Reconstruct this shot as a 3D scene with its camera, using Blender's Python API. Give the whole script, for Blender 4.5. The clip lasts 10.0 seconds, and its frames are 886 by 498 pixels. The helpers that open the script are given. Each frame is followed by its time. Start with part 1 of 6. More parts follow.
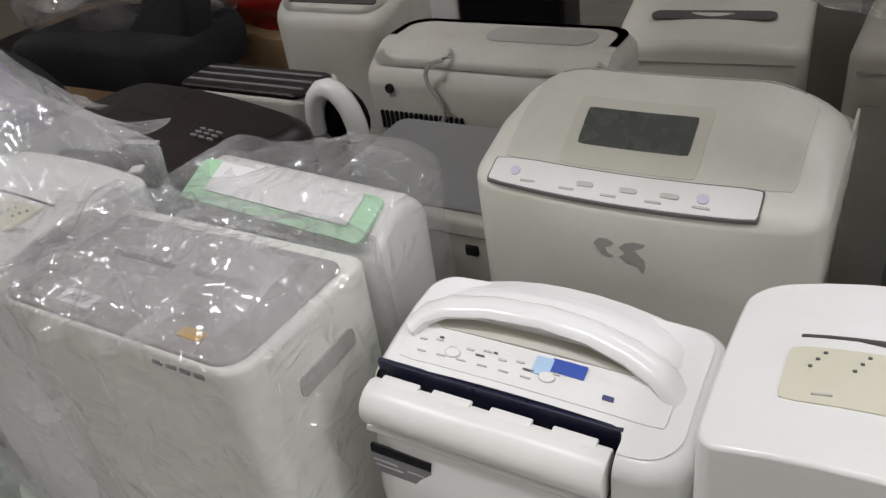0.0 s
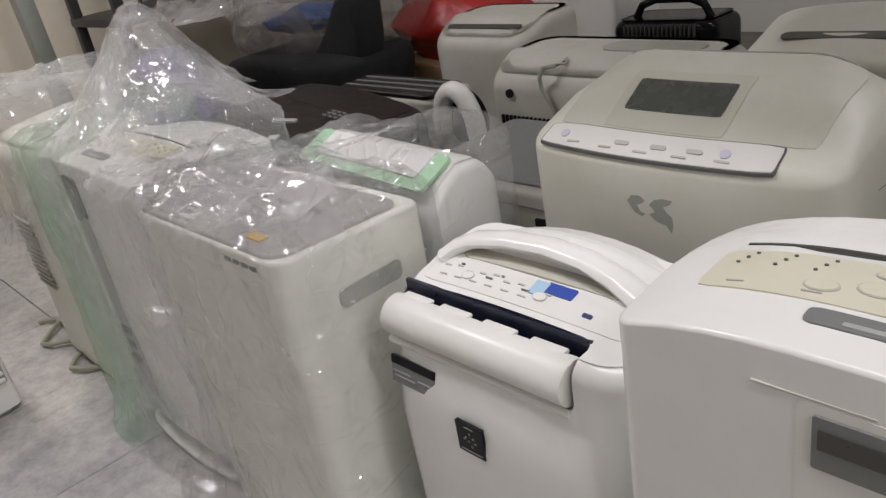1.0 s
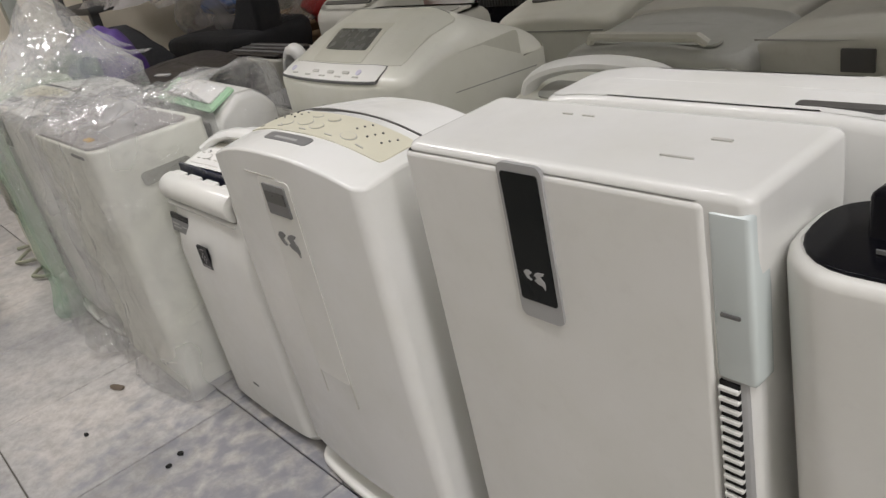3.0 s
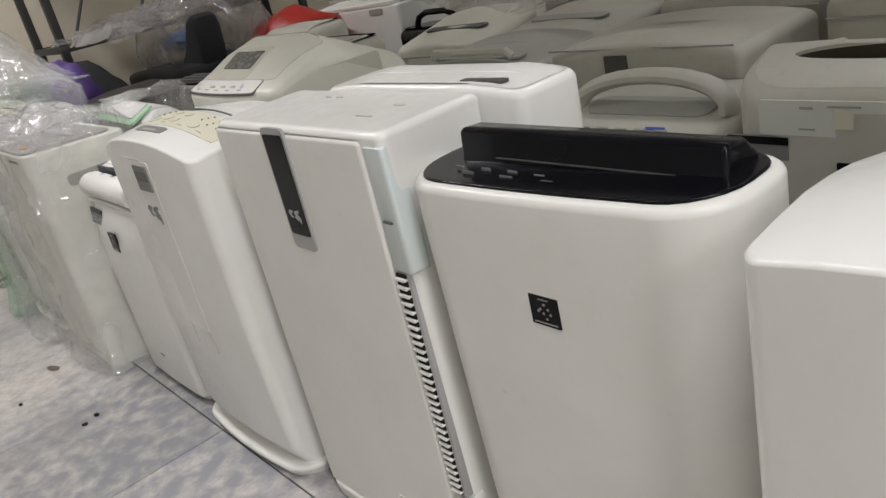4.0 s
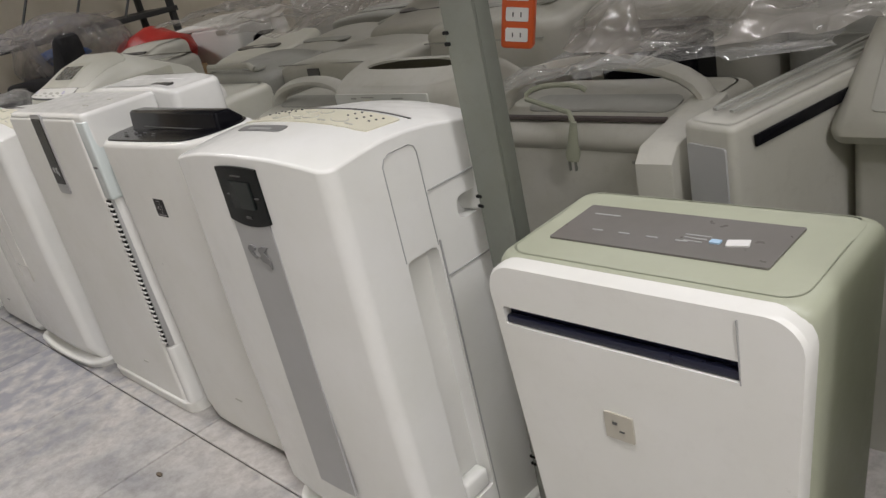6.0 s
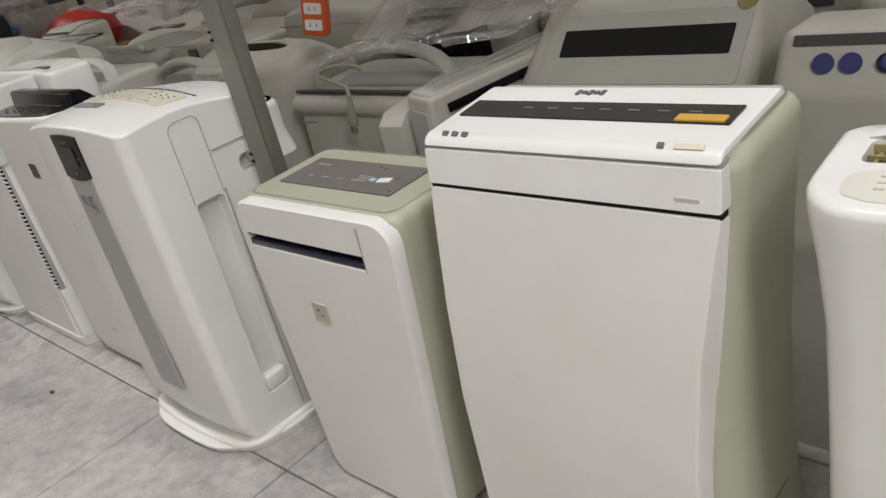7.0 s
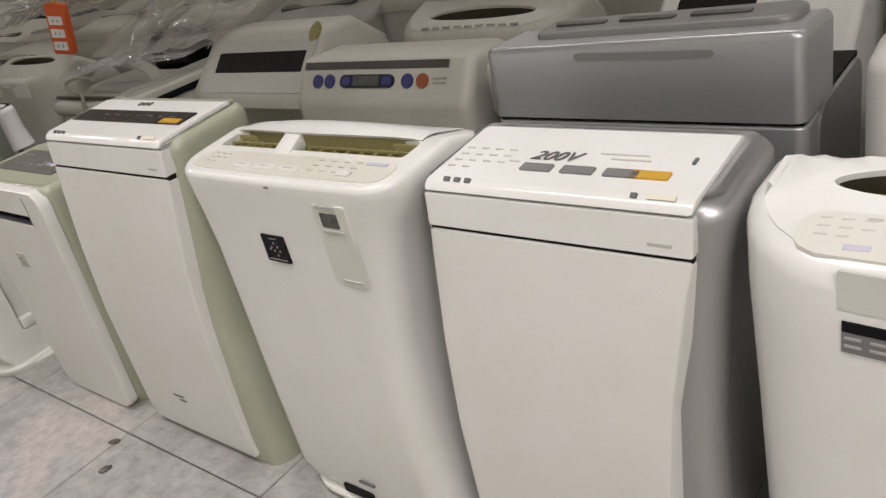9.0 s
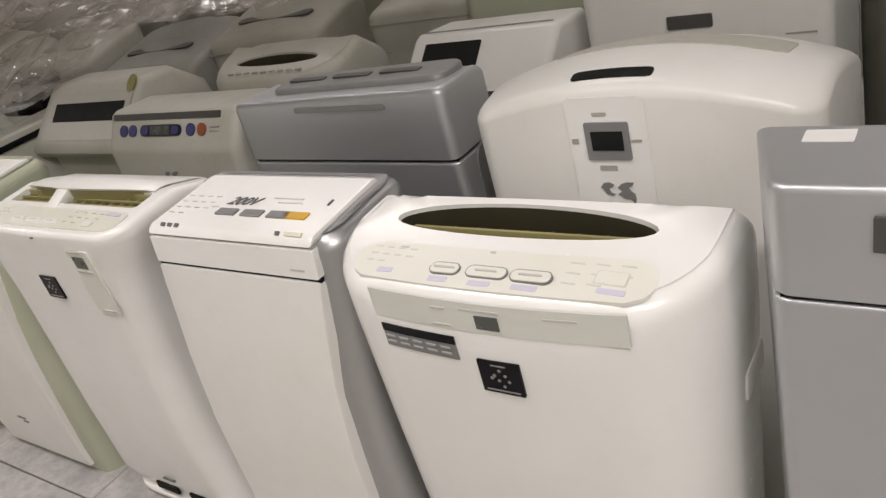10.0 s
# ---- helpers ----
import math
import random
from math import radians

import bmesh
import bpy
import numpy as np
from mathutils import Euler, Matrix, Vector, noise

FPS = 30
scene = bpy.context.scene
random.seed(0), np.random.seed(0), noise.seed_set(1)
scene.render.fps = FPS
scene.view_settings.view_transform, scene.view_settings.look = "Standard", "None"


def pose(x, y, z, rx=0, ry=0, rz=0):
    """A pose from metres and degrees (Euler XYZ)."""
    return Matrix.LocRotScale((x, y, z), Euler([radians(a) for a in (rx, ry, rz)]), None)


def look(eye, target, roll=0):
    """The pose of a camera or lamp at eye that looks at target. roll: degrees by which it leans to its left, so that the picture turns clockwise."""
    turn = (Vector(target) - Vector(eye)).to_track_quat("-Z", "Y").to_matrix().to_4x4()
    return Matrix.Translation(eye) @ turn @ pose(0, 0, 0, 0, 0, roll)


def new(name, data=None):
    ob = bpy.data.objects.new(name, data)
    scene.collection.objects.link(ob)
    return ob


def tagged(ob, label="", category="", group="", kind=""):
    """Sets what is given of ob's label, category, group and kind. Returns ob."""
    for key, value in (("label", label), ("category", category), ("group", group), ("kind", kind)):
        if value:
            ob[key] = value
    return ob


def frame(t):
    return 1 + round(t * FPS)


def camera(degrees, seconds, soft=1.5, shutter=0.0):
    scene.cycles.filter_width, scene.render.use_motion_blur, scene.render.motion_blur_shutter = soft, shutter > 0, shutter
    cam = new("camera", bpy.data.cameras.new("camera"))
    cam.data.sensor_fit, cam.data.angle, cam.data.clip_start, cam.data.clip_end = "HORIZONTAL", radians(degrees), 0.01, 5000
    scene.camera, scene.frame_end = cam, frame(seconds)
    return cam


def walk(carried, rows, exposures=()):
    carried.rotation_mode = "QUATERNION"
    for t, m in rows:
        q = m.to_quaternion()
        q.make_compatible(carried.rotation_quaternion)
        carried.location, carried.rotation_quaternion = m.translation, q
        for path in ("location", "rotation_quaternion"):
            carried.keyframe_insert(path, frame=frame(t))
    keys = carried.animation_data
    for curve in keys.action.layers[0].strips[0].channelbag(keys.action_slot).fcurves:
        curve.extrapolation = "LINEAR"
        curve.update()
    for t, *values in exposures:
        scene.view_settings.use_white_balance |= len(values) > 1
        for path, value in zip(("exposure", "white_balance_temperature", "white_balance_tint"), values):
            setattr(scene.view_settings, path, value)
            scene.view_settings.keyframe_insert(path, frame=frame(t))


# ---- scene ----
cam = camera(58.7, 10.0, soft=1.4)
PATH = [
    (0, (0.735, -0.421, 1.027), (-0.201, 0.963, -0.072), -8.9),
    (0.5, (0.815, -0.485, 0.966), (-0.395, 0.81, 0.04), -9.0),
    (1, (0.975, -0.435, 0.897), (-0.416, 0.728, 0.051), -10.5),
    (1.5, (1.127, -0.435, 0.877), (-0.339, 0.645, 0.05), -11.3),
    (2, (1.313, -0.459, 0.876), (-0.176, 0.599, 0.061), -11.7),
    (2.5, (1.508, -0.43, 0.877), (0.05, 0.646, 0.03), -12.5),
    (2.7, (1.589, -0.421, 0.872), (0.132, 0.644, 0.012), -12.8),
    (3.8, (1.998, -0.412, 0.805), (0.511, 0.671, 0.021), -13.7),
    (4, (2.081, -0.401, 0.798), (0.591, 0.698, 0.042), -13.5),
    (4.5, (2.255, -0.407, 0.784), (0.774, 0.725, 0.058), -13.2),
    (5, (2.461, -0.425, 0.781), (1.042, 0.772, 0.037), -12.6),
    (5.2, (2.531, -0.433, 0.788), (1.128, 0.777, 0.034), -12.5),
    (6.3, (2.959, -0.487, 0.803), (1.582, 0.739, 0.028), -13.2),
    (6.5, (3.045, -0.492, 0.811), (1.682, 0.735, 0.013), -13.3),
    (7, (3.272, -0.482, 0.815), (1.939, 0.746, -0.031), -13.9),
    (7.5, (3.453, -0.488, 0.825), (2.146, 0.746, -0.051), -14.4),
    (8, (3.629, -0.467, 0.833), (2.348, 0.783, -0.06), -14.5),
    (8.5, (3.811, -0.465, 0.835), (2.554, 0.803, -0.066), -14.7),
    (9, (3.981, -0.477, 0.848), (2.766, 0.831, -0.053), -13.7),
    (9.5, (4.157, -0.458, 0.855), (2.978, 0.866, -0.069), -14.3),
    (10, (4.343, -0.43, 0.893), (3.213, 0.937, -0.031), -16.2),
]
TONE = ((0.0, -0.03, 6150, 11), (1.0, -0.08, 6300, 12), (2.5, -0.04, 6400, 10), (4.0, 0.07, 6350, 9), (5.0, 0.0, 6350, 9), (6.5, -0.05, 6350, 10), (7.5, -0.13, 6400, 10), (8.5, -0.18, 6500, 11), (9.5, -0.23, 6700, 12), (10.0, -0.2, 6700, 12))
walk(cam, [(t, look(eye, target, roll)) for t, eye, target, roll in PATH], TONE)

# ---- world and light ----
world = bpy.data.worlds.new("room_world")
scene.world = world
world.use_nodes = True
world.node_tree.nodes["Background"].inputs[0].default_value = (0.9, 0.95, 1.0, 1)
world.node_tree.nodes["Background"].inputs[1].default_value = 0.02


def tube(x, y, power, length=1.2, width=0.16, turn=0):
    d = bpy.data.lights.new("ceiling_tube", "AREA")
    d.shape, d.size, d.size_y, d.energy = "RECTANGLE", length, width, power
    d.color = (1.0, 0.955, 0.957)
    ob = new("ceiling_tube", d)
    ob.matrix_world = pose(x, y, 2.72, 0, 0, turn)
    return ob


for tx, ty, power in ((-1.3, -0.3, 36), (0.55, -0.05, 18.5), (2.75, -0.42, 31), (4.1, -0.7, 12), (5.5, -1.4, 62), (-0.6, 2.0, 2), (1.3, 2.0, 12), (2.9, 1.9, 15), (4.6, 2.1, 5)):
    tube(tx, ty, power)

# ---- materials ----


def mat(name, rgb, rough=0.4, metal=0.0, vary=0.06, scale=9.0, bump=0.02, grime=0.0, coat=0.0, spec=0.5):
    m = bpy.data.materials.new(name)
    m.use_nodes = True
    nt = m.node_tree
    b = nt.nodes["Principled BSDF"]
    b.inputs["Metallic"].default_value = metal
    b.inputs["Specular IOR Level"].default_value = spec
    b.inputs["Coat Weight"].default_value = coat
    geo = nt.nodes.new("ShaderNodeNewGeometry")
    n1 = nt.nodes.new("ShaderNodeTexNoise")
    n1.inputs["Scale"].default_value, n1.inputs["Detail"].default_value = scale, 6
    nt.links.new(geo.outputs["Position"], n1.inputs["Vector"])
    mix = nt.nodes.new("ShaderNodeMix")
    mix.data_type = "RGBA"
    lo = [c * (1 - vary * 1.6) for c in rgb]
    lo[2] *= 1 - vary
    mix.inputs["A"].default_value = (*lo, 1)
    mix.inputs["B"].default_value = (*[min(1, c * (1 + vary * 0.5)) for c in rgb], 1)
    nt.links.new(n1.outputs["Fac"], mix.inputs["Factor"])
    col = mix.outputs["Result"]
    if grime:
        n3 = nt.nodes.new("ShaderNodeTexNoise")
        n3.inputs["Scale"].default_value, n3.inputs["Detail"].default_value = 38, 10
        n3.inputs["Roughness"].default_value = 0.72
        nt.links.new(geo.outputs["Position"], n3.inputs["Vector"])
        r = nt.nodes.new("ShaderNodeValToRGB")
        r.color_ramp.elements[0].position, r.color_ramp.elements[1].position = 0.52, 0.74
        nt.links.new(n3.outputs["Fac"], r.inputs["Fac"])
        g = nt.nodes.new("ShaderNodeMath")
        g.operation = "MULTIPLY"
        g.inputs[1].default_value = grime
        nt.links.new(r.outputs["Color"], g.inputs[0])
        mx = nt.nodes.new("ShaderNodeMix")
        mx.data_type = "RGBA"
        nt.links.new(g.outputs[0], mx.inputs["Factor"])
        nt.links.new(col, mx.inputs["A"])
        mx.inputs["B"].default_value = (rgb[0] * 0.5, rgb[1] * 0.46, rgb[2] * 0.4, 1)
        col = mx.outputs["Result"]
    nt.links.new(col, b.inputs["Base Color"])
    n2 = nt.nodes.new("ShaderNodeTexNoise")
    n2.inputs["Scale"].default_value, n2.inputs["Detail"].default_value = 55, 5
    nt.links.new(geo.outputs["Position"], n2.inputs["Vector"])
    mr = nt.nodes.new("ShaderNodeMapRange")
    mr.inputs["To Min"].default_value, mr.inputs["To Max"].default_value = max(0.03, rough - 0.09), rough + 0.12
    nt.links.new(n2.outputs["Fac"], mr.inputs["Value"])
    nt.links.new(mr.outputs["Result"], b.inputs["Roughness"])
    if bump:
        bp = nt.nodes.new("ShaderNodeBump")
        bp.inputs["Strength"].default_value, bp.inputs["Distance"].default_value = bump, 0.004
        nt.links.new(n2.outputs["Fac"], bp.inputs["Height"])
        nt.links.new(bp.outputs["Normal"], b.inputs["Normal"])
    return m


def film_mat(name, rgb, cover, gloss=0.5, rough=0.07, tint=0.985, crease=0.45):
    """Clear plastic film: lets most light through, scatters a little from both sides, wrinkled gloss."""
    m = bpy.data.materials.new(name)
    m.use_nodes = True
    nt = m.node_tree
    nt.nodes.clear()
    out = nt.nodes.new("ShaderNodeOutputMaterial")
    clear = nt.nodes.new("ShaderNodeBsdfTransparent")
    clear.inputs[0].default_value = (*[tint * (0.9 + 0.1 * c) for c in rgb], 1)
    dif = nt.nodes.new("ShaderNodeBsdfDiffuse")
    dif.inputs["Color"].default_value = (*rgb, 1)
    tra = nt.nodes.new("ShaderNodeBsdfTranslucent")
    tra.inputs["Color"].default_value = (*rgb, 1)
    veil = nt.nodes.new("ShaderNodeMixShader")
    veil.inputs[0].default_value = 0.45
    nt.links.new(dif.outputs[0], veil.inputs[1])
    nt.links.new(tra.outputs[0], veil.inputs[2])
    geo = nt.nodes.new("ShaderNodeNewGeometry")
    n = nt.nodes.new("ShaderNodeTexNoise")
    n.inputs["Scale"].default_value, n.inputs["Detail"].default_value, n.inputs["Distortion"].default_value = 5.0, 2, 0.6
    nt.links.new(geo.outputs["Position"], n.inputs["Vector"])
    hm = nt.nodes.new("ShaderNodeMath")
    hm.operation = "MULTIPLY"
    hm.inputs[1].default_value = 0.8
    nt.links.new(n.outputs["Fac"], hm.inputs[0])
    for turn, stretch, size in (((0.5, 0.3, 0.7), (1.0, 0.3, 0.45), 11.0), ((-0.4, 0.6, -0.8), (0.35, 1.0, 0.5), 13.0), ((0.9, -0.5, 0.1), (0.6, 0.5, 1.0), 24.0)):
        mp = nt.nodes.new("ShaderNodeMapping")
        mp.inputs["Rotation"].default_value, mp.inputs["Scale"].default_value = turn, stretch
        nt.links.new(geo.outputs["Position"], mp.inputs["Vector"])
        fold = nt.nodes.new("ShaderNodeTexNoise")
        fold.inputs["Scale"].default_value, fold.inputs["Detail"].default_value, fold.inputs["Distortion"].default_value = size, 1.0, 0.4
        nt.links.new(mp.outputs["Vector"], fold.inputs["Vector"])
        ridge = fold.outputs["Fac"]
        for op, k in (("SUBTRACT", 0.5), ("ABSOLUTE", 0.0), ("MULTIPLY", -2.6), ("ADD", 1.0), ("MAXIMUM", 0.0), ("POWER", 7.0), ("MULTIPLY", 8.0 / size)):
            q = nt.nodes.new("ShaderNodeMath")
            q.operation = op
            q.inputs[1].default_value = k
            nt.links.new(ridge, q.inputs[0])
            ridge = q.outputs[0]
        ad = nt.nodes.new("ShaderNodeMath")
        ad.operation = "ADD"
        nt.links.new(hm.outputs[0], ad.inputs[0])
        nt.links.new(ridge, ad.inputs[1])
        hm = ad
    bp = nt.nodes.new("ShaderNodeBump")
    bp.inputs["Strength"].default_value, bp.inputs["Distance"].default_value = crease, 0.02
    nt.links.new(hm.outputs[0], bp.inputs["Height"])
    gl = nt.nodes.new("ShaderNodeBsdfGlossy")
    gl.inputs["Roughness"].default_value = rough
    nt.links.new(bp.outputs["Normal"], gl.inputs["Normal"])
    lw = nt.nodes.new("ShaderNodeLayerWeight")
    nt.links.new(bp.outputs["Normal"], lw.inputs["Normal"])
    pw = nt.nodes.new("ShaderNodeMath")
    pw.operation = "POWER"
    pw.inputs[1].default_value = 4.0
    nt.links.new(lw.outputs["Facing"], pw.inputs[0])
    fm = nt.nodes.new("ShaderNodeMath")
    fm.operation, fm.use_clamp = "MULTIPLY_ADD", True
    fm.inputs[1].default_value, fm.inputs[2].default_value = gloss * 0.38, gloss * 0.15
    nt.links.new(pw.outputs[0], fm.inputs[0])
    mr = nt.nodes.new("ShaderNodeMapRange")
    mr.inputs["From Min"].default_value, mr.inputs["From Max"].default_value = 0.38, 0.72
    mr.inputs["To Min"].default_value, mr.inputs["To Max"].default_value = cover * 0.3, cover * 2.0
    nt.links.new(n.outputs["Fac"], mr.inputs["Value"])
    m1 = nt.nodes.new("ShaderNodeMixShader")
    nt.links.new(mr.outputs["Result"], m1.inputs[0])
    nt.links.new(clear.outputs[0], m1.inputs[1])
    nt.links.new(veil.outputs[0], m1.inputs[2])
    m2 = nt.nodes.new("ShaderNodeMixShader")
    nt.links.new(fm.outputs[0], m2.inputs[0])
    nt.links.new(m1.outputs[0], m2.inputs[1])
    nt.links.new(gl.outputs[0], m2.inputs[2])
    nt.links.new(m2.outputs[0], out.inputs["Surface"])
    return m


def tile_mat():
    m = bpy.data.materials.new("marble_tile")
    m.use_nodes = True
    nt = m.node_tree
    b = nt.nodes["Principled BSDF"]
    geo = nt.nodes.new("ShaderNodeNewGeometry")
    inf = nt.nodes.new("ShaderNodeObjectInfo")
    n1 = nt.nodes.new("ShaderNodeTexNoise")
    n1.inputs["Scale"].default_value, n1.inputs["Detail"].default_value, n1.inputs["Distortion"].default_value = 3.2, 6, 0.9
    nt.links.new(geo.outputs["Position"], n1.inputs["Vector"])
    r1 = nt.nodes.new("ShaderNodeValToRGB")
    e = r1.color_ramp.elements
    e[0].position, e[0].color = 0.3, (0.31, 0.305, 0.305, 1)
    e[1].position, e[1].color = 0.62, (0.52, 0.495, 0.465, 1)
    e.new(0.46).color = (0.42, 0.41, 0.395, 1)
    nt.links.new(n1.outputs["Fac"], r1.inputs["Fac"])
    n2 = nt.nodes.new("ShaderNodeTexNoise")
    n2.inputs["Scale"].default_value, n2.inputs["Detail"].default_value, n2.inputs["Roughness"].default_value = 30, 9, 0.75
    nt.links.new(geo.outputs["Position"], n2.inputs["Vector"])
    r2 = nt.nodes.new("ShaderNodeValToRGB")
    r2.color_ramp.elements[0].position, r2.color_ramp.elements[0].color = 0.36, (0.36, 0.34, 0.32, 1)
    r2.color_ramp.elements[1].position, r2.color_ramp.elements[1].color = 0.6, (1, 1, 1, 1)
    nt.links.new(n2.outputs["Fac"], r2.inputs["Fac"])
    mx = nt.nodes.new("ShaderNodeMix")
    mx.data_type, mx.blend_type = "RGBA", "MULTIPLY"
    mx.inputs["Factor"].default_value = 0.5
    nt.links.new(r1.outputs["Color"], mx.inputs["A"])
    nt.links.new(r2.outputs["Color"], mx.inputs["B"])
    far = nt.nodes.new("ShaderNodeVectorMath")
    far.operation = "DISTANCE"
    far.inputs[1].default_value = (0.72, -0.08, 0.0)
    nt.links.new(geo.outputs["Position"], far.inputs[0])
    n3 = nt.nodes.new("ShaderNodeTexNoise")
    n3.inputs["Scale"].default_value, n3.inputs["Detail"].default_value, n3.inputs["Distortion"].default_value = 24.0, 12, 0.25
    nt.links.new(geo.outputs["Position"], n3.inputs["Vector"])
    spread = nt.nodes.new("ShaderNodeMapRange")
    spread.inputs["From Min"].default_value, spread.inputs["From Max"].default_value = 0.2, 0.75
    spread.inputs["To Min"].default_value, spread.inputs["To Max"].default_value = 0.16, -0.12
    nt.links.new(far.outputs["Value"], spread.inputs["Value"])
    sm = nt.nodes.new("ShaderNodeMath")
    sm.operation = "ADD"
    nt.links.new(n3.outputs["Fac"], sm.inputs[0])
    nt.links.new(spread.outputs["Result"], sm.inputs[1])
    sr = nt.nodes.new("ShaderNodeValToRGB")
    sr.color_ramp.elements[0].position, sr.color_ramp.elements[1].position = 0.47, 0.74
    sr.color_ramp.elements[1].color = (0.8, 0.8, 0.8, 1)
    nt.links.new(sm.outputs[0], sr.inputs["Fac"])
    stain = nt.nodes.new("ShaderNodeMix")
    stain.data_type = "RGBA"
    stain.inputs["B"].default_value = (0.19, 0.197, 0.228, 1)
    nt.links.new(sr.outputs["Color"], stain.inputs["Factor"])
    nt.links.new(mx.outputs["Result"], stain.inputs["A"])
    hs = nt.nodes.new("ShaderNodeHueSaturation")
    mr = nt.nodes.new("ShaderNodeMapRange")
    mr.inputs["To Min"].default_value, mr.inputs["To Max"].default_value = 0.92, 1.08
    nt.links.new(inf.outputs["Random"], mr.inputs["Value"])
    nt.links.new(mr.outputs["Result"], hs.inputs["Value"])
    nt.links.new(stain.outputs["Result"], hs.inputs["Color"])
    nt.links.new(hs.outputs["Color"], b.inputs["Base Color"])
    rr = nt.nodes.new("ShaderNodeMapRange")
    rr.inputs["To Min"].default_value, rr.inputs["To Max"].default_value = 0.25, 0.6
    nt.links.new(n2.outputs["Fac"], rr.inputs["Value"])
    nt.links.new(rr.outputs["Result"], b.inputs["Roughness"])
    bp = nt.nodes.new("ShaderNodeBump")
    bp.inputs["Strength"].default_value, bp.inputs["Distance"].default_value = 0.15, 0.003
    nt.links.new(n2.outputs["Fac"], bp.inputs["Height"])
    nt.links.new(bp.outputs["Normal"], b.inputs["Normal"])
    return m


WHITE = mat("white_gloss_plastic", (0.82, 0.82, 0.81), 0.2, grime=0.05)
WHITE2 = mat("white_satin_plastic", (0.79, 0.785, 0.765), 0.32, grime=0.07)
CREAM = mat("aged_white_plastic", (0.73, 0.725, 0.665), 0.34, vary=0.09, grime=0.1)
# Dusty plastics; the next two also carry the back rows' shade in their colour.
DUSTSHADE = mat("dusty_white_plastic", (0.52, 0.51, 0.475), 0.5, vary=0.14, grime=0.22)
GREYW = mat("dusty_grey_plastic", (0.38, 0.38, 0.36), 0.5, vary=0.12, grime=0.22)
# Beige with the shade below a carrying handle mixed into it.
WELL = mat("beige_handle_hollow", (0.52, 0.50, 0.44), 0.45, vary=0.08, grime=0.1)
GREYW2 = mat("dusty_hood_panel", (0.49, 0.485, 0.455), 0.45, vary=0.1, grime=0.18)
BEIGE = mat("yellowed_panel_plastic", (0.69, 0.665, 0.55), 0.4, vary=0.08, grime=0.06)
GREEN = mat("yellowed_green_plastic", (0.43, 0.45, 0.355), 0.35, vary=0.1, grime=0.08)
MINT = mat("mint_green_plastic", (0.40, 0.66, 0.43), 0.35, vary=0.1)
PALEBLUE = mat("pale_blue_clear_plastic", (0.68, 0.74, 0.75), 0.2)
GREY = mat("mid_grey_plastic", (0.20, 0.20, 0.205), 0.4, vary=0.08)
DGREY = mat("dark_grey_panel", (0.075, 0.072, 0.072), 0.3, vary=0.15, grime=0.15)
LGREY = mat("light_grey_plastic", (0.40, 0.40, 0.405), 0.4)
PANELD = mat("dark_grey_lid_panel", (0.16, 0.15, 0.145), 0.3, vary=0.1, grime=0.1)
PANELG = mat("warm_grey_panel", (0.33, 0.31, 0.305), 0.3, vary=0.06)
BLACK = mat("gloss_black_plastic", (0.006, 0.006, 0.009), 0.16, bump=0.0, vary=0.2, spec=0.16)
NAVY = mat("navy_black_plastic", (0.012, 0.014, 0.035), 0.3)
DARK = mat("dark_cavity_plastic", (0.012, 0.012, 0.012), 0.7, spec=0.2)
MATB = mat("matt_black_cloth", (0.015, 0.015, 0.018), 0.9, vary=0.3, bump=0.5)
PURPBLK = mat("black_brown_plastic", (0.018, 0.014, 0.015), 0.32, vary=0.25, grime=0.1, spec=0.3)
SILVER = mat("silver_painted_plastic", (0.56, 0.57, 0.595), 0.38, metal=0.75, vary=0.05, bump=0)
# Side silver, darkened for the shade in the gap between units.
SILVERM = mat("silver_side_paint", (0.46, 0.46, 0.47), 0.36, metal=0.8, vary=0.05, bump=0)
SILVERD = mat("dark_silver_plastic", (0.27, 0.27, 0.27), 0.4, metal=0.3, vary=0.08)
SMOKE = mat("smoked_display", (0.009, 0.011, 0.011), 0.14, bump=0, spec=0.15)
LCDD = mat("dark_lcd_glass", (0.022, 0.027, 0.026), 0.2, bump=0, spec=0.2)
LCD = mat("grey_lcd", (0.085, 0.09, 0.082), 0.25, bump=0)
INK = mat("printed_ink", (0.12, 0.12, 0.12), 0.6, bump=0)
INKL = mat("pale_printed_ink", (0.54, 0.53, 0.50), 0.6, bump=0)
BLUE = mat("blue_sticker", (0.03, 0.08, 0.42), 0.4, bump=0)
LBLUE = mat("pale_blue_sticker", (0.42, 0.60, 0.80), 0.4, bump=0)
LILAC = mat("lilac_print", (0.60, 0.585, 0.71), 0.5, bump=0)
VIOLET = mat("blue_violet_button", (0.045, 0.05, 0.17), 0.35, bump=0)
COPPER = mat("copper_red_button", (0.30, 0.085, 0.04), 0.35, bump=0)
YELLOW = mat("yellow_sticker", (0.62, 0.36, 0.04), 0.5, bump=0)
ORANGE = mat("orange_plastic", (0.62, 0.10, 0.02), 0.4)
RED = mat("red_plastic_bag", (0.42, 0.02, 0.015), 0.4, vary=0.3, bump=0.4)
BLUEBAG = mat("blue_plastic_bag", (0.03, 0.13, 0.45), 0.35, vary=0.3)
PURPLE = mat("purple_bag", (0.09, 0.045, 0.24), 0.6, vary=0.3)
OLIVE = mat("olive_filter_grille", (0.30, 0.27, 0.12), 0.45, vary=0.15)
PAPER = mat("white_paper_label", (0.74, 0.73, 0.73), 0.7, bump=0)
BADGED = mat("badge_print", (0.24, 0.22, 0.22), 0.5, bump=0)
FAINT = mat("faint_printed_ink", (0.64, 0.635, 0.60), 0.5, bump=0)
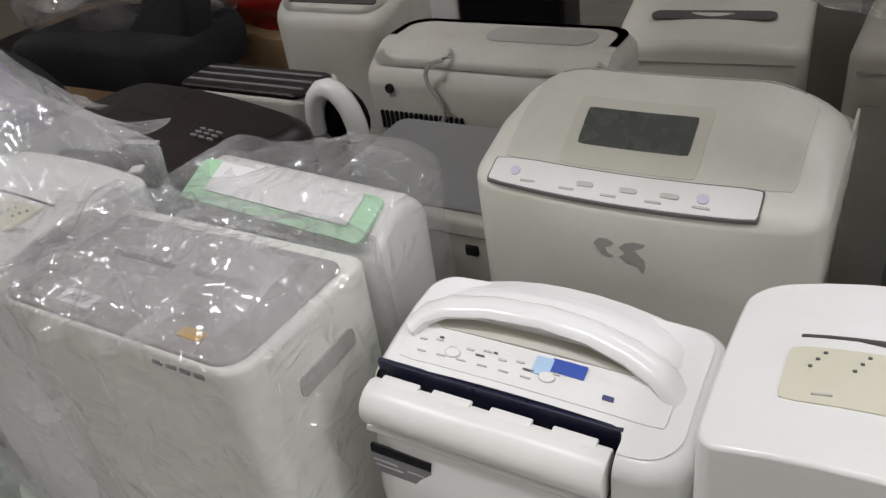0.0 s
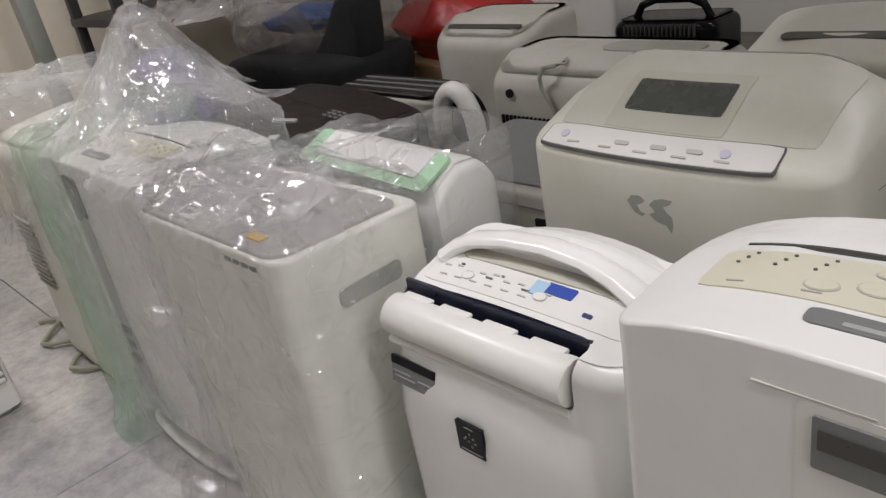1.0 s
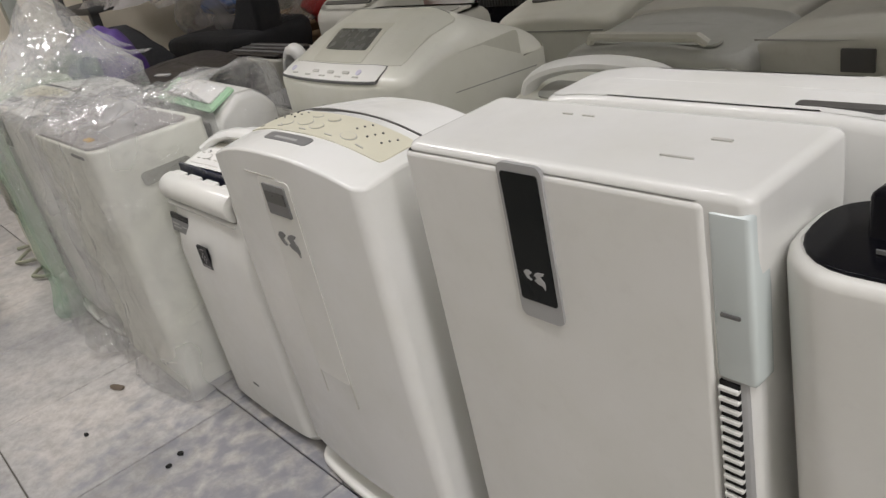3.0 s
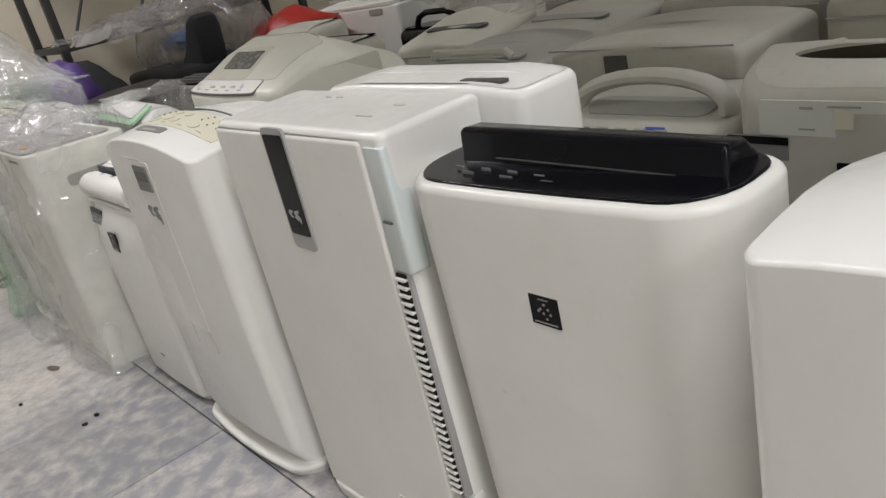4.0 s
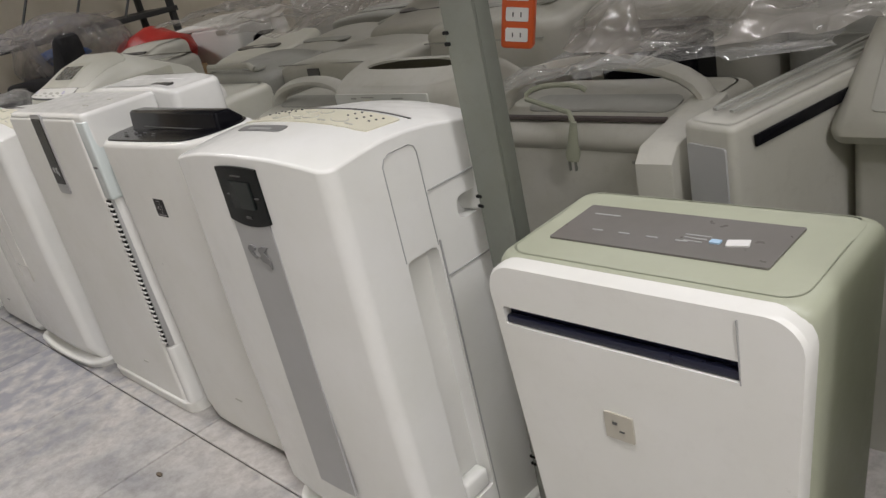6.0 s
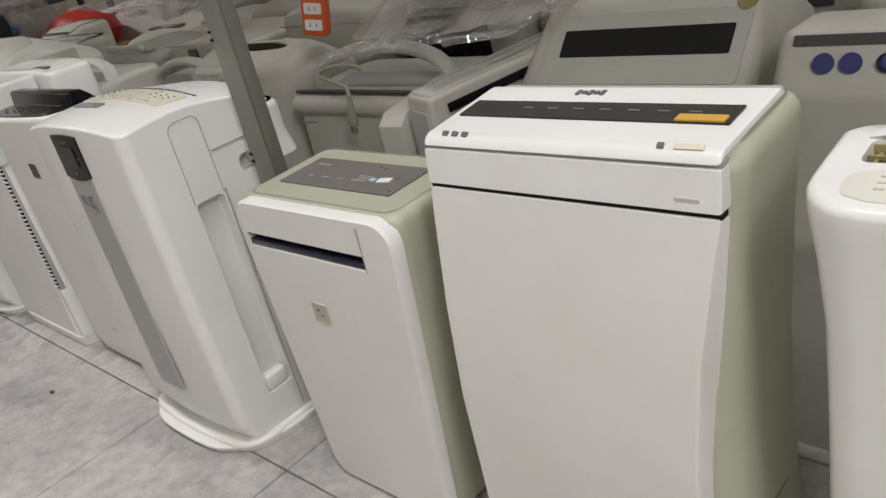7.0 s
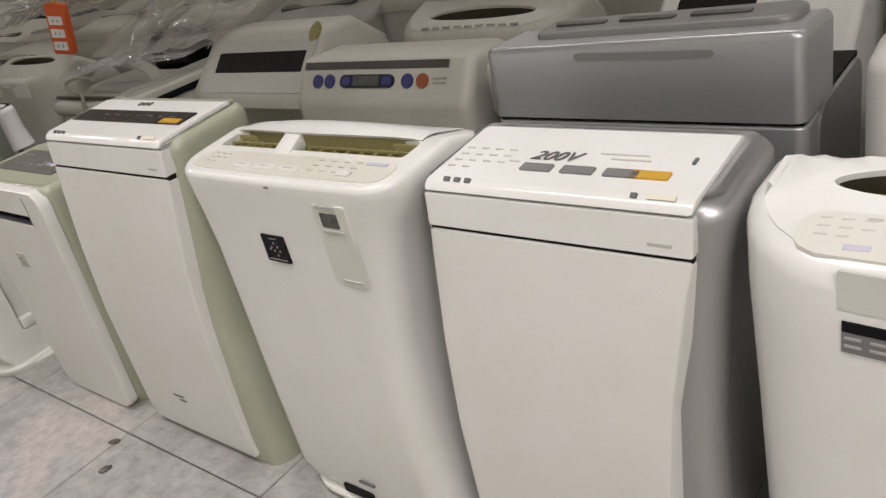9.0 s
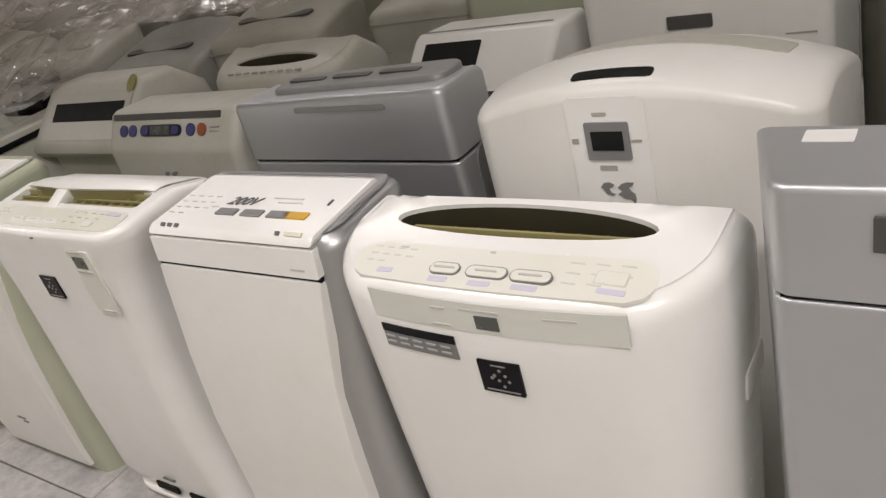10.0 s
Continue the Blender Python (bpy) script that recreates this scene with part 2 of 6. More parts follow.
STRIPW = mat("pale_display_strip", (0.71, 0.715, 0.67), 0.38)
WRAPW = mat("cream_white_case", (0.80, 0.805, 0.745), 0.3, grime=0.05)
STRIPB = mat("dark_brown_key_strip", (0.03, 0.027, 0.026), 0.22, vary=0.15, grime=0.1, spec=0.3)
BTAG = mat("beige_badge", (0.50, 0.47, 0.41), 0.45)
YCABLE = mat("yellow_cable", (0.55, 0.38, 0.05), 0.5)
GCABLE = mat("grey_green_cable", (0.30, 0.31, 0.24), 0.6)
STEEL = mat("galvanised_steel_post", (0.30, 0.315, 0.30), 0.45, metal=0.6, vary=0.15, grime=0.2)
RACKM = mat("black_painted_steel", (0.03, 0.03, 0.03), 0.5)
WALL = mat("cream_wall_paint", (0.66, 0.60, 0.50), 0.7, vary=0.08, bump=0.1, grime=0.1)
WALLG = mat("grey_white_wall_paint", (0.56, 0.55, 0.525), 0.8, vary=0.06, bump=0.1)
CEIL = mat("white_ceiling_paint", (0.75, 0.75, 0.73), 0.9, vary=0.03)
GROUT = mat("dirty_grout", (0.19, 0.18, 0.165), 0.9, vary=0.3, bump=0.4)
TILE = tile_mat()
SCRAPD = mat("dark_brown_seam", (0.07, 0.055, 0.05), 0.6)
SCRAP = mat("dry_brown_scrap", (0.13, 0.10, 0.075), 0.8, vary=0.2)
CARD = mat("brown_cardboard", (0.33, 0.22, 0.12), 0.8, vary=0.12)
FILM = film_mat("clear_plastic_film", (0.95, 0.95, 0.95), 0.17, 0.6, 0.06, crease=0.7)
FILMW = film_mat("cloudy_plastic_film", (0.64, 0.60, 0.55), 0.36, 0.55, 0.16, crease=0.75)
FILMG = film_mat("green_plastic_film", (0.45, 0.78, 0.52), 0.13, 0.5, 0.07)
FILMP = film_mat("smoky_plastic_film", (0.42, 0.40, 0.39), 0.4, 0.6)

# ---- building helpers ----
CRISP = {"body", "lid", "upper_case", "side_case", "front_panel", "top_front", "top_panel", "base_plate", "foot", "tank", "tank_bulge", "crown"}


def part(name, bm, material, parent=None, label="", smooth=40, m=None):
    me = bpy.data.meshes.new(name)
    bm.to_mesh(me)
    bm.free()
    me.materials.append(material)
    if smooth:
        me.shade_smooth()
        me.set_sharp_from_angle(angle=radians(smooth))
    ob = new(name, me)
    if name in CRISP:
        md = ob.modifiers.new("normals", "WEIGHTED_NORMAL")
        md.keep_sharp = True
    ob.parent = parent
    if m is not None:
        ob.matrix_basis = m
    return tagged(ob, label)


def thing(name, m, label, category, group=""):
    ob = new(name)
    ob.empty_display_size = 0.05
    ob.matrix_basis = m
    return tagged(ob, label, category, group)


def ring(x0, x1, y0, y1, rf, rb, n=6):
    """Points of a rounded rectangle, anticlockwise from above; front is y0."""
    pts = []
    for cx, cy, r, a in ((x0, y0, rf, 180), (x1, y0, rf, 270), (x1, y1, rb, 0), (x0, y1, rb, 90)):
        r = max(r, 0.0005)
        ox = cx + r if cx == x0 else cx - r
        oy = cy + r if cy == y0 else cy - r
        for i in range(n + 1):
            t = radians(a + 90 * i / n)
            pts.append((ox + r * math.cos(t), oy + r * math.sin(t)))
    return pts


def dense(pts, step=0.03):
    """Splits long straight runs, so that the shape can be bent."""
    out = []
    for a, b in zip(pts, pts[1:] + pts[:1]):
        k = max(1, int(math.hypot(b[0] - a[0], b[1] - a[1]) / step))
        out += [(a[0] + (b[0] - a[0]) * i / k, a[1] + (b[1] - a[1]) * i / k) for i in range(k)]
    return out


def hull(secs, top, bev=0.01, bow=0.0, bend=None, n=6):
    """A moulded case. secs: (z, x0, x1, y0, y1, rf, rb) from the foot up; top(x, y): height of its lid; bow: how far the front swells."""
    bm = bmesh.new()
    base = dense(ring(*secs[-1][1:], n))
    sx0, sx1, sy0, sy1 = secs[-1][1:5]
    cx, cy = (sx0 + sx1) / 2, (sy0 + sy1) / 2

    def put(pts, zf):
        vs = []
        for x, y in pts:
            u = (x - cx) / ((sx1 - sx0) / 2)
            v = max(0.0, (sy1 - y) / (sy1 - sy0))
            yy = y - bow * max(0.0, 1 - u * u) * v
            vs.append(bm.verts.new((x, yy, zf(x, y))))
        return vs

    rows = []
    for z, x0, x1, y0, y1, rf, rb in secs:
        kx, ky = (x1 - x0) / (sx1 - sx0), (y1 - y0) / (sy1 - sy0)
        pts = [((x - cx) * kx + (x0 + x1) / 2, (y - cy) * ky + (y0 + y1) / 2) for x, y in base]
        rows.append(put(pts, lambda x, y, z=z: z))
    w = min(sx1 - sx0, sy1 - sy0) / 2
    for inset, drop in ((0, 1.0), (0.076, 0.617), (0.293, 0.293), (0.617, 0.076), (1.0, 0.0)):
        s = inset * bev
        kx, ky = 1 - 2 * s / (sx1 - sx0), 1 - 2 * s / (sy1 - sy0)
        pts = [((x - cx) * kx + cx, (y - cy) * ky + cy) for x, y in base]
        rows.append(put(pts, lambda x, y, d=drop: top(x, y) - d * bev))
    for k in (0.86, 0.7, 0.52, 0.34, 0.16):
        pts = [((x - cx) * (1 - (1 - k) * w / ((sx1 - sx0) / 2)), (y - cy) * (1 - (1 - k) * w / ((sy1 - sy0) / 2))) for x, y in base]
        rows.append(put([(x + cx, y + cy) for x, y in pts], top))
    for a, b in zip(rows, rows[1:]):
        for i in range(len(base)):
            j = (i + 1) % len(base)
            bm.faces.new((a[i], a[j], b[j], b[i]))
    bm.faces.new(rows[0][::-1])
    bm.faces.new(rows[-1])
    if bend:
        for v in bm.verts:
            v.co = Vector(bend(*v.co))
    bmesh.ops.recalc_face_normals(bm, faces=bm.faces)
    if bm.calc_volume(signed=True) < 0:
        bmesh.ops.reverse_faces(bm, faces=bm.faces)
    return bm


def slab(w, h, r=0.004, t=0.002, n=4, bev=0.0):
    """A thin rounded plate in the xy plane, its face at z = t."""
    bm = bmesh.new()
    pts = ring(-w / 2, w / 2, -h / 2, h / 2, min(r, w / 2.01, h / 2.01), min(r, w / 2.01, h / 2.01), n)
    lo = [bm.verts.new((x, y, -0.002)) for x, y in pts]
    hi = [bm.verts.new((x, y, t - bev)) for x, y in pts]
    rows = [lo, hi]
    if bev:
        rows.append([bm.verts.new((x * (1 - 2 * bev / w), y * (1 - 2 * bev / h), t)) for x, y in pts])
    for a, b in zip(rows, rows[1:]):
        for i in range(len(pts)):
            j = (i + 1) % len(pts)
            bm.faces.new((a[i], a[j], b[j], b[i]))
    bm.faces.new(lo[::-1])
    bm.faces.new(rows[-1])
    return bm


def box(w, d, h, bev=0.004, seg=2, base=True):
    bm = bmesh.new()
    bmesh.ops.create_cube(bm, size=1)
    bmesh.ops.scale(bm, vec=(w, d, h), verts=bm.verts)
    bmesh.ops.translate(bm, vec=(0, 0, h / 2 if base else 0), verts=bm.verts)
    if bev:
        bmesh.ops.bevel(bm, geom=bm.edges[:], offset=bev, segments=seg, affect="EDGES", profile=0.5)
    return bm


def prism(profile, x0, x1, bev=0.0, seg=2):
    """A yz outline drawn out along x."""
    bm = bmesh.new()
    a = [bm.verts.new((x0, y, z)) for y, z in profile]
    b = [bm.verts.new((x1, y, z)) for y, z in profile]
    k = len(profile)
    for i in range(k):
        j = (i + 1) % k
        bm.faces.new((a[i], a[j], b[j], b[i]))
    fa, fb = bm.faces.new(a[::-1]), bm.faces.new(b)
    bmesh.ops.recalc_face_normals(bm, faces=bm.faces)
    if bev:
        edges = list({e for f in (fa, fb) for e in f.edges})
        bmesh.ops.bevel(bm, geom=edges, offset=bev, segments=seg, affect="EDGES", profile=0.5)
    return bm


def sweep(pts, r, n=8, flat=1.0):
    """A round bar along points; flat squeezes it across y."""
    bm = bmesh.new()
    pts = [Vector(q) for q in pts]
    rows = []
    for i, q in enumerate(pts):
        d = (pts[min(i + 1, len(pts) - 1)] - pts[max(i - 1, 0)]).normalized()
        side = d.cross(Vector((0, 1, 0)))
        if side.length < 0.05:
            side = d.cross(Vector((1, 0, 0)))
        side.normalize()
        other = d.cross(side)
        rr = r[i] if isinstance(r, (list, tuple)) else r
        rows.append([bm.verts.new(q + side * rr * math.cos(2 * math.pi * k / n) + other * rr * flat * math.sin(2 * math.pi * k / n)) for k in range(n)])
    for a, b in zip(rows, rows[1:]):
        for k in range(n):
            bm.faces.new((a[k], a[(k + 1) % n], b[(k + 1) % n], b[k]))
    bm.faces.new(rows[0][::-1])
    bm.faces.new(rows[-1])
    bmesh.ops.recalc_face_normals(bm, faces=bm.faces)
    return bm


def join(bms):
    """Several pieces of one part in one mesh."""
    out = bmesh.new()
    for b in bms:
        me = bpy.data.meshes.new("tmp")
        b.to_mesh(me)
        b.free()
        out.from_mesh(me)
        bpy.data.meshes.remove(me)
    return out


def moved(bm, m):
    bm.transform(m)
    return bm


def cut(ob, tool):
    """Takes the shape of tool (a bmesh in ob's own space) out of ob's mesh."""
    me = bpy.data.meshes.new("tool")
    bmesh.ops.recalc_face_normals(tool, faces=tool.faces)
    tool.to_mesh(me)
    tool.free()
    t = bpy.data.objects.new("tool", me)
    o = bpy.data.objects.new("work", ob.data)
    scene.collection.objects.link(t)
    scene.collection.objects.link(o)
    mod = o.modifiers.new("cut", "BOOLEAN")
    mod.operation, mod.object = "DIFFERENCE", t
    for solver in ("EXACT", "FAST"):
        mod.solver = solver
        dg = bpy.context.evaluated_depsgraph_get()
        dg.update()
        res = bpy.data.meshes.new_from_object(o.evaluated_get(dg))
        if len(res.polygons) > 10:
            break
    bpy.data.objects.remove(o)
    bpy.data.objects.remove(t)
    if len(res.polygons) > 10:
        old, nm = ob.data, ob.data.name
        ob.data = res
        bpy.data.meshes.remove(old)
        res.name = nm
        res.shade_smooth()
        res.set_sharp_from_angle(angle=radians(35))


def face(x, y, z, ang=90, rz=0, roll=0):
    """Where a plate sits: ang 90 faces the front, 0 faces up; rz turns it about the vertical."""
    return pose(x, y, z) @ pose(0, 0, 0, 0, 0, rz) @ pose(0, 0, 0, ang) @ pose(0, 0, 0, 0, 0, roll)


def decal(name, parent, material, w, h, m, r=0.003, t=0.0015, label=""):
    return part(name, slab(w, h, r, t), material, parent, label, m=m)


def marks(parent, material, rows, m, t=0.001, name="printing", r=0.0006):
    """Small printed bars on one plane: (x, y, w, h)."""
    return tagged(part(name, join([moved(slab(w, h, r, t, 2), pose(x, y, 0)) for x, y, w, h in rows]), material, parent, m=m), kind="stuff")


def pieces(name, bms, material, parent, smooth=40):
    """Each piece a part of its own."""
    return [part(name, b, material, parent, smooth=smooth) for b in bms]


def patch(name, parent, material, x0, x1, y0, y1, top, hw, depth, bow=0.0, off=0.0012, r=0.006, label="", nx=16, ny=6, cx=0.0):
    """A thin plate that follows a case's lid; its outline is a rounded rectangle."""
    bm = bmesh.new()
    g = []
    for i in range(nx + 1):
        col = []
        for j in range(ny + 1):
            u, v = i / nx, j / ny
            x, y = x0 + (x1 - x0) * u, y0 + (y1 - y0) * v
            ex, ey = min(x - x0, x1 - x), min(y - y0, y1 - y)
            if ex < r and ey < r:
                q = Vector((r - ex, r - ey))
                if q.length > r:
                    q *= 1 - r / q.length
                    x += q.x if u < 0.5 else -q.x
                    y += q.y if v < 0.5 else -q.y
            uu = x / hw
            yy = y - bow * max(0.0, 1 - uu * uu) * max(0.0, (depth - y) / depth)
            col.append((x, yy, top(x, y)))
        g.append(col)
    up = [[bm.verts.new((p[0], p[1], p[2] + off)) for p in col] for col in g]
    lo = [[bm.verts.new((p[0], p[1], p[2] - 0.003)) for p in col] for col in g]
    for i in range(nx):
        for j in range(ny):
            bm.faces.new((up[i][j], up[i + 1][j], up[i + 1][j + 1], up[i][j + 1]))
    rim = [(i, 0) for i in range(nx)] + [(nx, j) for j in range(ny)] + [(i, ny) for i in range(nx, 0, -1)] + [(0, j) for j in range(ny, 0, -1)]
    for (p, q), (s, t) in zip(rim, rim[1:] + rim[:1]):
        bm.faces.new((lo[p][q], lo[s][t], up[s][t], up[p][q]))
    return part(name, bm, material, parent, label)


def on_top(top, x, y, hw, depth, bow, off=0.0015):
    """The pose of a small plate lying on a lid."""
    d = 0.004
    yy = y - bow * max(0.0, 1 - (x / hw) ** 2) * max(0.0, (depth - y) / depth)
    tx = Vector((2 * d, 0, top(x + d, y) - top(x - d, y))).normalized()
    ty = Vector((0, 2 * d, top(x, y + d) - top(x, y - d))).normalized()
    n = tx.cross(ty).normalized()
    ty = n.cross(tx)
    m = Matrix((tx, ty, n)).transposed().to_4x4()
    m.translation = Vector((x, yy, top(x, y))) + n * off
    return m


def front_patch(name, parent, material, x0, x1, z0, z1, yf, off=0.001, label="", nx=14, arc=0.0):
    """A thin plate on a swelling front; yf(x) is the front's y, arc lets its lower edge sag."""
    bm = bmesh.new()
    rows = []
    for i in range(nx + 1):
        u = i / nx
        x = x0 + (x1 - x0) * u
        lo = z0 - arc * 4 * u * (1 - u)
        hi = z1 + arc * 1.6 * u * (1 - u)
        rows.append([bm.verts.new((x, yf(x) - off + dy, z)) for z, dy in ((lo, 0.003), (lo, 0), (hi, 0), (hi, 0.003))])
    for a, b in zip(rows, rows[1:]):
        for k in range(3):
            bm.faces.new((a[k], b[k], b[k + 1], a[k + 1]))
    bm.faces.new(rows[0])
    bm.faces.new(rows[-1][::-1])
    bmesh.ops.recalc_face_normals(bm, faces=bm.faces)
    return part(name, bm, material, parent, label)


def disc(rad, t=0.002, n=20, sx=1.0, sy=1.0):
    bm = bmesh.new()
    lo = [bm.verts.new((rad * sx * math.cos(6.28319 * i / n), rad * sy * math.sin(6.28319 * i / n), -0.002)) for i in range(n)]
    hi = [bm.verts.new((v.co.x, v.co.y, t)) for v in lo]
    for i in range(n):
        j = (i + 1) % n
        bm.faces.new((lo[i], lo[j], hi[j], hi[i]))
    bm.faces.new(hi)
    bm.faces.new(lo[::-1])
    return bm


def swirl(parent, material, size, m):
    """A maker's mark as a plain shape of three lobes."""
    def flat_shape(pts):
        bm = bmesh.new()
        lo = [bm.verts.new((x * size, y * size, -0.001)) for x, y in pts]
        hi = [bm.verts.new((x * size, y * size, 0.0012)) for x, y in pts]
        for i in range(len(pts)):
            j = (i + 1) % len(pts)
            bm.faces.new((lo[i], lo[j], hi[j], hi[i]))
        bm.faces.new(hi)
        bm.faces.new(lo[::-1])
        return bm

    left = [(-0.52, 0.12), (-0.42, 0.24), (-0.25, 0.26), (-0.12, 0.18), (-0.2, 0.1), (-0.3, 0.06), (-0.24, -0.06), (-0.12, -0.1), (-0.2, -0.16), (-0.36, -0.1)]
    right = [(-0.04, 0.1), (0.08, 0.22), (0.24, 0.27), (0.46, 0.26), (0.4, 0.17), (0.26, 0.1), (0.34, 0.0), (0.44, -0.08), (0.46, -0.24), (0.42, -0.4), (0.32, -0.26), (0.12, -0.22), (-0.04, -0.1), (0.08, -0.02), (0.04, 0.05)]
    return part("maker_mark", join([flat_shape(left), flat_shape(right)]), material, parent, m=m, smooth=0)


def badge(parent, w, h, m, back=BLACK, dot=BADGED):
    """A dark badge with a cluster of pale dots and a line."""
    b = decal("badge", parent, back, w, h, m, 0.001, 0.002, "small dark badge with pale dots")
    k = w / 0.042
    dots = [(0.0, 0.008), (-0.006, 0.002), (0.005, 0.003), (-0.002, -0.003), (0.008, -0.003), (0.002, -0.009), (-0.009, -0.001)]
    bms = [moved(disc(0.0017 * k, 0.0024, 8), pose(x * k, y * k, 0)) for x, y in dots]
    bms.append(moved(slab(w * 0.8, 0.0012 * k, 0.0003, 0.0028, 1), pose(0, -h * 0.4, 0)))
    bms.append(moved(slab(w * 0.35, 0.001 * k, 0.0003, 0.0028, 1), pose(0, h * 0.38, 0)))
    part("badge_dots", join(bms), dot, b)
    return b


def words(parent, text, size, material, m, shear=0.0):
    c = bpy.data.curves.new("writing", "FONT")
    c.body, c.size, c.extrude, c.align_x, c.shear = text, size, 0.0004, "CENTER", shear
    ob = new("handwriting", c)
    me = bpy.data.meshes.new_from_object(ob.evaluated_get(bpy.context.evaluated_depsgraph_get()))
    bpy.data.objects.remove(ob)
    me.materials.clear()
    me.materials.append(material)
    o = new("handwriting", me)
    o.parent, o.matrix_basis = parent, m
    return o


def crumple(p, k, amp, seed=0.0):
    """Folds for plastic film: ridged noise at two sizes."""
    v = Vector((p[0] * k + seed, p[1] * k, p[2] * k))
    d = noise.voronoi(v * 0.8)[0]
    e = noise.voronoi(v * 2.1 + Vector((9, 3, 1)))[0]
    a = 1 - 2.6 * min(0.77, d[1] - d[0])
    b = 1 - 2.6 * min(0.77, e[1] - e[0])
    return amp * (0.55 * a + 0.32 * b + 0.25 * noise.noise(v * 1.3))


def film_bag(x0, x1, y0, y1, z0, ztop, gap=0.008, amp=0.012, k=9, seed=0.0, step=0.014):
    """A loose bag of film over a box; ztop(x, y) is the height of its roof."""
    bm = bmesh.new()
    pts = dense(ring(x0 - gap, x1 + gap, y0 - gap, y1 + gap, 0.03, 0.03, 4), step)
    cx, cy = (x0 + x1) / 2, (y0 + y1) / 2
    rows = []
    nz = int((ztop(cx, cy) - z0) / 0.018)
    for i in range(nz + 1):
        s = i / nz
        vs = []
        for x, y in pts:
            z = z0 + (ztop(x, y) - z0) * s
            n2 = Vector((x - cx, y - cy, 0)).normalized()
            o = max(-gap * 0.6, crumple((x, y, z * 0.45), k, amp, seed) + amp * 0.3)
            flare = 0.02 * max(0, 0.12 - s) / 0.12
            q = Vector((x, y, z)) + n2 * (o + flare)
            vs.append(bm.verts.new(q))
        rows.append(vs)
    for f in (0.93, 0.82, 0.7, 0.58, 0.46, 0.34, 0.22, 0.1):
        vs = []
        for x, y in pts:
            xx, yy = cx + (x - cx) * f, cy + (y - cy) * f
            z = ztop(xx, yy) + max(-0.004, crumple((xx, yy, 0), k * 1.3, amp * 1.2, seed) + amp * 0.5)
            vs.append(bm.verts.new((xx, yy, z)))
        rows.append(vs)
    for a, b in zip(rows, rows[1:]):
        for i in range(len(pts)):
            j = (i + 1) % len(pts)
            bm.faces.new((a[i], a[j], b[j], b[i]))
    bm.faces.new(rows[-1])
    return bm


def film_heap(x0, x1, y0, y1, zf, amp=0.05, k=5.0, seed=0.0, step=0.022, edge=0.15):
    """Crumpled sheet of film lying over things."""
    bm = bmesh.new()
    nx, ny = int((x1 - x0) / step), int((y1 - y0) / step)
    g = []
    for i in range(nx + 1):
        row = []
        for j in range(ny + 1):
            u, v = i / nx, j / ny
            wob = 0.05 * noise.noise(Vector((u * 5, v * 5, seed)))
            x = x0 + (x1 - x0) * u + wob * 0.6
            y = y0 + (y1 - y0) * v + 0.07 * noise.noise(Vector((u * 6 + 4, v * 3, seed + 2)))
            e = min(u, 1 - u, v, 1 - v) / edge
            z = zf(x, y) + crumple((x, y, 0), k, amp, seed) * min(1, 0.3 + e) + 0.4 * amp
            row.append(bm.verts.new((x, y, z)))
        g.append(row)
    for i in range(nx):
        for j in range(ny):
            bm.faces.new((g[i][j], g[i + 1][j], g[i + 1][j + 1], g[i][j + 1]))
    return bm


def lump(rx, ry, rz, amp=0.25, k=3.0, seed=0.0, sub=4):
    """An uneven soft bundle standing on z = 0."""
    bm = bmesh.new()
    bmesh.ops.create_icosphere(bm, subdivisions=sub, radius=1)
    for v in bm.verts:
        q = v.co * k * 0.4 + Vector((seed, 0, 0))
        d = 1 + amp * (0.6 - 1.2 * abs(noise.noise(q)) + 0.3 * noise.noise(q * 2.7))
        v.co = Vector((v.co.x * rx * d, v.co.y * ry * d, max(-0.9, v.co.z) * rz * d + rz * 0.9))
    return bm

# ---- room ----
floor = tagged(new("floor"), "grey marble-look floor tiles, dirty and stained", "floor", kind="structure")
part("floor_bed", moved(box(9.4, 6.2, 0.1, 0), pose(2.0, 0.3, -0.112)), GROUT, floor, smooth=0)


def wall(name, w, h, m, material, label):
    ob = part(name, box(w, 0.12, h, 0), material, None, smooth=0, m=m)
    return tagged(ob, label, "wall", kind="structure")


wall("wall_north", 9.4, 2.9, pose(2.0, 3.26, -0.01), WALLG, "plain grey-white painted wall behind the stock")
wall("wall_south", 9.4, 2.9, pose(2.0, -2.66, -0.01), WALLG, "plain grey-white painted wall across the aisle")
wall("wall_west", 5.8, 2.9, pose(-2.46, 0.3, -0.01, 0, 0, 90), WALL, "cream painted wall at the end of the aisle")
wall("wall_east", 5.8, 2.9, pose(6.46, 0.3, -0.01, 0, 0, 90), WALLG, "plain grey-white painted end wall")
tagged(part("ceiling", box(9.4, 6.2, 0.1, 0), CEIL, None, smooth=0, m=pose(2.0, 0.3, 2.88)), "plain white painted ceiling", "ceiling", kind="structure")

ROW = "row of used air purifiers"
BACK = "second row of used air purifiers"


def flat(z, dx=0.0, dy=0.0, y0=0.0):
    return lambda x, y: z + dx * x + dy * (y - y0)


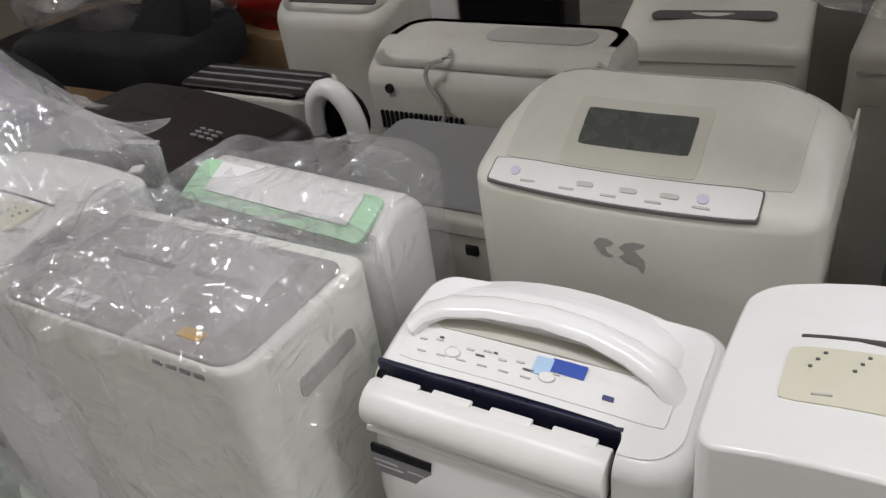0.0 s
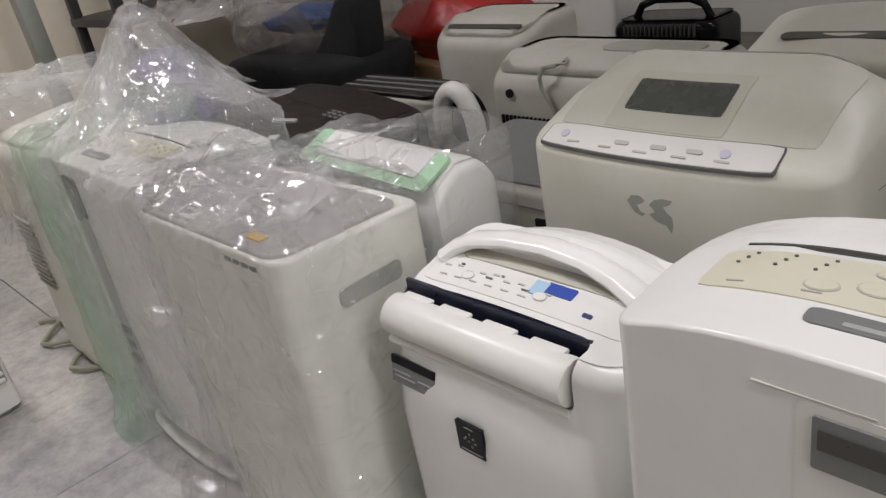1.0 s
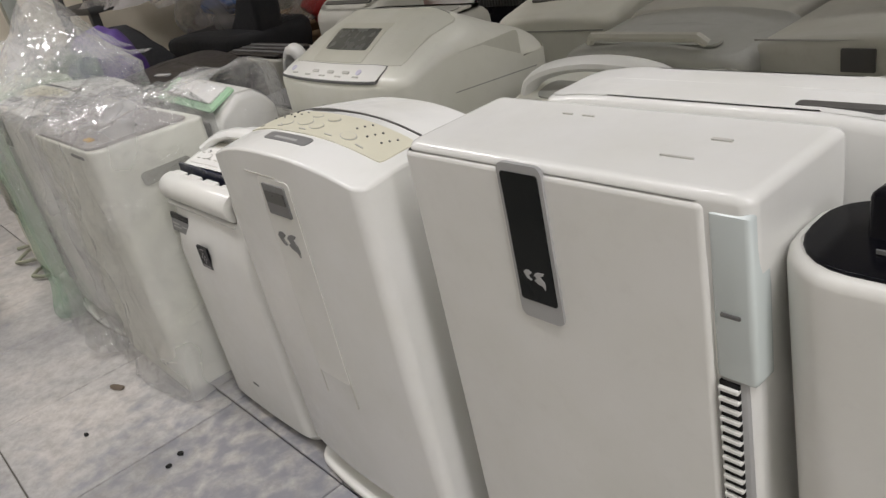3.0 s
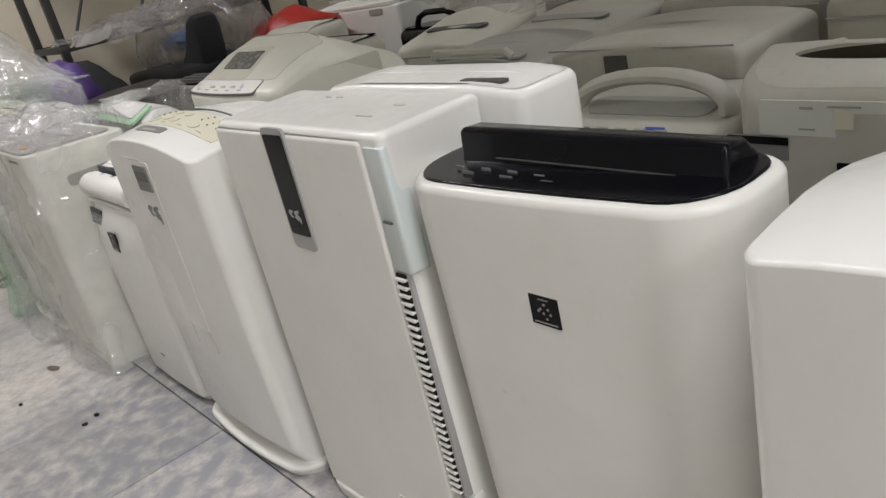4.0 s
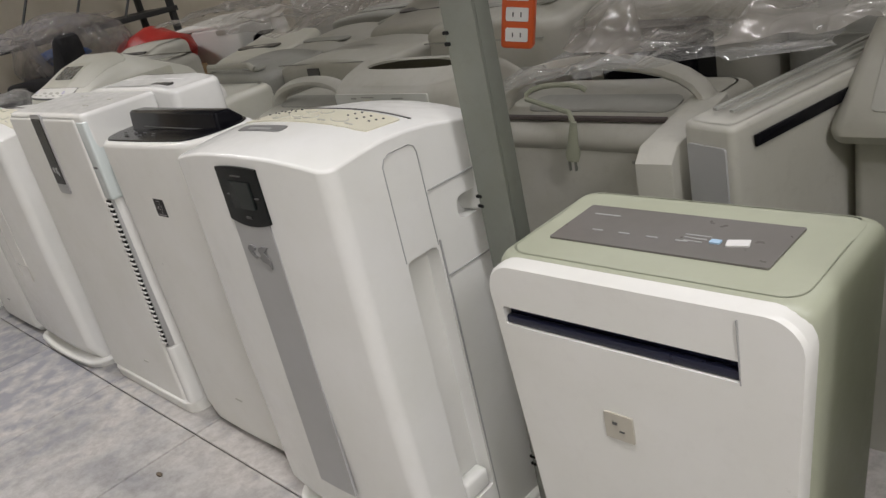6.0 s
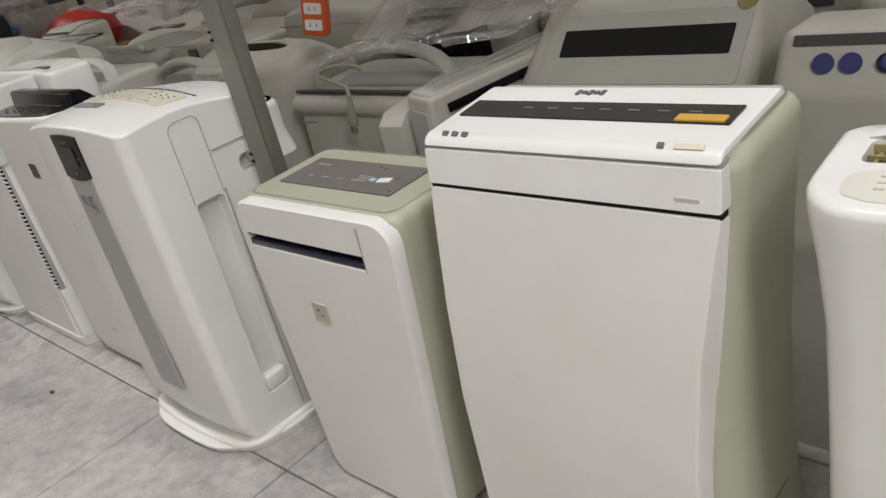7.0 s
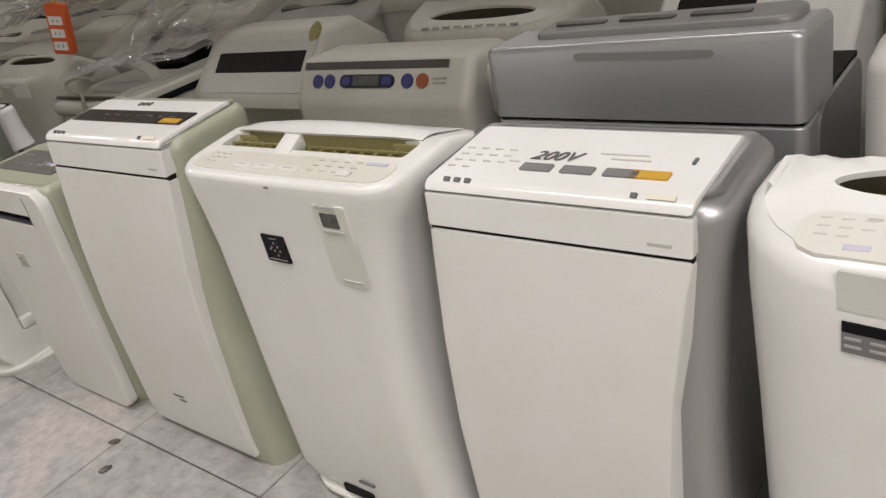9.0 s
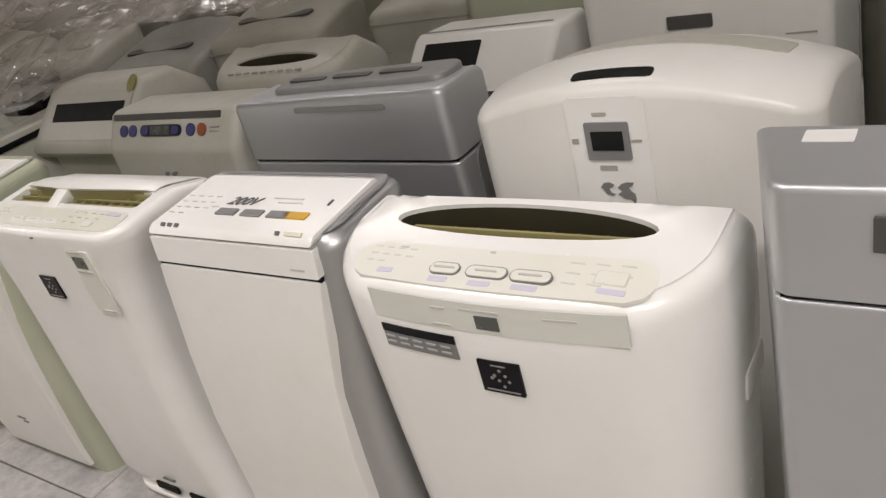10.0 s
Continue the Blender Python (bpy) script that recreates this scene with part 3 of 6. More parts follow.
# ---- front row ----
def handle_purifier(x, y):
    """White unit with a carrying handle and a rolled front outlet."""
    e = thing("air_purifier", pose(x, y, 0), "white air purifier with carrying handle and dark front outlet", "air purifier", ROW)
    top = lambda X, Y: 0.472 + 0.26 * min(max(Y - 0.05, 0), 0.08) + 0.05 * max(Y - 0.13, 0) - 0.25 * X * X
    b = part("body", hull([(0.004, -0.155, 0.155, 0.012, 0.19, 0.03, 0.03), (0.02, -0.165, 0.165, 0.002, 0.2, 0.04, 0.03), (0.33, -0.17, 0.17, 0, 0.205, 0.045, 0.03),
                           (0.39, -0.172, 0.172, 0.012, 0.21, 0.045, 0.03), (0.425, -0.171, 0.171, 0.024, 0.21, 0.045, 0.03)], top, 0.02, 0.004), WHITE, e)
    cut(b, moved(box(0.27, 0.13, 0.16, 0.012, 3), pose(-0.028, -0.003, 0.412)))
    part("outlet_liner", moved(box(0.268, 0.006, 0.06, 0.001), pose(-0.028, 0.0605, 0.413)), NAVY, e)
    part("outlet_floor", moved(box(0.266, 0.04, 0.004, 0.001), pose(-0.028, 0.042, 0.4125)), LGREY, e)
    prof = [(0.05, 0.417)] + [(0.034 - 0.028 * math.sin(radians(a)), 0.4415 - 0.025 * math.cos(radians(a))) for a in range(15, 165, 12)] + [(0.036, 0.4665), (0.044, 0.463)]
    part("roll_flap", prism(prof, -0.159, 0.103, 0.003), WHITE2, e)
    pieces("flap_rib", [moved(box(0.045, 0.012, 0.005, 0.002), pose(px, 0.042, 0.4615)) for px in (-0.125, -0.065, 0.0, 0.065)], WHITE2, e)
    part("outlet_lip", sweep([(-0.16 + 0.0264 * i, 0.019, 0.4135) for i in range(11)], 0.005, 8), WHITE, e)
    at = lambda px, py, off=0.0022: on_top(top, px, py, 0.171, 0.21, 0.004, off)
    S = dict(top=top, hw=0.171, depth=0.21, bow=0.004)
    patch("control_panel", e, WHITE2, -0.145, 0.14, 0.072, 0.112, off=0.0014, label="pale control panel with printed keys", **S)
    for k in range(9):
        marks(e, INKL, [(0, 0, 0.009, 0.002)], at(-0.125 + 0.019 * k, 0.098 + 0.003 * math.sin(k * 2.1)), 0.0006)
    for k in range(6):
        marks(e, INKL, [(0, 0, 0.011, 0.0016)], at(-0.12 + 0.024 * k, 0.084), 0.0006)
    for px, py, w in ((-0.105, 0.104, 0.005), (-0.04, 0.101, 0.004), (0.0, 0.092, 0.012), (-0.055, 0.094, 0.01)):
        marks(e, INK, [(0, 0, w, 0.0018)], at(px, py), 0.0008)
    for cx in (-0.085, 0.02):
        part("key_outline", disc(0.0075, 0.0004, 18, 1.2, 0.8), INKL, e, m=at(cx, 0.09))
        part("key", disc(0.0066, 0.0008, 18, 1.2, 0.8), WHITE2, e, m=at(cx, 0.09))
    decal("blue_sticker", e, BLUE, 0.036, 0.015, at(0.037, 0.104, 0.0016), 0.001, 0.0012)
    decal("pale_sticker", e, LBLUE, 0.018, 0.02, at(0.012, 0.1, 0.0016), 0.001, 0.0014)
    decal("small_blue_sticker", e, VIOLET, 0.011, 0.005, at(0.083, 0.086, 0.0016), 0.001, 0.0012)
    hp = [(-0.148, 0.118, 0.478), (-0.135, 0.128, 0.491), (-0.11, 0.133, 0.502), (-0.06, 0.136, 0.511), (0, 0.137, 0.514), (0.05, 0.135, 0.51), (0.09, 0.131, 0.5), (0.118, 0.126, 0.489), (0.138, 0.118, 0.476), (0.15, 0.112, 0.462)]
    part("carry_handle", sweep(hp, [0.013, 0.0105, 0.0095, 0.009, 0.009, 0.009, 0.0095, 0.0105, 0.012, 0.012], 12, 1.9), WHITE, e)
    # No real hollow: a flat patch whose darker beige paints the shade there.
    patch("handle_well", e, WELL, -0.125, 0.11, 0.116, 0.15, off=0.0012, r=0.014, label="flat beige patch painted as the shaded hollow under the handle", **S)
    arch = lambda X: 0.5165 - 1.35 * X * X - 9.0 * X ** 4
    part("rear_shoulder", hull([(0.44, -0.167, 0.167, 0.132, 0.21, 0.03, 0.034), (0.455, -0.167, 0.167, 0.132, 0.21, 0.03, 0.034)], lambda X, Y: arch(X) - 0.35 * max(0, Y - 0.165), 0.012), WHITE, e)
    tg = decal("energy_label", e, GREY, 0.075, 0.034, face(-0.118, 0.0085, 0.381, 80), 0.001, 0.0015, "small grey label with dark heading")
    part("label_heading", slab(0.075, 0.01, 0.0005, 0.0022, 1), BLACK, tg, m=pose(0, 0.012, 0))
    marks(tg, LGREY, [(-0.02, -0.002, 0.03, 0.002), (0.018, -0.004, 0.02, 0.0018), (-0.015, -0.008, 0.034, 0.0016)], Matrix.Identity(4), 0.0022)
    badge(e, 0.04, 0.04, face(-0.022, -0.0035, 0.342))
    marks(e, INK, [(0, 0, 0.02, 0.004)], face(-0.01, -0.0025, 0.079), 0.001)
    return e


def domed_top(zf, rise, hw, slope, y1, power=2.4):
    return lambda X, Y: zf + (1 - min(1, abs(X / hw) ** power)) * rise + slope * (1 - math.exp(-max(Y, 0) / 0.07)) - 0.12 * max(0, Y - y1)


def domed_purifier(x, y, name_label, hw=0.168, depth=0.22, zf=0.553, material=WHITE, slope=0.04, lift=0.0, rise=0.017, wide=False):
    """White unit with an arched lid, a yellowed key panel and a display on the front."""
    e = thing("air_purifier", pose(x, y, 0), name_label, "air purifier", ROW)
    dome = domed_top(zf, rise, hw, slope, 0.14)
    top = lambda X, Y: dome(X, Y) - (0.3 if slope > 0.03 else 0.1) * max(0, Y - 0.09)
    b = part("body", hull([(0.012, -hw, hw, 0.03, depth - 0.01, 0.03, 0.03), (0.06, -hw * 1.01, hw * 1.01, 0.006, depth, 0.024, 0.03), (0.3, -hw, hw, 0, depth, 0.02, 0.03),
                           (zf - 0.085, -hw * 0.995, hw * 0.995, 0, depth, 0.018, 0.03)], top, 0.0035, 0.014), material, e)
    part("foot", hull([(0.0, -hw * 1.05, hw * 1.05, 0.008, depth, 0.05, 0.03), (0.012, -hw * 1.07, hw * 1.07, 0.002, depth, 0.05, 0.03)], flat(0.02), 0.006, 0.016), WHITE2, e)
    S = dict(top=top, hw=hw, depth=depth, bow=0.014)
    at = lambda px, py, off=0.0015: on_top(top, px, py, hw, depth, 0.014, off)
    px0, px1, py0, py1 = (-0.133, 0.162, 0.05, 0.108) if wide else (-0.108, 0.138, 0.058 + lift, 0.112 + lift)
    patch("key_panel", e, BEIGE, px0, px1, py0, py1, label="yellowed key panel", nx=24, **S)
    pw, ph = px1 - px0, py1 - py0
    for u, v, r in ((0.3, 0.3, 0.010), (0.42, 0.42, 0.012), (0.53, 0.34, 0.011), (0.42, 0.74, 0.008), (0.56, 0.7, 0.009), (0.76, 0.3, 0.011)):
        k = part("key", disc(r, 0.0006, 20, 1.25, 0.75), INKL, e, m=at(px0 + pw * u, py0 + ph * v))
        part("key_cap", disc(r - 0.0012, 0.0011, 20, 1.25, 0.75), BEIGE, k)
    for g, u in enumerate((0.06, 0.16, 0.26, 0.74, 0.83, 0.91)):
        for k in range(3):
            marks(e, INK, [(0, 0, 0.0028, 0.002)], at(px0 + pw * (u + 0.014 * k), py0 + ph * (0.6 + 0.14 * k - (0.12 if g > 3 else 0))))
    for k in range(5):
        marks(e, INKL, [(0, 0, 0.014, 0.0015)], at(px0 + pw * (0.1 + 0.19 * k), py0 + ph * 0.14))
    gx = (-0.041, 0.058) if wide else (-0.055 - 0.6 * lift, 0.042 - 0.6 * lift)
    patch("lid_grip", e, GREY, gx[0], gx[1], 0.028 + lift, 0.044 + lift, label="dark grey recessed lid grip", off=0.0012, r=0.005, **S)
    # Pale strip painted on the grip as its highlight.
    patch("grip_glint", e, LGREY, gx[0] + 0.025, gx[1] - 0.022, 0.031 + lift, 0.035 + lift, off=0.0018, r=0.001, **S)
    patch("lid_seam", e, DGREY, -0.127 if wide else -0.09, 0.165 if wide else 0.14, 0.1215 + lift, 0.1245 + lift, off=0.0012, r=0.0005, **S)
    return e, top


def key_panel_purifier(x, y):
    e, top = domed_purifier(x, y, "glossy white air purifier with yellowed key panel and small display", hw=0.182, zf=0.562, rise=0.033, slope=0.013, wide=True)
    decal("display_frame", e, WHITE2, 0.076, 0.3, face(0.0095, -0.0135, 0.41), 0.006, 0.0008)
    d = decal("display", e, GREY, 0.054, 0.042, face(0.0095, -0.0145, 0.532), 0.002, 0.002, "small grey display")
    part("display_glass", slab(0.046, 0.016, 0.001, 0.003), DGREY, d, m=pose(0, 0.004, 0))
    swirl(e, GREY, 0.046, face(0.006, -0.0145, 0.473))
    pieces("front_crease", [moved(box(0.0012, 0.002, 0.33, 0), pose(px, -0.0125, 0.22)) for px in (-0.029, 0.048)], INKL, e, 0)
    part("side_vent", moved(box(0.003, 0.03, 0.36, 0.001), pose(0.182, 0.14, 0.06)), DARK, e)
    marks(e, INKL, [(0, 0, 0.08, 0.0015)], face(-0.02, -0.0135, 0.563), 0.001)
    return e


def tall_panel_purifier(x, y):
    """Square white unit with a flat front panel, a tall dark window and a side column of slots."""
    e = thing("air_purifier", pose(x, y, 0), "square white air purifier with tall dark window and slotted corner outlet", "air purifier", ROW)
    part("body", hull([(0.0, -0.18, 0.172, 0.012, 0.143, 0.01, 0.008), (0.03, -0.183, 0.178, 0.01, 0.144, 0.01, 0.008), (0.45, -0.183, 0.182, 0.006, 0.144, 0.011, 0.008), (0.58, -0.184, 0.188, 0.003, 0.144, 0.012, 0.008)], flat(0.621, 0, 0.01), 0.008), WHITE, e)
    part("rear_case", hull([(0.0, -0.12, 0.22, 0.147, 0.245, 0.016, 0.02), (0.45, -0.13, 0.236, 0.147, 0.25, 0.016, 0.02), (0.56, -0.132, 0.244, 0.147, 0.25, 0.016, 0.02)], lambda X, Y: 0.627 - 0.1 * max(0, abs(X - 0.05) - 0.12), 0.01), WHITE, e)
    part("rear_slot", moved(slab(0.07, 0.012, 0.003, 0.0015), face(0.17, 0.17, 0.6262, 0)), DGREY, e)
    pan = part("front_panel", hull([(0.028, -0.185, 0.149, 0, 0.032, 0.006, 0.002), (0.57, -0.185, 0.152, 0, 0.032, 0.006, 0.002)], flat(0.613), 0.006), WHITE2, e)
    w = decal("window_strip", e, LGREY, 0.053, 0.158, face(-0.023, -0.0005, 0.541), 0.008, 0.002, "grey frame round a tall dark window")
    part("window_glass", slab(0.044, 0.13, 0.003, 0.003), SMOKE, w, m=pose(0, 0.006, 0))
    swirl(w, LGREY, 0.026, pose(0.0, -0.032, 0.0024))
    strip = prism([(0.005, 0.464), (0.0015, 0.468), (0.0015, 0.606), (0.012, 0.612), (0.03, 0.606), (0.03, 0.464)], 0.1535, 0.187, 0.005, 3)
    part("corner_strip", strip, PALEBLUE, e, "pale blue clear corner strip")
    marks(e, INK, [(0, 0, 0.016, 0.003)], face(0.169, 0.001, 0.525), 0.001)
    part("slot_column", moved(box(0.022, 0.02, 0.31, 0.002), pose(0.1665, 0.014, 0.158)), LGREY, e)
    part("slot_back", moved(box(0.0165, 0.004, 0.30, 0), pose(0.164, 0.0035, 0.163)), DARK, e, smooth=0)
    me = None
    for i in range(30):
        if me is None:
            o = part("slat", box(0.017, 0.006, 0.004, 0.0008, 1), WHITE2, e, m=pose(0.164, 0.0015, 0.165 + 0.01 * i))
            me = o.data
        else:
            o = new("slat", me)
            o.parent, o.matrix_basis = e, pose(0.164, 0.0015, 0.165 + 0.01 * i)
    part("corner_post", hull([(0.028, 0.1525, 0.179, 0.002, 0.03, 0.01, 0.001), (0.14, 0.1525, 0.181, 0.001, 0.03, 0.01, 0.001)], flat(0.157), 0.003), WHITE, e)
    part("foot", hull([(0.0, -0.187, 0.176, 0.0, 0.22, 0.03, 0.02), (0.02, -0.189, 0.178, -0.004, 0.22, 0.03, 0.02)], flat(0.027), 0.004), WHITE2, e)
    marks(e, INKL, [(-0.06, 0.03, 0.012, 0.002), (-0.035, 0.03, 0.014, 0.002), (0.1, -0.03, 0.03, 0.002), (0.115, 0.01, 0.018, 0.004)], face(0.0, 0.08, 0.6222, 0.6), 0.001)
    marks(e, INKL, [(0, 0, 0.02, 0.003)], face(0.03, -0.0005, 0.09), 0.001)
    return e


def black_top_purifier(x, y):
    """White rounded unit with a gloss black lid and a raised black flap."""
    e = thing("air_purifier", pose(x, y, 0), "white air purifier with gloss black lid and raised black flap", "air purifier", ROW)
    hw = 0.2
    top = lambda X, Y: 0.578 + 0.03 * X + 0.03 * Y
    b = part("body", hull([(0.012, -0.185, 0.14, 0.015, 0.108, 0.04, 0.03), (0.05, -0.188, 0.145, 0.008, 0.11, 0.045, 0.03), (0.35, -0.194, 0.155, 0.002, 0.114, 0.05, 0.035), (0.55, -hw, 0.163, 0, 0.118, 0.055, 0.038)], top, 0.009, 0.006), WHITE2, e)
    part("lid", hull([(0.569, -0.191, 0.154, 0.009, 0.11, 0.05, 0.034), (0.57, -0.191, 0.154, 0.009, 0.11, 0.05, 0.034)], lambda X, Y: top(X, Y) + 0.0025, 0.002, 0.006), BLACK, e)
    prof = [(0.053, 0.576), (0.055, 0.58), (0.058, 0.606), (0.063, 0.609), (0.085, 0.607), (0.102, 0.592), (0.104, 0.576)]
    part("flap", prism(prof, -0.152, 0.136, 0.005, 3), BLACK, e)
    part("flap_rib", moved(box(0.2, 0.002, 0.0015, 0.0005), pose(0.0, 0.0535, 0.5835)), DGREY, e)
    marks(e, GREY, [(-0.12 + 0.034 * i, 0.002 * math.sin(i), 0.012, 0.0014) for i in range(8)] + [(-0.1 + 0.05 * i, -0.009, 0.016, 0.001) for i in range(5)], face(-0.01, 0.033, 0.5805, 1.7), 0.001)
    badge(e, 0.034, 0.03, face(-0.012, -0.0035, 0.4705))
    marks(e, INKL, [(0, 0, 0.022, 0.003)], face(-0.0, 0.0015, 0.1), 0.001)
    part("back_grille", moved(box(0.28, 0.012, 0.42, 0.004), pose(-0.01, 0.113, 0.1)), LGREY, e)
    return e


def band_purifier(x, y):
    """White unit with a dark display, a grey band down its front and a recessed side grip."""
    e, top = domed_purifier(x, y, "white air purifier with dark display, grey front band and recessed side", 0.166, 0.25, 0.581, WHITE, 0.014, 0.03, 0.019)
    for o in list(e.children):
        if o.name.startswith("body"):
            cut(o, moved(box(0.05, 0.052, 0.36, 0.008, 2), pose(0.168, 0.1, 0.085)))
            cut(o, moved(box(0.06, 0.05, 0.03, 0.012, 3), pose(0.168, 0.195, 0.458)))
    part("recess_wall", moved(box(0.003, 0.048, 0.35, 0.001), pose(0.1435, 0.1, 0.09)), WHITE2, e)
    part("recess_foot", moved(box(0.022, 0.046, 0.03, 0.006, 3), pose(0.155, 0.1, 0.086)), WHITE, e)
    part("panel_outline", sweep([(0.1662, 0.073, 0.445), (0.1662, 0.073, 0.562), (0.1662, 0.077, 0.57), (0.1662, 0.085, 0.574), (0.1662, 0.116, 0.574), (0.1662, 0.123, 0.57), (0.1662, 0.126, 0.562), (0.1662, 0.127, 0.445)], 0.0007, 6), LGREY, e)
    pieces("case_seam", [moved(box(0.002, 0.11, 0.002, 0), pose(0.1658, 0.185, z)) for z in (0.40, 0.512)] + [moved(box(0.002, 0.002, 0.42, 0), pose(0.1668, 0.13, 0.03))], LGREY, e, 0)
    part("tank_bulge", hull([(0.46, 0.05, 0.185, 0.2, 0.285, 0.03, 0.03), (0.5, 0.05, 0.175, 0.2, 0.28, 0.03, 0.03)], flat(0.55), 0.012), WHITE, e)
    part("tank", hull([(0.05, -0.16, 0.166, 0.2, 0.27, 0.02, 0.03), (0.4, -0.16, 0.166, 0.2, 0.27, 0.02, 0.03)], flat(0.445), 0.012), WHITE, e)
    yf = lambda X: -0.0145 * (1 - (X / 0.166) ** 2)
    d = front_patch("display", e, SMOKE, -0.033, 0.052, 0.518, 0.585, yf, 0.0022, "dark glass display with a curved lower edge", arc=0.006)
    part("display_frame", slab(0.046, 0.034, 0.002, 0.0012), LCDD, d, m=face(0.01, -0.0168, 0.552))
    marks(d, DGREY, [(0.002, 0.026, 0.022, 0.0015), (0.004, -0.026, 0.01, 0.003), (-0.024, 0.002, 0.008, 0.0015), (0.034, 0.0, 0.008, 0.0015)], face(0.008, -0.0168, 0.55), 0.0008)
    front_patch("front_band", e, LGREY, -0.03, 0.047, 0.117, 0.518, yf, 0.0012, "mid grey vertical band")
    swirl(e, GREY, 0.044, face(0.008, -0.0163, 0.475))
    part("base_plate", hull([(0.0, -0.188, 0.182, -0.008, 0.25, 0.11, 0.03), (0.009, -0.19, 0.184, -0.012, 0.25, 0.11, 0.03)], flat(0.014), 0.004, 0.018), WHITE2, e)
    return e


def green_body_purifier(x, y):
    """Low unit: white front, yellowed greenish case, dark outlet slot."""
    e = thing("air_purifier", pose(x, y, 0), "low air purifier with white front and yellowed greenish case", "air purifier", ROW)
    top = lambda X, Y: 0.481 + 0.02 * min(max(Y - 0.02, 0), 0.14)
    part("case", hull([(0.0, -0.115, 0.115, 0.03, 0.165, 0.02, 0.02), (0.03, -0.13, 0.13, 0.018, 0.18, 0.02, 0.02), (0.25, -0.145, 0.145, 0.012, 0.185, 0.025, 0.02), (0.45, -0.157, 0.157, 0.012, 0.19, 0.022, 0.02)], top, 0.014), GREEN, e)
    bm = bmesh.new()
    pts = []
    for cx, cz, a in ((0.127, 0.449, 0), (-0.127, 0.449, 90), (-0.095, 0.035, 180), (0.095, 0.035, 270)):
        for i in range(7):
            t = radians(a + 15 * i)
            pts.append((cx + 0.03 * math.cos(t), cz + 0.03 * math.sin(t)))
    pts = dense(pts, 0.04)
    rows = [[bm.verts.new((px * s, yy, 0.245 + (pz - 0.245) * s2)) for px, pz in pts] for s, s2, yy in ((1.0, 1.0, 0.02), (1.0, 1.0, 0.004), (0.985, 0.99, 0.0), (0.6, 0.6, -0.003))]
    for a, b in zip(rows, rows[1:]):
        for i in range(len(pts)):
            j = (i + 1) % len(pts)
            bm.faces.new((a[i], a[j], b[j], b[i]))
    bm.faces.new(rows[-1])
    bm.faces.new(rows[0][::-1])
    bmesh.ops.recalc_face_normals(bm, faces=bm.faces)
    fr = part("front_cover", bm, WHITE2, e)
    cut(fr, moved(box(0.245, 0.03, 0.02, 0.002), pose(-0.018, 0.0, 0.412)))
    part("outlet_slot", moved(box(0.247, 0.006, 0.021, 0), pose(-0.018, 0.0125, 0.4115)), NAVY, e, smooth=0)
    part("outlet_vane", moved(box(0.243, 0.008, 0.009, 0.002), pose(-0.018, 0.004, 0.4125)), NAVY, e)
    part("cover_crease", moved(box(0.0012, 0.002, 0.06, 0), pose(0.104, -0.0015, 0.41)), LGREY, e, smooth=0)
    decal("badge", e, BTAG, 0.031, 0.029, face(-0.018, -0.003, 0.328), 0.001, 0.002, "small beige badge")
    marks(e, INK, [(-0.004, 0.004, 0.005, 0.003), (0.003, -0.004, 0.006, 0.0015)], face(-0.018, -0.003, 0.328), 0.0028)
    pm = face(-0.008, 0.102, top(0, 0.102) + 0.0005, 1.1)
    pnl = decal("control_panel", e, PANELD, 0.222, 0.08, pm, 0.002, 0.0015, "warm grey control panel")
    marks(pnl, LGREY, [(0.05, 0.0 - 0.006 * i, 0.026 - 0.004 * i, 0.0015) for i in range(3)] + [(-0.05 + 0.03 * i, -0.014, 0.012, 0.002) for i in range(4)] + [(-0.06, 0.02, 0.03, 0.002)], pose(-0.02, 0.0, 0), 0.0022)
    decal("white_sticker", pnl, PAPER, 0.02, 0.012, pose(0.07, -0.006, 0.001, 0, 0, 15), 0.001, 0.002)
    decal("blue_mark", pnl, LBLUE, 0.01, 0.007, pose(0.05, -0.008, 0.001), 0.001, 0.002)
    return e


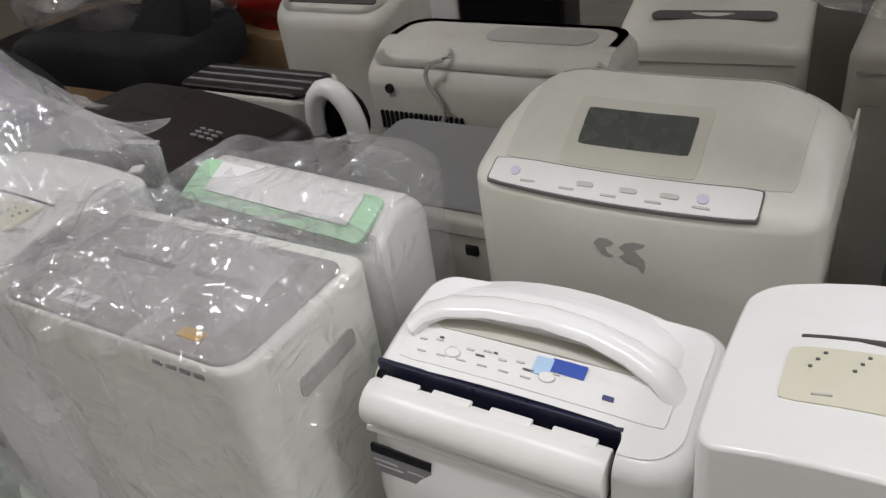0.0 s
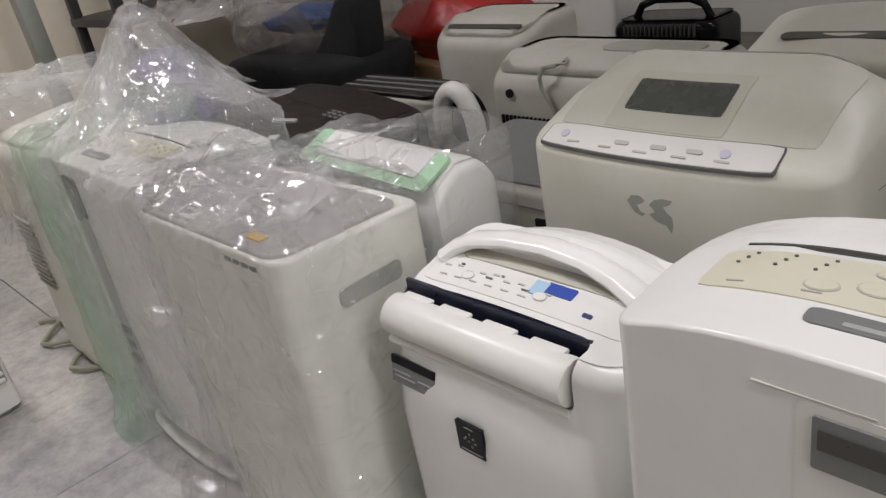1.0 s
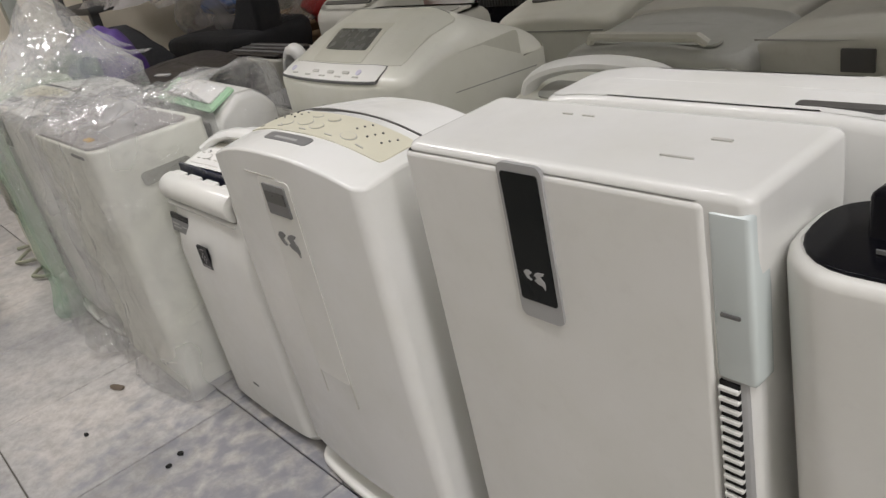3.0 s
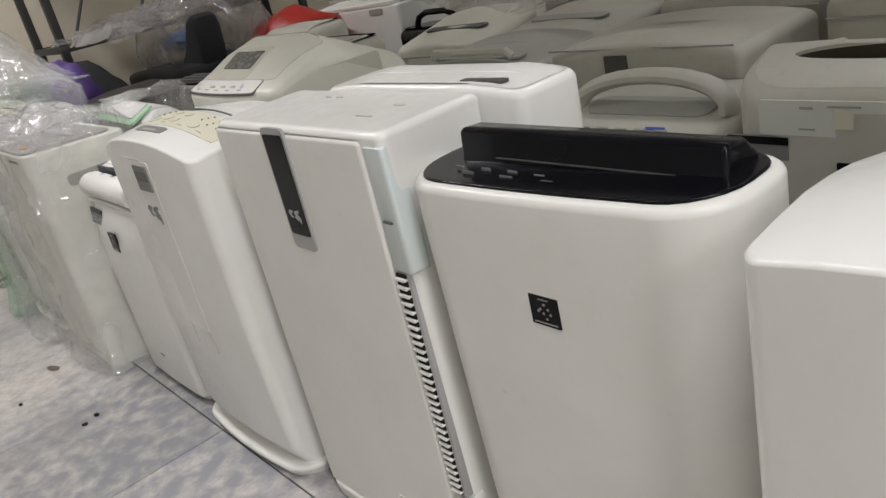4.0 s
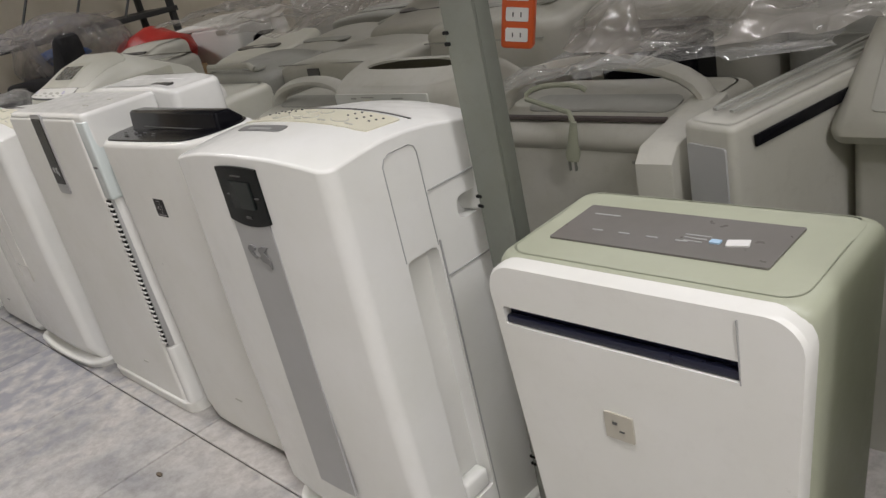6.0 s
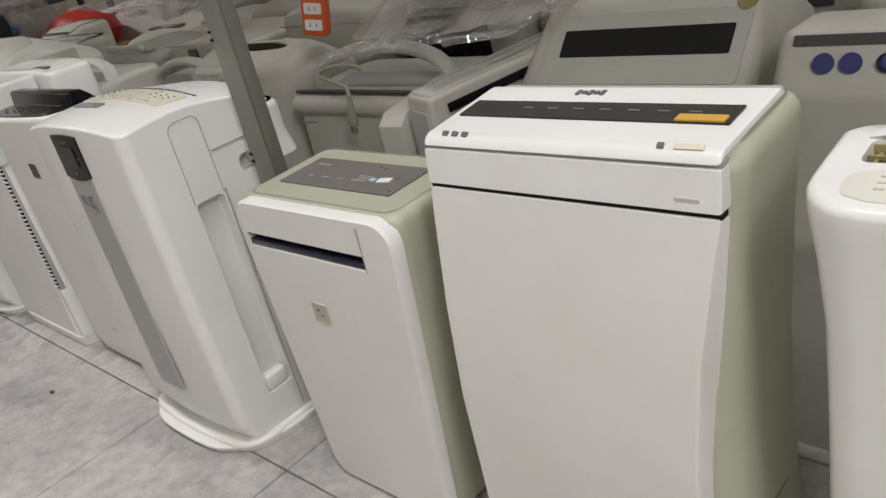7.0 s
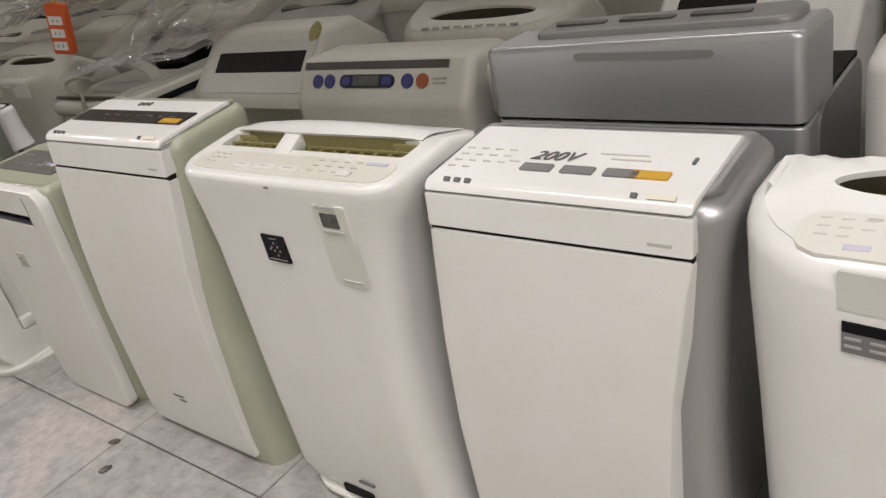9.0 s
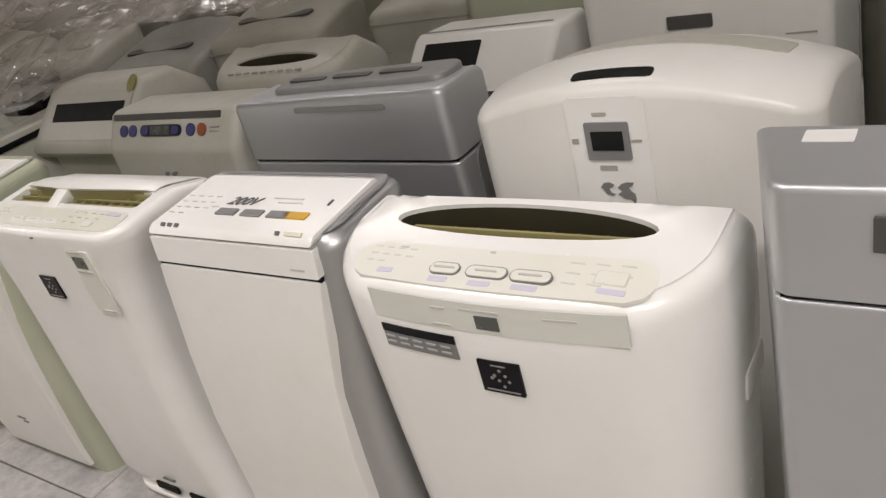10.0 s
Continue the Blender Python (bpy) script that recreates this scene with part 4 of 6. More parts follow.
def slope_purifier(x, y, hw, side, sidek, label, tagtext, strip=True, zs=1.0):
    """Unit with a white front, sloped control lid and curved coloured sides."""
    e = thing("air_purifier", pose(x, y, 0), label, "air purifier", ROW)
    prof = [(0.0, 0.015), (-0.004, 0.06), (-0.004, 0.25), (0.004, 0.37), (0.016, 0.478), (0.02, 0.511), (0.2, 0.511), (0.2, 0.015)]
    fp = prism(prof[:6] + [(0.05, 0.511), (0.05, 0.015)], -hw, hw, 0.005)
    for v in fp.verts:
        v.co.x -= (0.036 if v.co.x > 0 else 0.008) * (1 - (v.co.z / 0.511) ** 3)
    part("front_panel", fp, WHITE2, e)
    part("outlet_gap", moved(box(2 * hw - 0.004, 0.036, 0.012, 0), pose(0, 0.042, 0.506)), DARK, e, smooth=0)
    part("top_front", prism([(0.021, 0.516), (0.025, 0.552), (0.045, 0.552), (0.06, 0.516)], -hw, hw, 0.003), WHITE, e)
    part("lid_seam", moved(box(2 * hw - 0.004, 0.03, 0.005, 0), pose(0, 0.045, 0.5515)), LGREY, e, smooth=0)
    part("lid", prism([(0.026, 0.556), (0.029, 0.562), (0.036, 0.5665), (0.15, 0.576), (0.158, 0.574), (0.162, 0.568), (0.162, 0.556)], -hw, hw, 0.004), WHITE, e)

    def bend(X, Y, Z):
        k = max(0.0, Z / 0.58)
        sway = 0.014 * math.sin(math.pi * min(1, k)) * (1 if X > 0 else -1)
        return X - sway + 0.0, Y + 0.014 * k * k, Z

    w = hw + sidek
    part("side_case", hull([(0.0, -w * 0.98, w * 0.98, 0.008, 0.17, 0.03, 0.03)] + [(0.05 + 0.1 * i, -w, w, 0.006, 0.175, 0.03, 0.03) for i in range(4)] + [(0.46, -w, w, 0.014, 0.175, 0.03, 0.03), (0.53, -w, w, 0.02, 0.175, 0.03, 0.03)],
                           lambda X, Y: 0.562 + 0.07 * max(Y - 0.03, 0) - 0.5 * max(0, Y - 0.16), 0.02, 0.0, bend), side, e)
    pm = face(0, 0.09, 0.5715, 4.8)
    if strip:
        st = decal("black_key_strip", e, STRIPB, 0.296, 0.036, pm @ pose(0.0, 0.003, 0), 0.001, 0.0015, "dark key strip")
        marks(st, GREY, [(-0.07 + 0.03 * i, 0.002, 0.012, 0.0015) for i in range(7)], pose(0, 0, 0), 0.0022)
        decal("yellow_sticker", e, YELLOW, 0.045, 0.012, pm @ pose(0.121, -0.008, 0.001), 0.001, 0.002)
        marks(e, INK, [(-0.035 + 0.007 * i, 0.046, 0.0045, 0.010 - 0.004 * (i % 2)) for i in range(5)], pm, 0.0012)
    else:
        for i in range(3):
            decal("grey_sticker", e, GREY, 0.034, 0.013, pm @ pose(-0.028 + 0.045 * i, -0.022, 0), 0.001, 0.0018)
        decal("yellow_sticker", e, YELLOW, 0.036, 0.013, pm @ pose(0.09, -0.022, 0), 0.001, 0.0018)
        marks(e, FAINT, [(-0.128 + 0.018 * (i % 4), 0.01 - 0.013 * (i // 4), 0.009, 0.0018) for i in range(14)] + [(0.05, 0.012, 0.05, 0.0015), (0.06, 0.003, 0.04, 0.0015), (-0.06, -0.012, 0.012, 0.002)], pm, 0.0012)
        words(e, tagtext, 0.024, INK, pm @ pose(-0.02, -0.006, 0.0008), 0.35)
        marks(e, INK, [(0.12, 0.008, 0.003, 0.011)], pm, 0.0012)
    fm = face(0, 0.0345, 0.5665, 40)
    marks(e, INK, [(-hw + 0.028 + 0.013 * i, 0, 0.007, 0.005) for i in range(3)] + [(hw - 0.055, 0, 0.006, 0.005)], fm, 0.0012)
    marks(e, BEIGE, [(hw - 0.03, 0, 0.026, 0.005)], fm, 0.0012)
    marks(e, INK, [(-0.01, 0, 0.03, 0.0025), (0.0, -0.008, 0.018, 0.002)], face(-0.03, -0.0045, 0.1), 0.001)
    marks(e, INKL, [(0, 0, 0.022, 0.003)], face(hw - 0.03, 0.0225, 0.526, 88), 0.001)
    part("side_joint", moved(box(0.003, 0.06, 0.002, 0), pose(w - 0.012, 0.09, 0.165)), DGREY, e, smooth=0)
    e.scale = (1, 1, zs)
    return e


def waisted_purifier(x, y):
    """White unit, narrower at its waist, with yellowed top grilles and a row of keys."""
    e = thing("air_purifier", pose(x, y, 0), "white waisted air purifier with yellowed top grilles and dark badge", "air purifier", ROW)
    top = lambda X, Y: 0.555 + 0.09 * min(max(Y, 0), 0.11) - 0.3 * max(0, Y - 0.115)
    b = part("body", hull([(0.012, -0.182, 0.135, 0.02, 0.17, 0.06, 0.04), (0.06, -0.182, 0.132, 0.004, 0.18, 0.06, 0.04), (0.2, -0.178, 0.124, 0, 0.18, 0.06, 0.04), (0.33, -0.178, 0.126, 0, 0.18, 0.06, 0.04),
                           (0.44, -0.18, 0.14, 0, 0.185, 0.055, 0.04), (0.5, -0.186, 0.158, -0.002, 0.19, 0.05, 0.04), (0.538, -0.192, 0.184, -0.004, 0.19, 0.045, 0.04)], top, 0.008, 0.004), WHITE, e)
    for cx, w in ((-0.107, 0.115), (0.066, 0.178)):
        cut(b, moved(box(w, 0.036, 0.05, 0.006, 2), pose(cx, 0.08, 0.537, 0, 0, 0)))
        part("grille_tray", moved(box(w + 0.004, 0.042, 0.003, 0), pose(cx, 0.08, 0.541)), DARK, e, smooth=0)
        part("grille_back", moved(box(w - 0.002, 0.003, 0.018, 0.001), pose(cx, 0.0955, 0.5435)), OLIVE, e)
        pieces("grille_bar", [moved(box(0.003, 0.034, 0.012, 0), pose(cx - w / 2 + w * (i + 0.5) / 8, 0.08, 0.5435)) for i in range(8)] + [moved(box(w - 0.002, 0.003, 0.003, 0), pose(cx, 0.07 + 0.012 * k, 0.554 + 0.001 * k)) for k in range(2)], OLIVE, e, 0)
    vis = bmesh.new()
    grid = []
    for i in range(29):
        u = i / 28
        X = -0.168 + 0.322 * u
        lift = 0.014 * math.sin(math.pi * u) ** 0.7 if 0 < u < 1 else 0.0
        lip = 0.099 - 0.022 * math.sin(math.pi * u)
        col = []
        for j in range(8):
            Y = lip + (0.178 - lip) * j / 7
            base = top(X, Y)
            col.append((X, Y, base + 0.0015 + lift * (1 - (j / 7) ** 2)))
        grid.append(col)
    up = [[vis.verts.new(q) for q in col] for col in grid]
    lo = [[vis.verts.new((q[0], q[1] + 0.002, q[2] - 0.0035)) for q in col] for col in grid]
    for i in range(28):
        for j in range(7):
            vis.faces.new((up[i][j], up[i + 1][j], up[i + 1][j + 1], up[i][j + 1]))
            vis.faces.new((lo[i][j], lo[i][j + 1], lo[i + 1][j + 1], lo[i + 1][j]))
        vis.faces.new((lo[i][0], lo[i + 1][0], up[i + 1][0], up[i][0]))
    for n0, n1 in ((1, 10), (13, 27)):
        gf = bmesh.new()
        cols = []
        for i in range(n0, n1 + 1):
            X, Y, Z = grid[i][0]
            cols.append([gf.verts.new((X, Y + dy, zz)) for zz, dy in ((0.548, 0.004), (Z - 0.002, 0.004), (Z - 0.002, 0.008), (0.548, 0.008))])
        for p, q in zip(cols, cols[1:]):
            for k in range(4):
                gf.faces.new((p[k], p[(k + 1) % 4], q[(k + 1) % 4], q[k]))
        gf.faces.new(cols[0][::-1])
        gf.faces.new(cols[-1])
        bmesh.ops.recalc_face_normals(gf, faces=gf.faces)
        part("grille_face", gf, OLIVE, e, "yellowed grille under the visor")
    part("outlet_visor", vis, WHITE, e, "raised white visor over the yellowed grilles")
    part("visor_bridge", prism([(0.05, top(0, 0.05)), (0.082, 0.5755), (0.1, 0.575), (0.1, 0.555), (0.06, 0.552)], -0.05, -0.02, 0.003), WHITE, e)
    pm = face(0, 0.03, top(0, 0.03) + 0.001, 5.1)
    patch("key_panel", e, CREAM, -0.165, 0.165, 0.008, 0.052, top, 0.19, 0.19, 0.004, off=0.0012, r=0.018)
    for i in range(3):
        k = part("key", slab(0.034 - 0.002 * (i == 0), 0.011, 0.005, 0.0026, 5, 0.001), WHITE2, e, m=pm @ pose(-0.068 + 0.042 * i, -0.012, 0))
        marks(k, INKL, [(0, 0, 0.016, 0.0014)], pose(0, 0, 0.0024), 0.0006)
    marks(e, FAINT, [(-0.14 + 0.012 * (i % 3), 0.01 - 0.009 * (i // 3), 0.007, 0.0014) for i in range(8)] + [(0.05 + 0.02 * (i % 4), 0.012 - 0.011 * (i // 4), 0.009, 0.0016) for i in range(11)], pm, 0.0018)
    decal("key", e, WHITE2, 0.02, 0.01, pm @ pose(0.105, -0.012, 0), 0.003, 0.0024)
    marks(e, LILAC, [(0.135, 0.012, 0.03, 0.005)], pm, 0.0016)
    badge(e, 0.041, 0.037, face(-0.024, -0.005, 0.461))
    s = decal("display_strip", e, STRIPW, 0.05, 0.105, face(0.093, -0.0056, 0.479, 92), 0.003, 0.0008, "pale strip with a small display")
    part("display", slab(0.026, 0.018, 0.001, 0.0012), LCD, s, m=pose(-0.002, 0.034, 0.0004))
    marks(s, INKL, [(-0.004, 0.051, 0.03, 0.003), (0.0, 0.02, 0.032, 0.003), (0.004, -0.045, 0.03, 0.002)], pose(0, 0, 0.001), 0.0012)
    marks(e, INK, [(0, 0, 0.03, 0.0035)], face(-0.01, -0.004, 0.075), 0.001)
    part("foot", hull([(0.0, -0.188, 0.142, 0.018, 0.175, 0.08, 0.04), (0.014, -0.186, 0.14, 0.004, 0.175, 0.08, 0.04)], flat(0.022), 0.005, 0.004), WHITE2, e)
    pieces("foot_slot", [moved(box(0.06, 0.006, 0.016, 0.003), pose(cx, 0.004, 0.03)) for cx in (-0.045, 0.045)], DARK, e)
    part("grip_dash", moved(slab(0.007, 0.0018, 0.0006, 0.001), face(0.0, -0.0085, 0.546)), INK, e)
    return e


def oval_slot_body(e, hw, zf, rise, depth, material, slotw, sloty, slope=0.34, sd=0.021, bow=0.006):
    top = lambda X, Y: zf + slope * min(max(Y, 0), 0.125) + rise * (1 - (X / hw) ** 2) - 0.7 * max(0, Y - 0.125)
    b = part("body", hull([(0.004, -hw * 0.9, hw * 0.9, 0.02, depth - 0.01, 0.07, 0.05), (0.05, -hw * 0.92, hw * 0.92, 0.006, depth, 0.08, 0.05), (0.35, -hw * 0.97, hw * 0.97, 0, depth, 0.085, 0.05),
                           (zf - 0.06, -hw, hw, 0, depth, 0.085, 0.05)], top, 0.02, bow), material, e)
    tool = moved(disc(1.0, 0.1, 32, slotw / 2, sd), pose(0, sloty, top(0, sloty) - 0.035))
    cut(b, tool)
    b.modifiers.clear()
    cup = bmesh.new()
    rims = []
    for k, dz in ((0.985, -0.0035), (0.985, -0.034)):
        vs = []
        for i in range(40):
            t = 2 * math.pi * i / 40
            X, Y = slotw / 2 * k * math.cos(t), sloty + sd * k * math.sin(t)
            vs.append(cup.verts.new((X, Y, top(X, Y) + dz)))
        rims.append(vs)
    for i in range(40):
        cup.faces.new((rims[0][i], rims[1][i], rims[1][(i + 1) % 40], rims[0][(i + 1) % 40]))
    cup.faces.new(rims[1])
    part("slot_cup", cup, DARKOL, e)
    part("slot_vane", moved(box(slotw * 0.9, 0.004, 0.02, 0.001), pose(0, sloty + 0.004, top(0, sloty) - 0.033)), OLIVE, e)
    pieces("slot_rib", [moved(box(0.003, 0.036, 0.012, 0), pose(-slotw * 0.4 + slotw * 0.8 * i / 8, sloty, top(0, sloty) - 0.032)) for i in range(9)], DGREY, e, 0)
    return b, top


KEYW = mat("pale_cream_key_panel", (0.76, 0.755, 0.70), 0.34)


def oval_slot_purifier(x, y):
    e = thing("air_purifier", pose(x, y, 0), "rounded white air purifier with dark oval top outlet and printed keys", "air purifier", ROW)
    b, top = oval_slot_body(e, 0.2, 0.535, 0.005, 0.19, WHITE, 0.276, 0.088, 0.2, 0.024, 0.018)
    pm = face(0, 0.018, top(0, 0.034) + 0.0008, 11.3)
    patch("key_panel", e, KEYW, -0.15, 0.155, 0.012, 0.058, top, 0.2, 0.19, 0.018, off=0.0006, r=0.02, label="cream key panel")
    for i, w in enumerate((0.03, 0.04, 0.038)):
        k = part("key", slab(w + 0.002, 0.0145, 0.007, 0.0014, 5), GREY, e, m=pm @ pose(-0.038 + 0.044 * i, -0.002, 0))
        part("key_cap", slab(w, 0.0125, 0.006, 0.0022, 5, 0.0006), KEYW, k)
        marks(k, INKL, [(0, 0, 0.022, 0.0018)], pose(0, 0, 0.0026), 0.0008)
    at = lambda px, py: on_top(top, px, py, 0.2, 0.19, 0.018, 0.0006)
    for i in range(10):
        marks(e, FAINT, [(0, 0, 0.009, 0.0016)], at(-0.132 + 0.015 * (i % 4), 0.05 - 0.009 * (i // 4)), 0.0004)
    for i in range(8):
        marks(e, FAINT, [(0, 0, 0.013, 0.0016)], at(0.084 + 0.022 * (i % 3), 0.05 - 0.011 * (i // 3)), 0.0004)
    for mx, my, w in ((0.0, 0.055, 0.006), (-0.1, 0.052, 0.01)):
        marks(e, INKL, [(0, 0, w, 0.0025)], at(mx, my), 0.0005)
    for mx, my, w in ((-0.105, 0.022, 0.018), (-0.04, 0.019, 0.02), (0.004, 0.019, 0.022), (0.048, 0.019, 0.024), (0.122, 0.022, 0.024)):
        marks(e, LILAC, [(0, 0, w, 0.006)], at(mx, my), 0.0005)
    part("key", slab(0.028, 0.016, 0.002, 0.0004), FAINT, e, m=at(0.118, 0.036))
    part("key_cap", slab(0.026, 0.014, 0.002, 0.0008), KEYW, e, m=at(0.118, 0.036))
    yf = lambda X: -0.0178 * (1 - (X / 0.198) ** 2)
    s = front_patch("front_strip", e, PANELW, -0.112, 0.142, 0.507, 0.538, yf, 0.0008, "pale grey strip below the rim")
    part("display", slab(0.023, 0.014, 0.0005, 0.0008), LCD, s, m=face(0.018, yf(0.018) - 0.0008, 0.519))
    marks(s, INKL, [(-0.035, 0.01, 0.015, 0.002), (-0.035, -0.008, 0.02, 0.0016), (0.008, 0.0115, 0.04, 0.0022)], face(0.004, yf(0.0) - 0.0003, 0.519), 0.0008)
    marks(s, INKL, [(0, 0, 0.03, 0.002)], face(0.087, yf(0.087) - 0.0006, 0.529, 90, 4.5), 0.0006)
    front_patch("energy_label", e, GREY, -0.1085, -0.0225, 0.472, 0.498, yf, 0.0012, "small grey label with dark heading")
    front_patch("label_heading", e, BLACK, -0.1085, -0.0225, 0.4895, 0.498, yf, 0.0016)
    for i in range(10):
        lx = -0.101 + 0.0165 * (i % 5)
        marks(e, LGREY, [(0, 0, 0.011, 0.002)], face(lx, yf(lx) - 0.0012, 0.4845 - 0.0065 * (i // 5), 90, -3.6), 0.0008)
    badge(e, 0.043, 0.036, face(0.018, yf(0.018) + 0.0002, 0.4595))
    part("side_grip", moved(box(0.006, 0.06, 0.03, 0.003), pose(0.196, 0.12, 0.38)), WHITE2, e)
    return e


DARKOL = mat("dark_olive_cavity", (0.05, 0.043, 0.025), 0.5, vary=0.3)
PANELW = mat("pale_grey_print_strip", (0.66, 0.67, 0.63), 0.4)


def silver_purifier(x, y):
    e = thing("air_purifier", pose(x, y, 0), "silver air purifier with flat top and dark label", "air purifier", ROW)
    flare = lambda X, Y, Z: (X * (1 + 1.6 * min(max(Y, 0), 0.1)), Y, Z)
    part("body", hull([(0.0, -0.185, 0.185, 0.01, 0.1, 0.01, 0.006), (0.545, -0.19, 0.19, 0.0, 0.1, 0.01, 0.006)], flat(0.549), 0.003, 0, flare), SILVER, e)
    part("seam", moved(box(0.374, 0.09, 0.008, 0), pose(0, 0.049, 0.547)), DARK, e, smooth=0)
    part("upper_case", hull([(0.553, -0.19, 0.19, 0.0, 0.1, 0.01, 0.006), (0.62, -0.19, 0.19, 0.0, 0.1, 0.012, 0.006)], flat(0.641), 0.006, 0, flare), SILVER, e)
    part("top_tray", moved(slab(0.26, 0.022, 0.004, 0.004, 4, 0.001), face(0.04, 0.045, 0.641, 0)), LGREY, e)
    part("top_slot", moved(slab(0.08, 0.006, 0.002, 0.002, 4), face(-0.04, 0.075, 0.641, 0)), SILVERD, e)
    decal("paper_tag", e, PAPER, 0.034, 0.02, face(-0.165, 0.078, 0.6405, 0), 0.001, 0.001)
    decal("dark_label", e, DGREY, 0.055, 0.026, face(-0.1, -0.0005, 0.608), 0.001, 0.002)
    return e


def wrapped_flat_purifier(x, y):
    e = thing("air_purifier", pose(x, y, 0), "white air purifier with grey top panel, wrapped in clear film", "air purifier", ROW)
    top = lambda X, Y: 0.534 - 0.03 * max(0, Y)
    part("body", hull([(0.0, -0.185, 0.19, 0.004, 0.22, 0.025, 0.02), (0.3, -0.19, 0.195, 0.0, 0.225, 0.028, 0.02), (0.5, -0.193, 0.198, 0.0, 0.225, 0.03, 0.02)], top, 0.006), WRAPW, e)
    part("top_panel", hull([(0.53, -0.19, 0.185, 0.004, 0.2, 0.03, 0.02), (0.531, -0.19, 0.185, 0.004, 0.2, 0.03, 0.02)], lambda X, Y: top(X, Y) + 0.006, 0.003), PANELG, e, "grey top panel")
    pieces("panel_slot", [moved(box(0.1, 0.006, 0.004, 0), pose(cx, 0.12, 0.536)) for cx in (-0.06, 0.07)], DGREY, e, 0)
    part("side_grip", moved(slab(0.1, 0.026, 0.008, 0.003, 4), face(0.197, 0.12, 0.455, 90, 90)), GREYW, e, "dark grey side grip")
    tm = face(-0.07, 0.03, 0.5405, -1.7)
    pl = decal("paper_label", e, PAPER, 0.055, 0.024, tm, 0.001, 0.001, "small white paper label")
    words(pl, "100V", 0.017, INK, pose(0.0, 0.006, 0.0012, 0, 0, 180), 0.1)
    decal("yellow_sticker", e, YELLOW, 0.034, 0.014, face(0.11, 0.03, 0.5405, -1.7), 0.003, 0.001)
    marks(e, INK, [(0.08 + 0.02 * i, 0, 0.014, 0.006) for i in range(4)], face(0.0, -0.0005, 0.518), 0.001)
    part("film_bag", film_bag(-0.195, 0.2, 0.0, 0.225, 0.006, lambda X, Y: 0.548, 0.008, 0.02, 15, 2.0), FILM, e, "loose clear plastic film")
    part("film_tail", moved(film_heap(-0.22, 0.18, -0.04, 0.16, lambda X, Y: 0.556 + 0.05 * max(0, -X), 0.04, 12, 5.0, 0.013), pose(0, 0, 0)), FILM, e, "crumpled clear film")
    part("film_foot", moved(lump(0.05, 0.04, 0.035, 0.5, 4, 3.0, 3), pose(-0.2, -0.03, 0)), FILM, e)
    return e


def wrapped_display_purifier(x, y):
    e, top = domed_purifier(x, y, "white air purifier with dark display, wrapped in clear and green film", 0.175, 0.25, 0.565, WHITE, 0.016)
    decal("display", e, SMOKE, 0.06, 0.072, face(-0.062, -0.013, 0.52), 0.004, 0.002, "dark display")
    part("front_band", moved(slab(0.055, 0.36, 0.003, 0.0014), face(-0.062, -0.0125, 0.30)), LGREY, e, "grey vertical band")
    marks(e, GREY, [(0, 0.03 * i, 0.035, 0.014) for i in range(3)], face(-0.062, -0.0155, 0.2), 0.001)
    def roof(X, Y):
        return 0.60 + 0.17 * math.exp(-((X - 0.05) / 0.11) ** 2 - ((Y - 0.13) / 0.09) ** 2)
    part("film_bag", film_bag(-0.185, 0.185, -0.02, 0.26, 0.006, roof, 0.01, 0.016, 13, 7.0), FILM, e, "loose clear film with a tall peak")
    part("film_crown", moved(film_heap(-0.16, 0.2, -0.02, 0.26, lambda X, Y: roof(X, Y) + 0.012, 0.03, 9, 1.0, 0.014), pose(0, 0, 0)), FILM, e, "crumpled clear film")
    gb = film_bag(-0.2, -0.12, -0.03, 0.25, 0.01, lambda X, Y: 0.615, 0.01, 0.012, 8, 11.0)
    part("green_film", gb, FILMG, e, "green tinted film")
    return e


def vent_purifier(x, y):
    e = thing("air_purifier", pose(x, y, 0), "rounded white air purifier with slotted front under dusty film", "air purifier", ROW)
    part("body", hull([(0.0, -0.18, 0.18, 0.01, 0.24, 0.07, 0.04), (0.03, -0.19, 0.19, 0, 0.25, 0.08, 0.04), (0.5, -0.185, 0.185, 0.004, 0.25, 0.08, 0.04)], flat(0.545, 0, 0.1), 0.03), CREAM, e)
    slot = None
    for i in range(14):
        m2 = pose(-0.07, -0.002, 0.205 + 0.0125 * i)
        if slot is None:
            slot = part("vent_slot", box(0.11, 0.008, 0.005, 0.002, 1), GREYW, e, m=m2)
        else:
            o = new("vent_slot", slot.data)
            o.parent, o.matrix_basis = e, m2
    part("knob", moved(disc(0.012, 0.004, 16), face(-0.09, -0.001, 0.31)), PAPER, e)
    part("film_bag", film_bag(-0.19, 0.19, 0, 0.25, 0.3, lambda X, Y: 0.60 + 0.06 * math.exp(-((X) / 0.12) ** 2), 0.01, 0.018, 9, 4.0), FILM, e, "cloudy film hood")
    return e


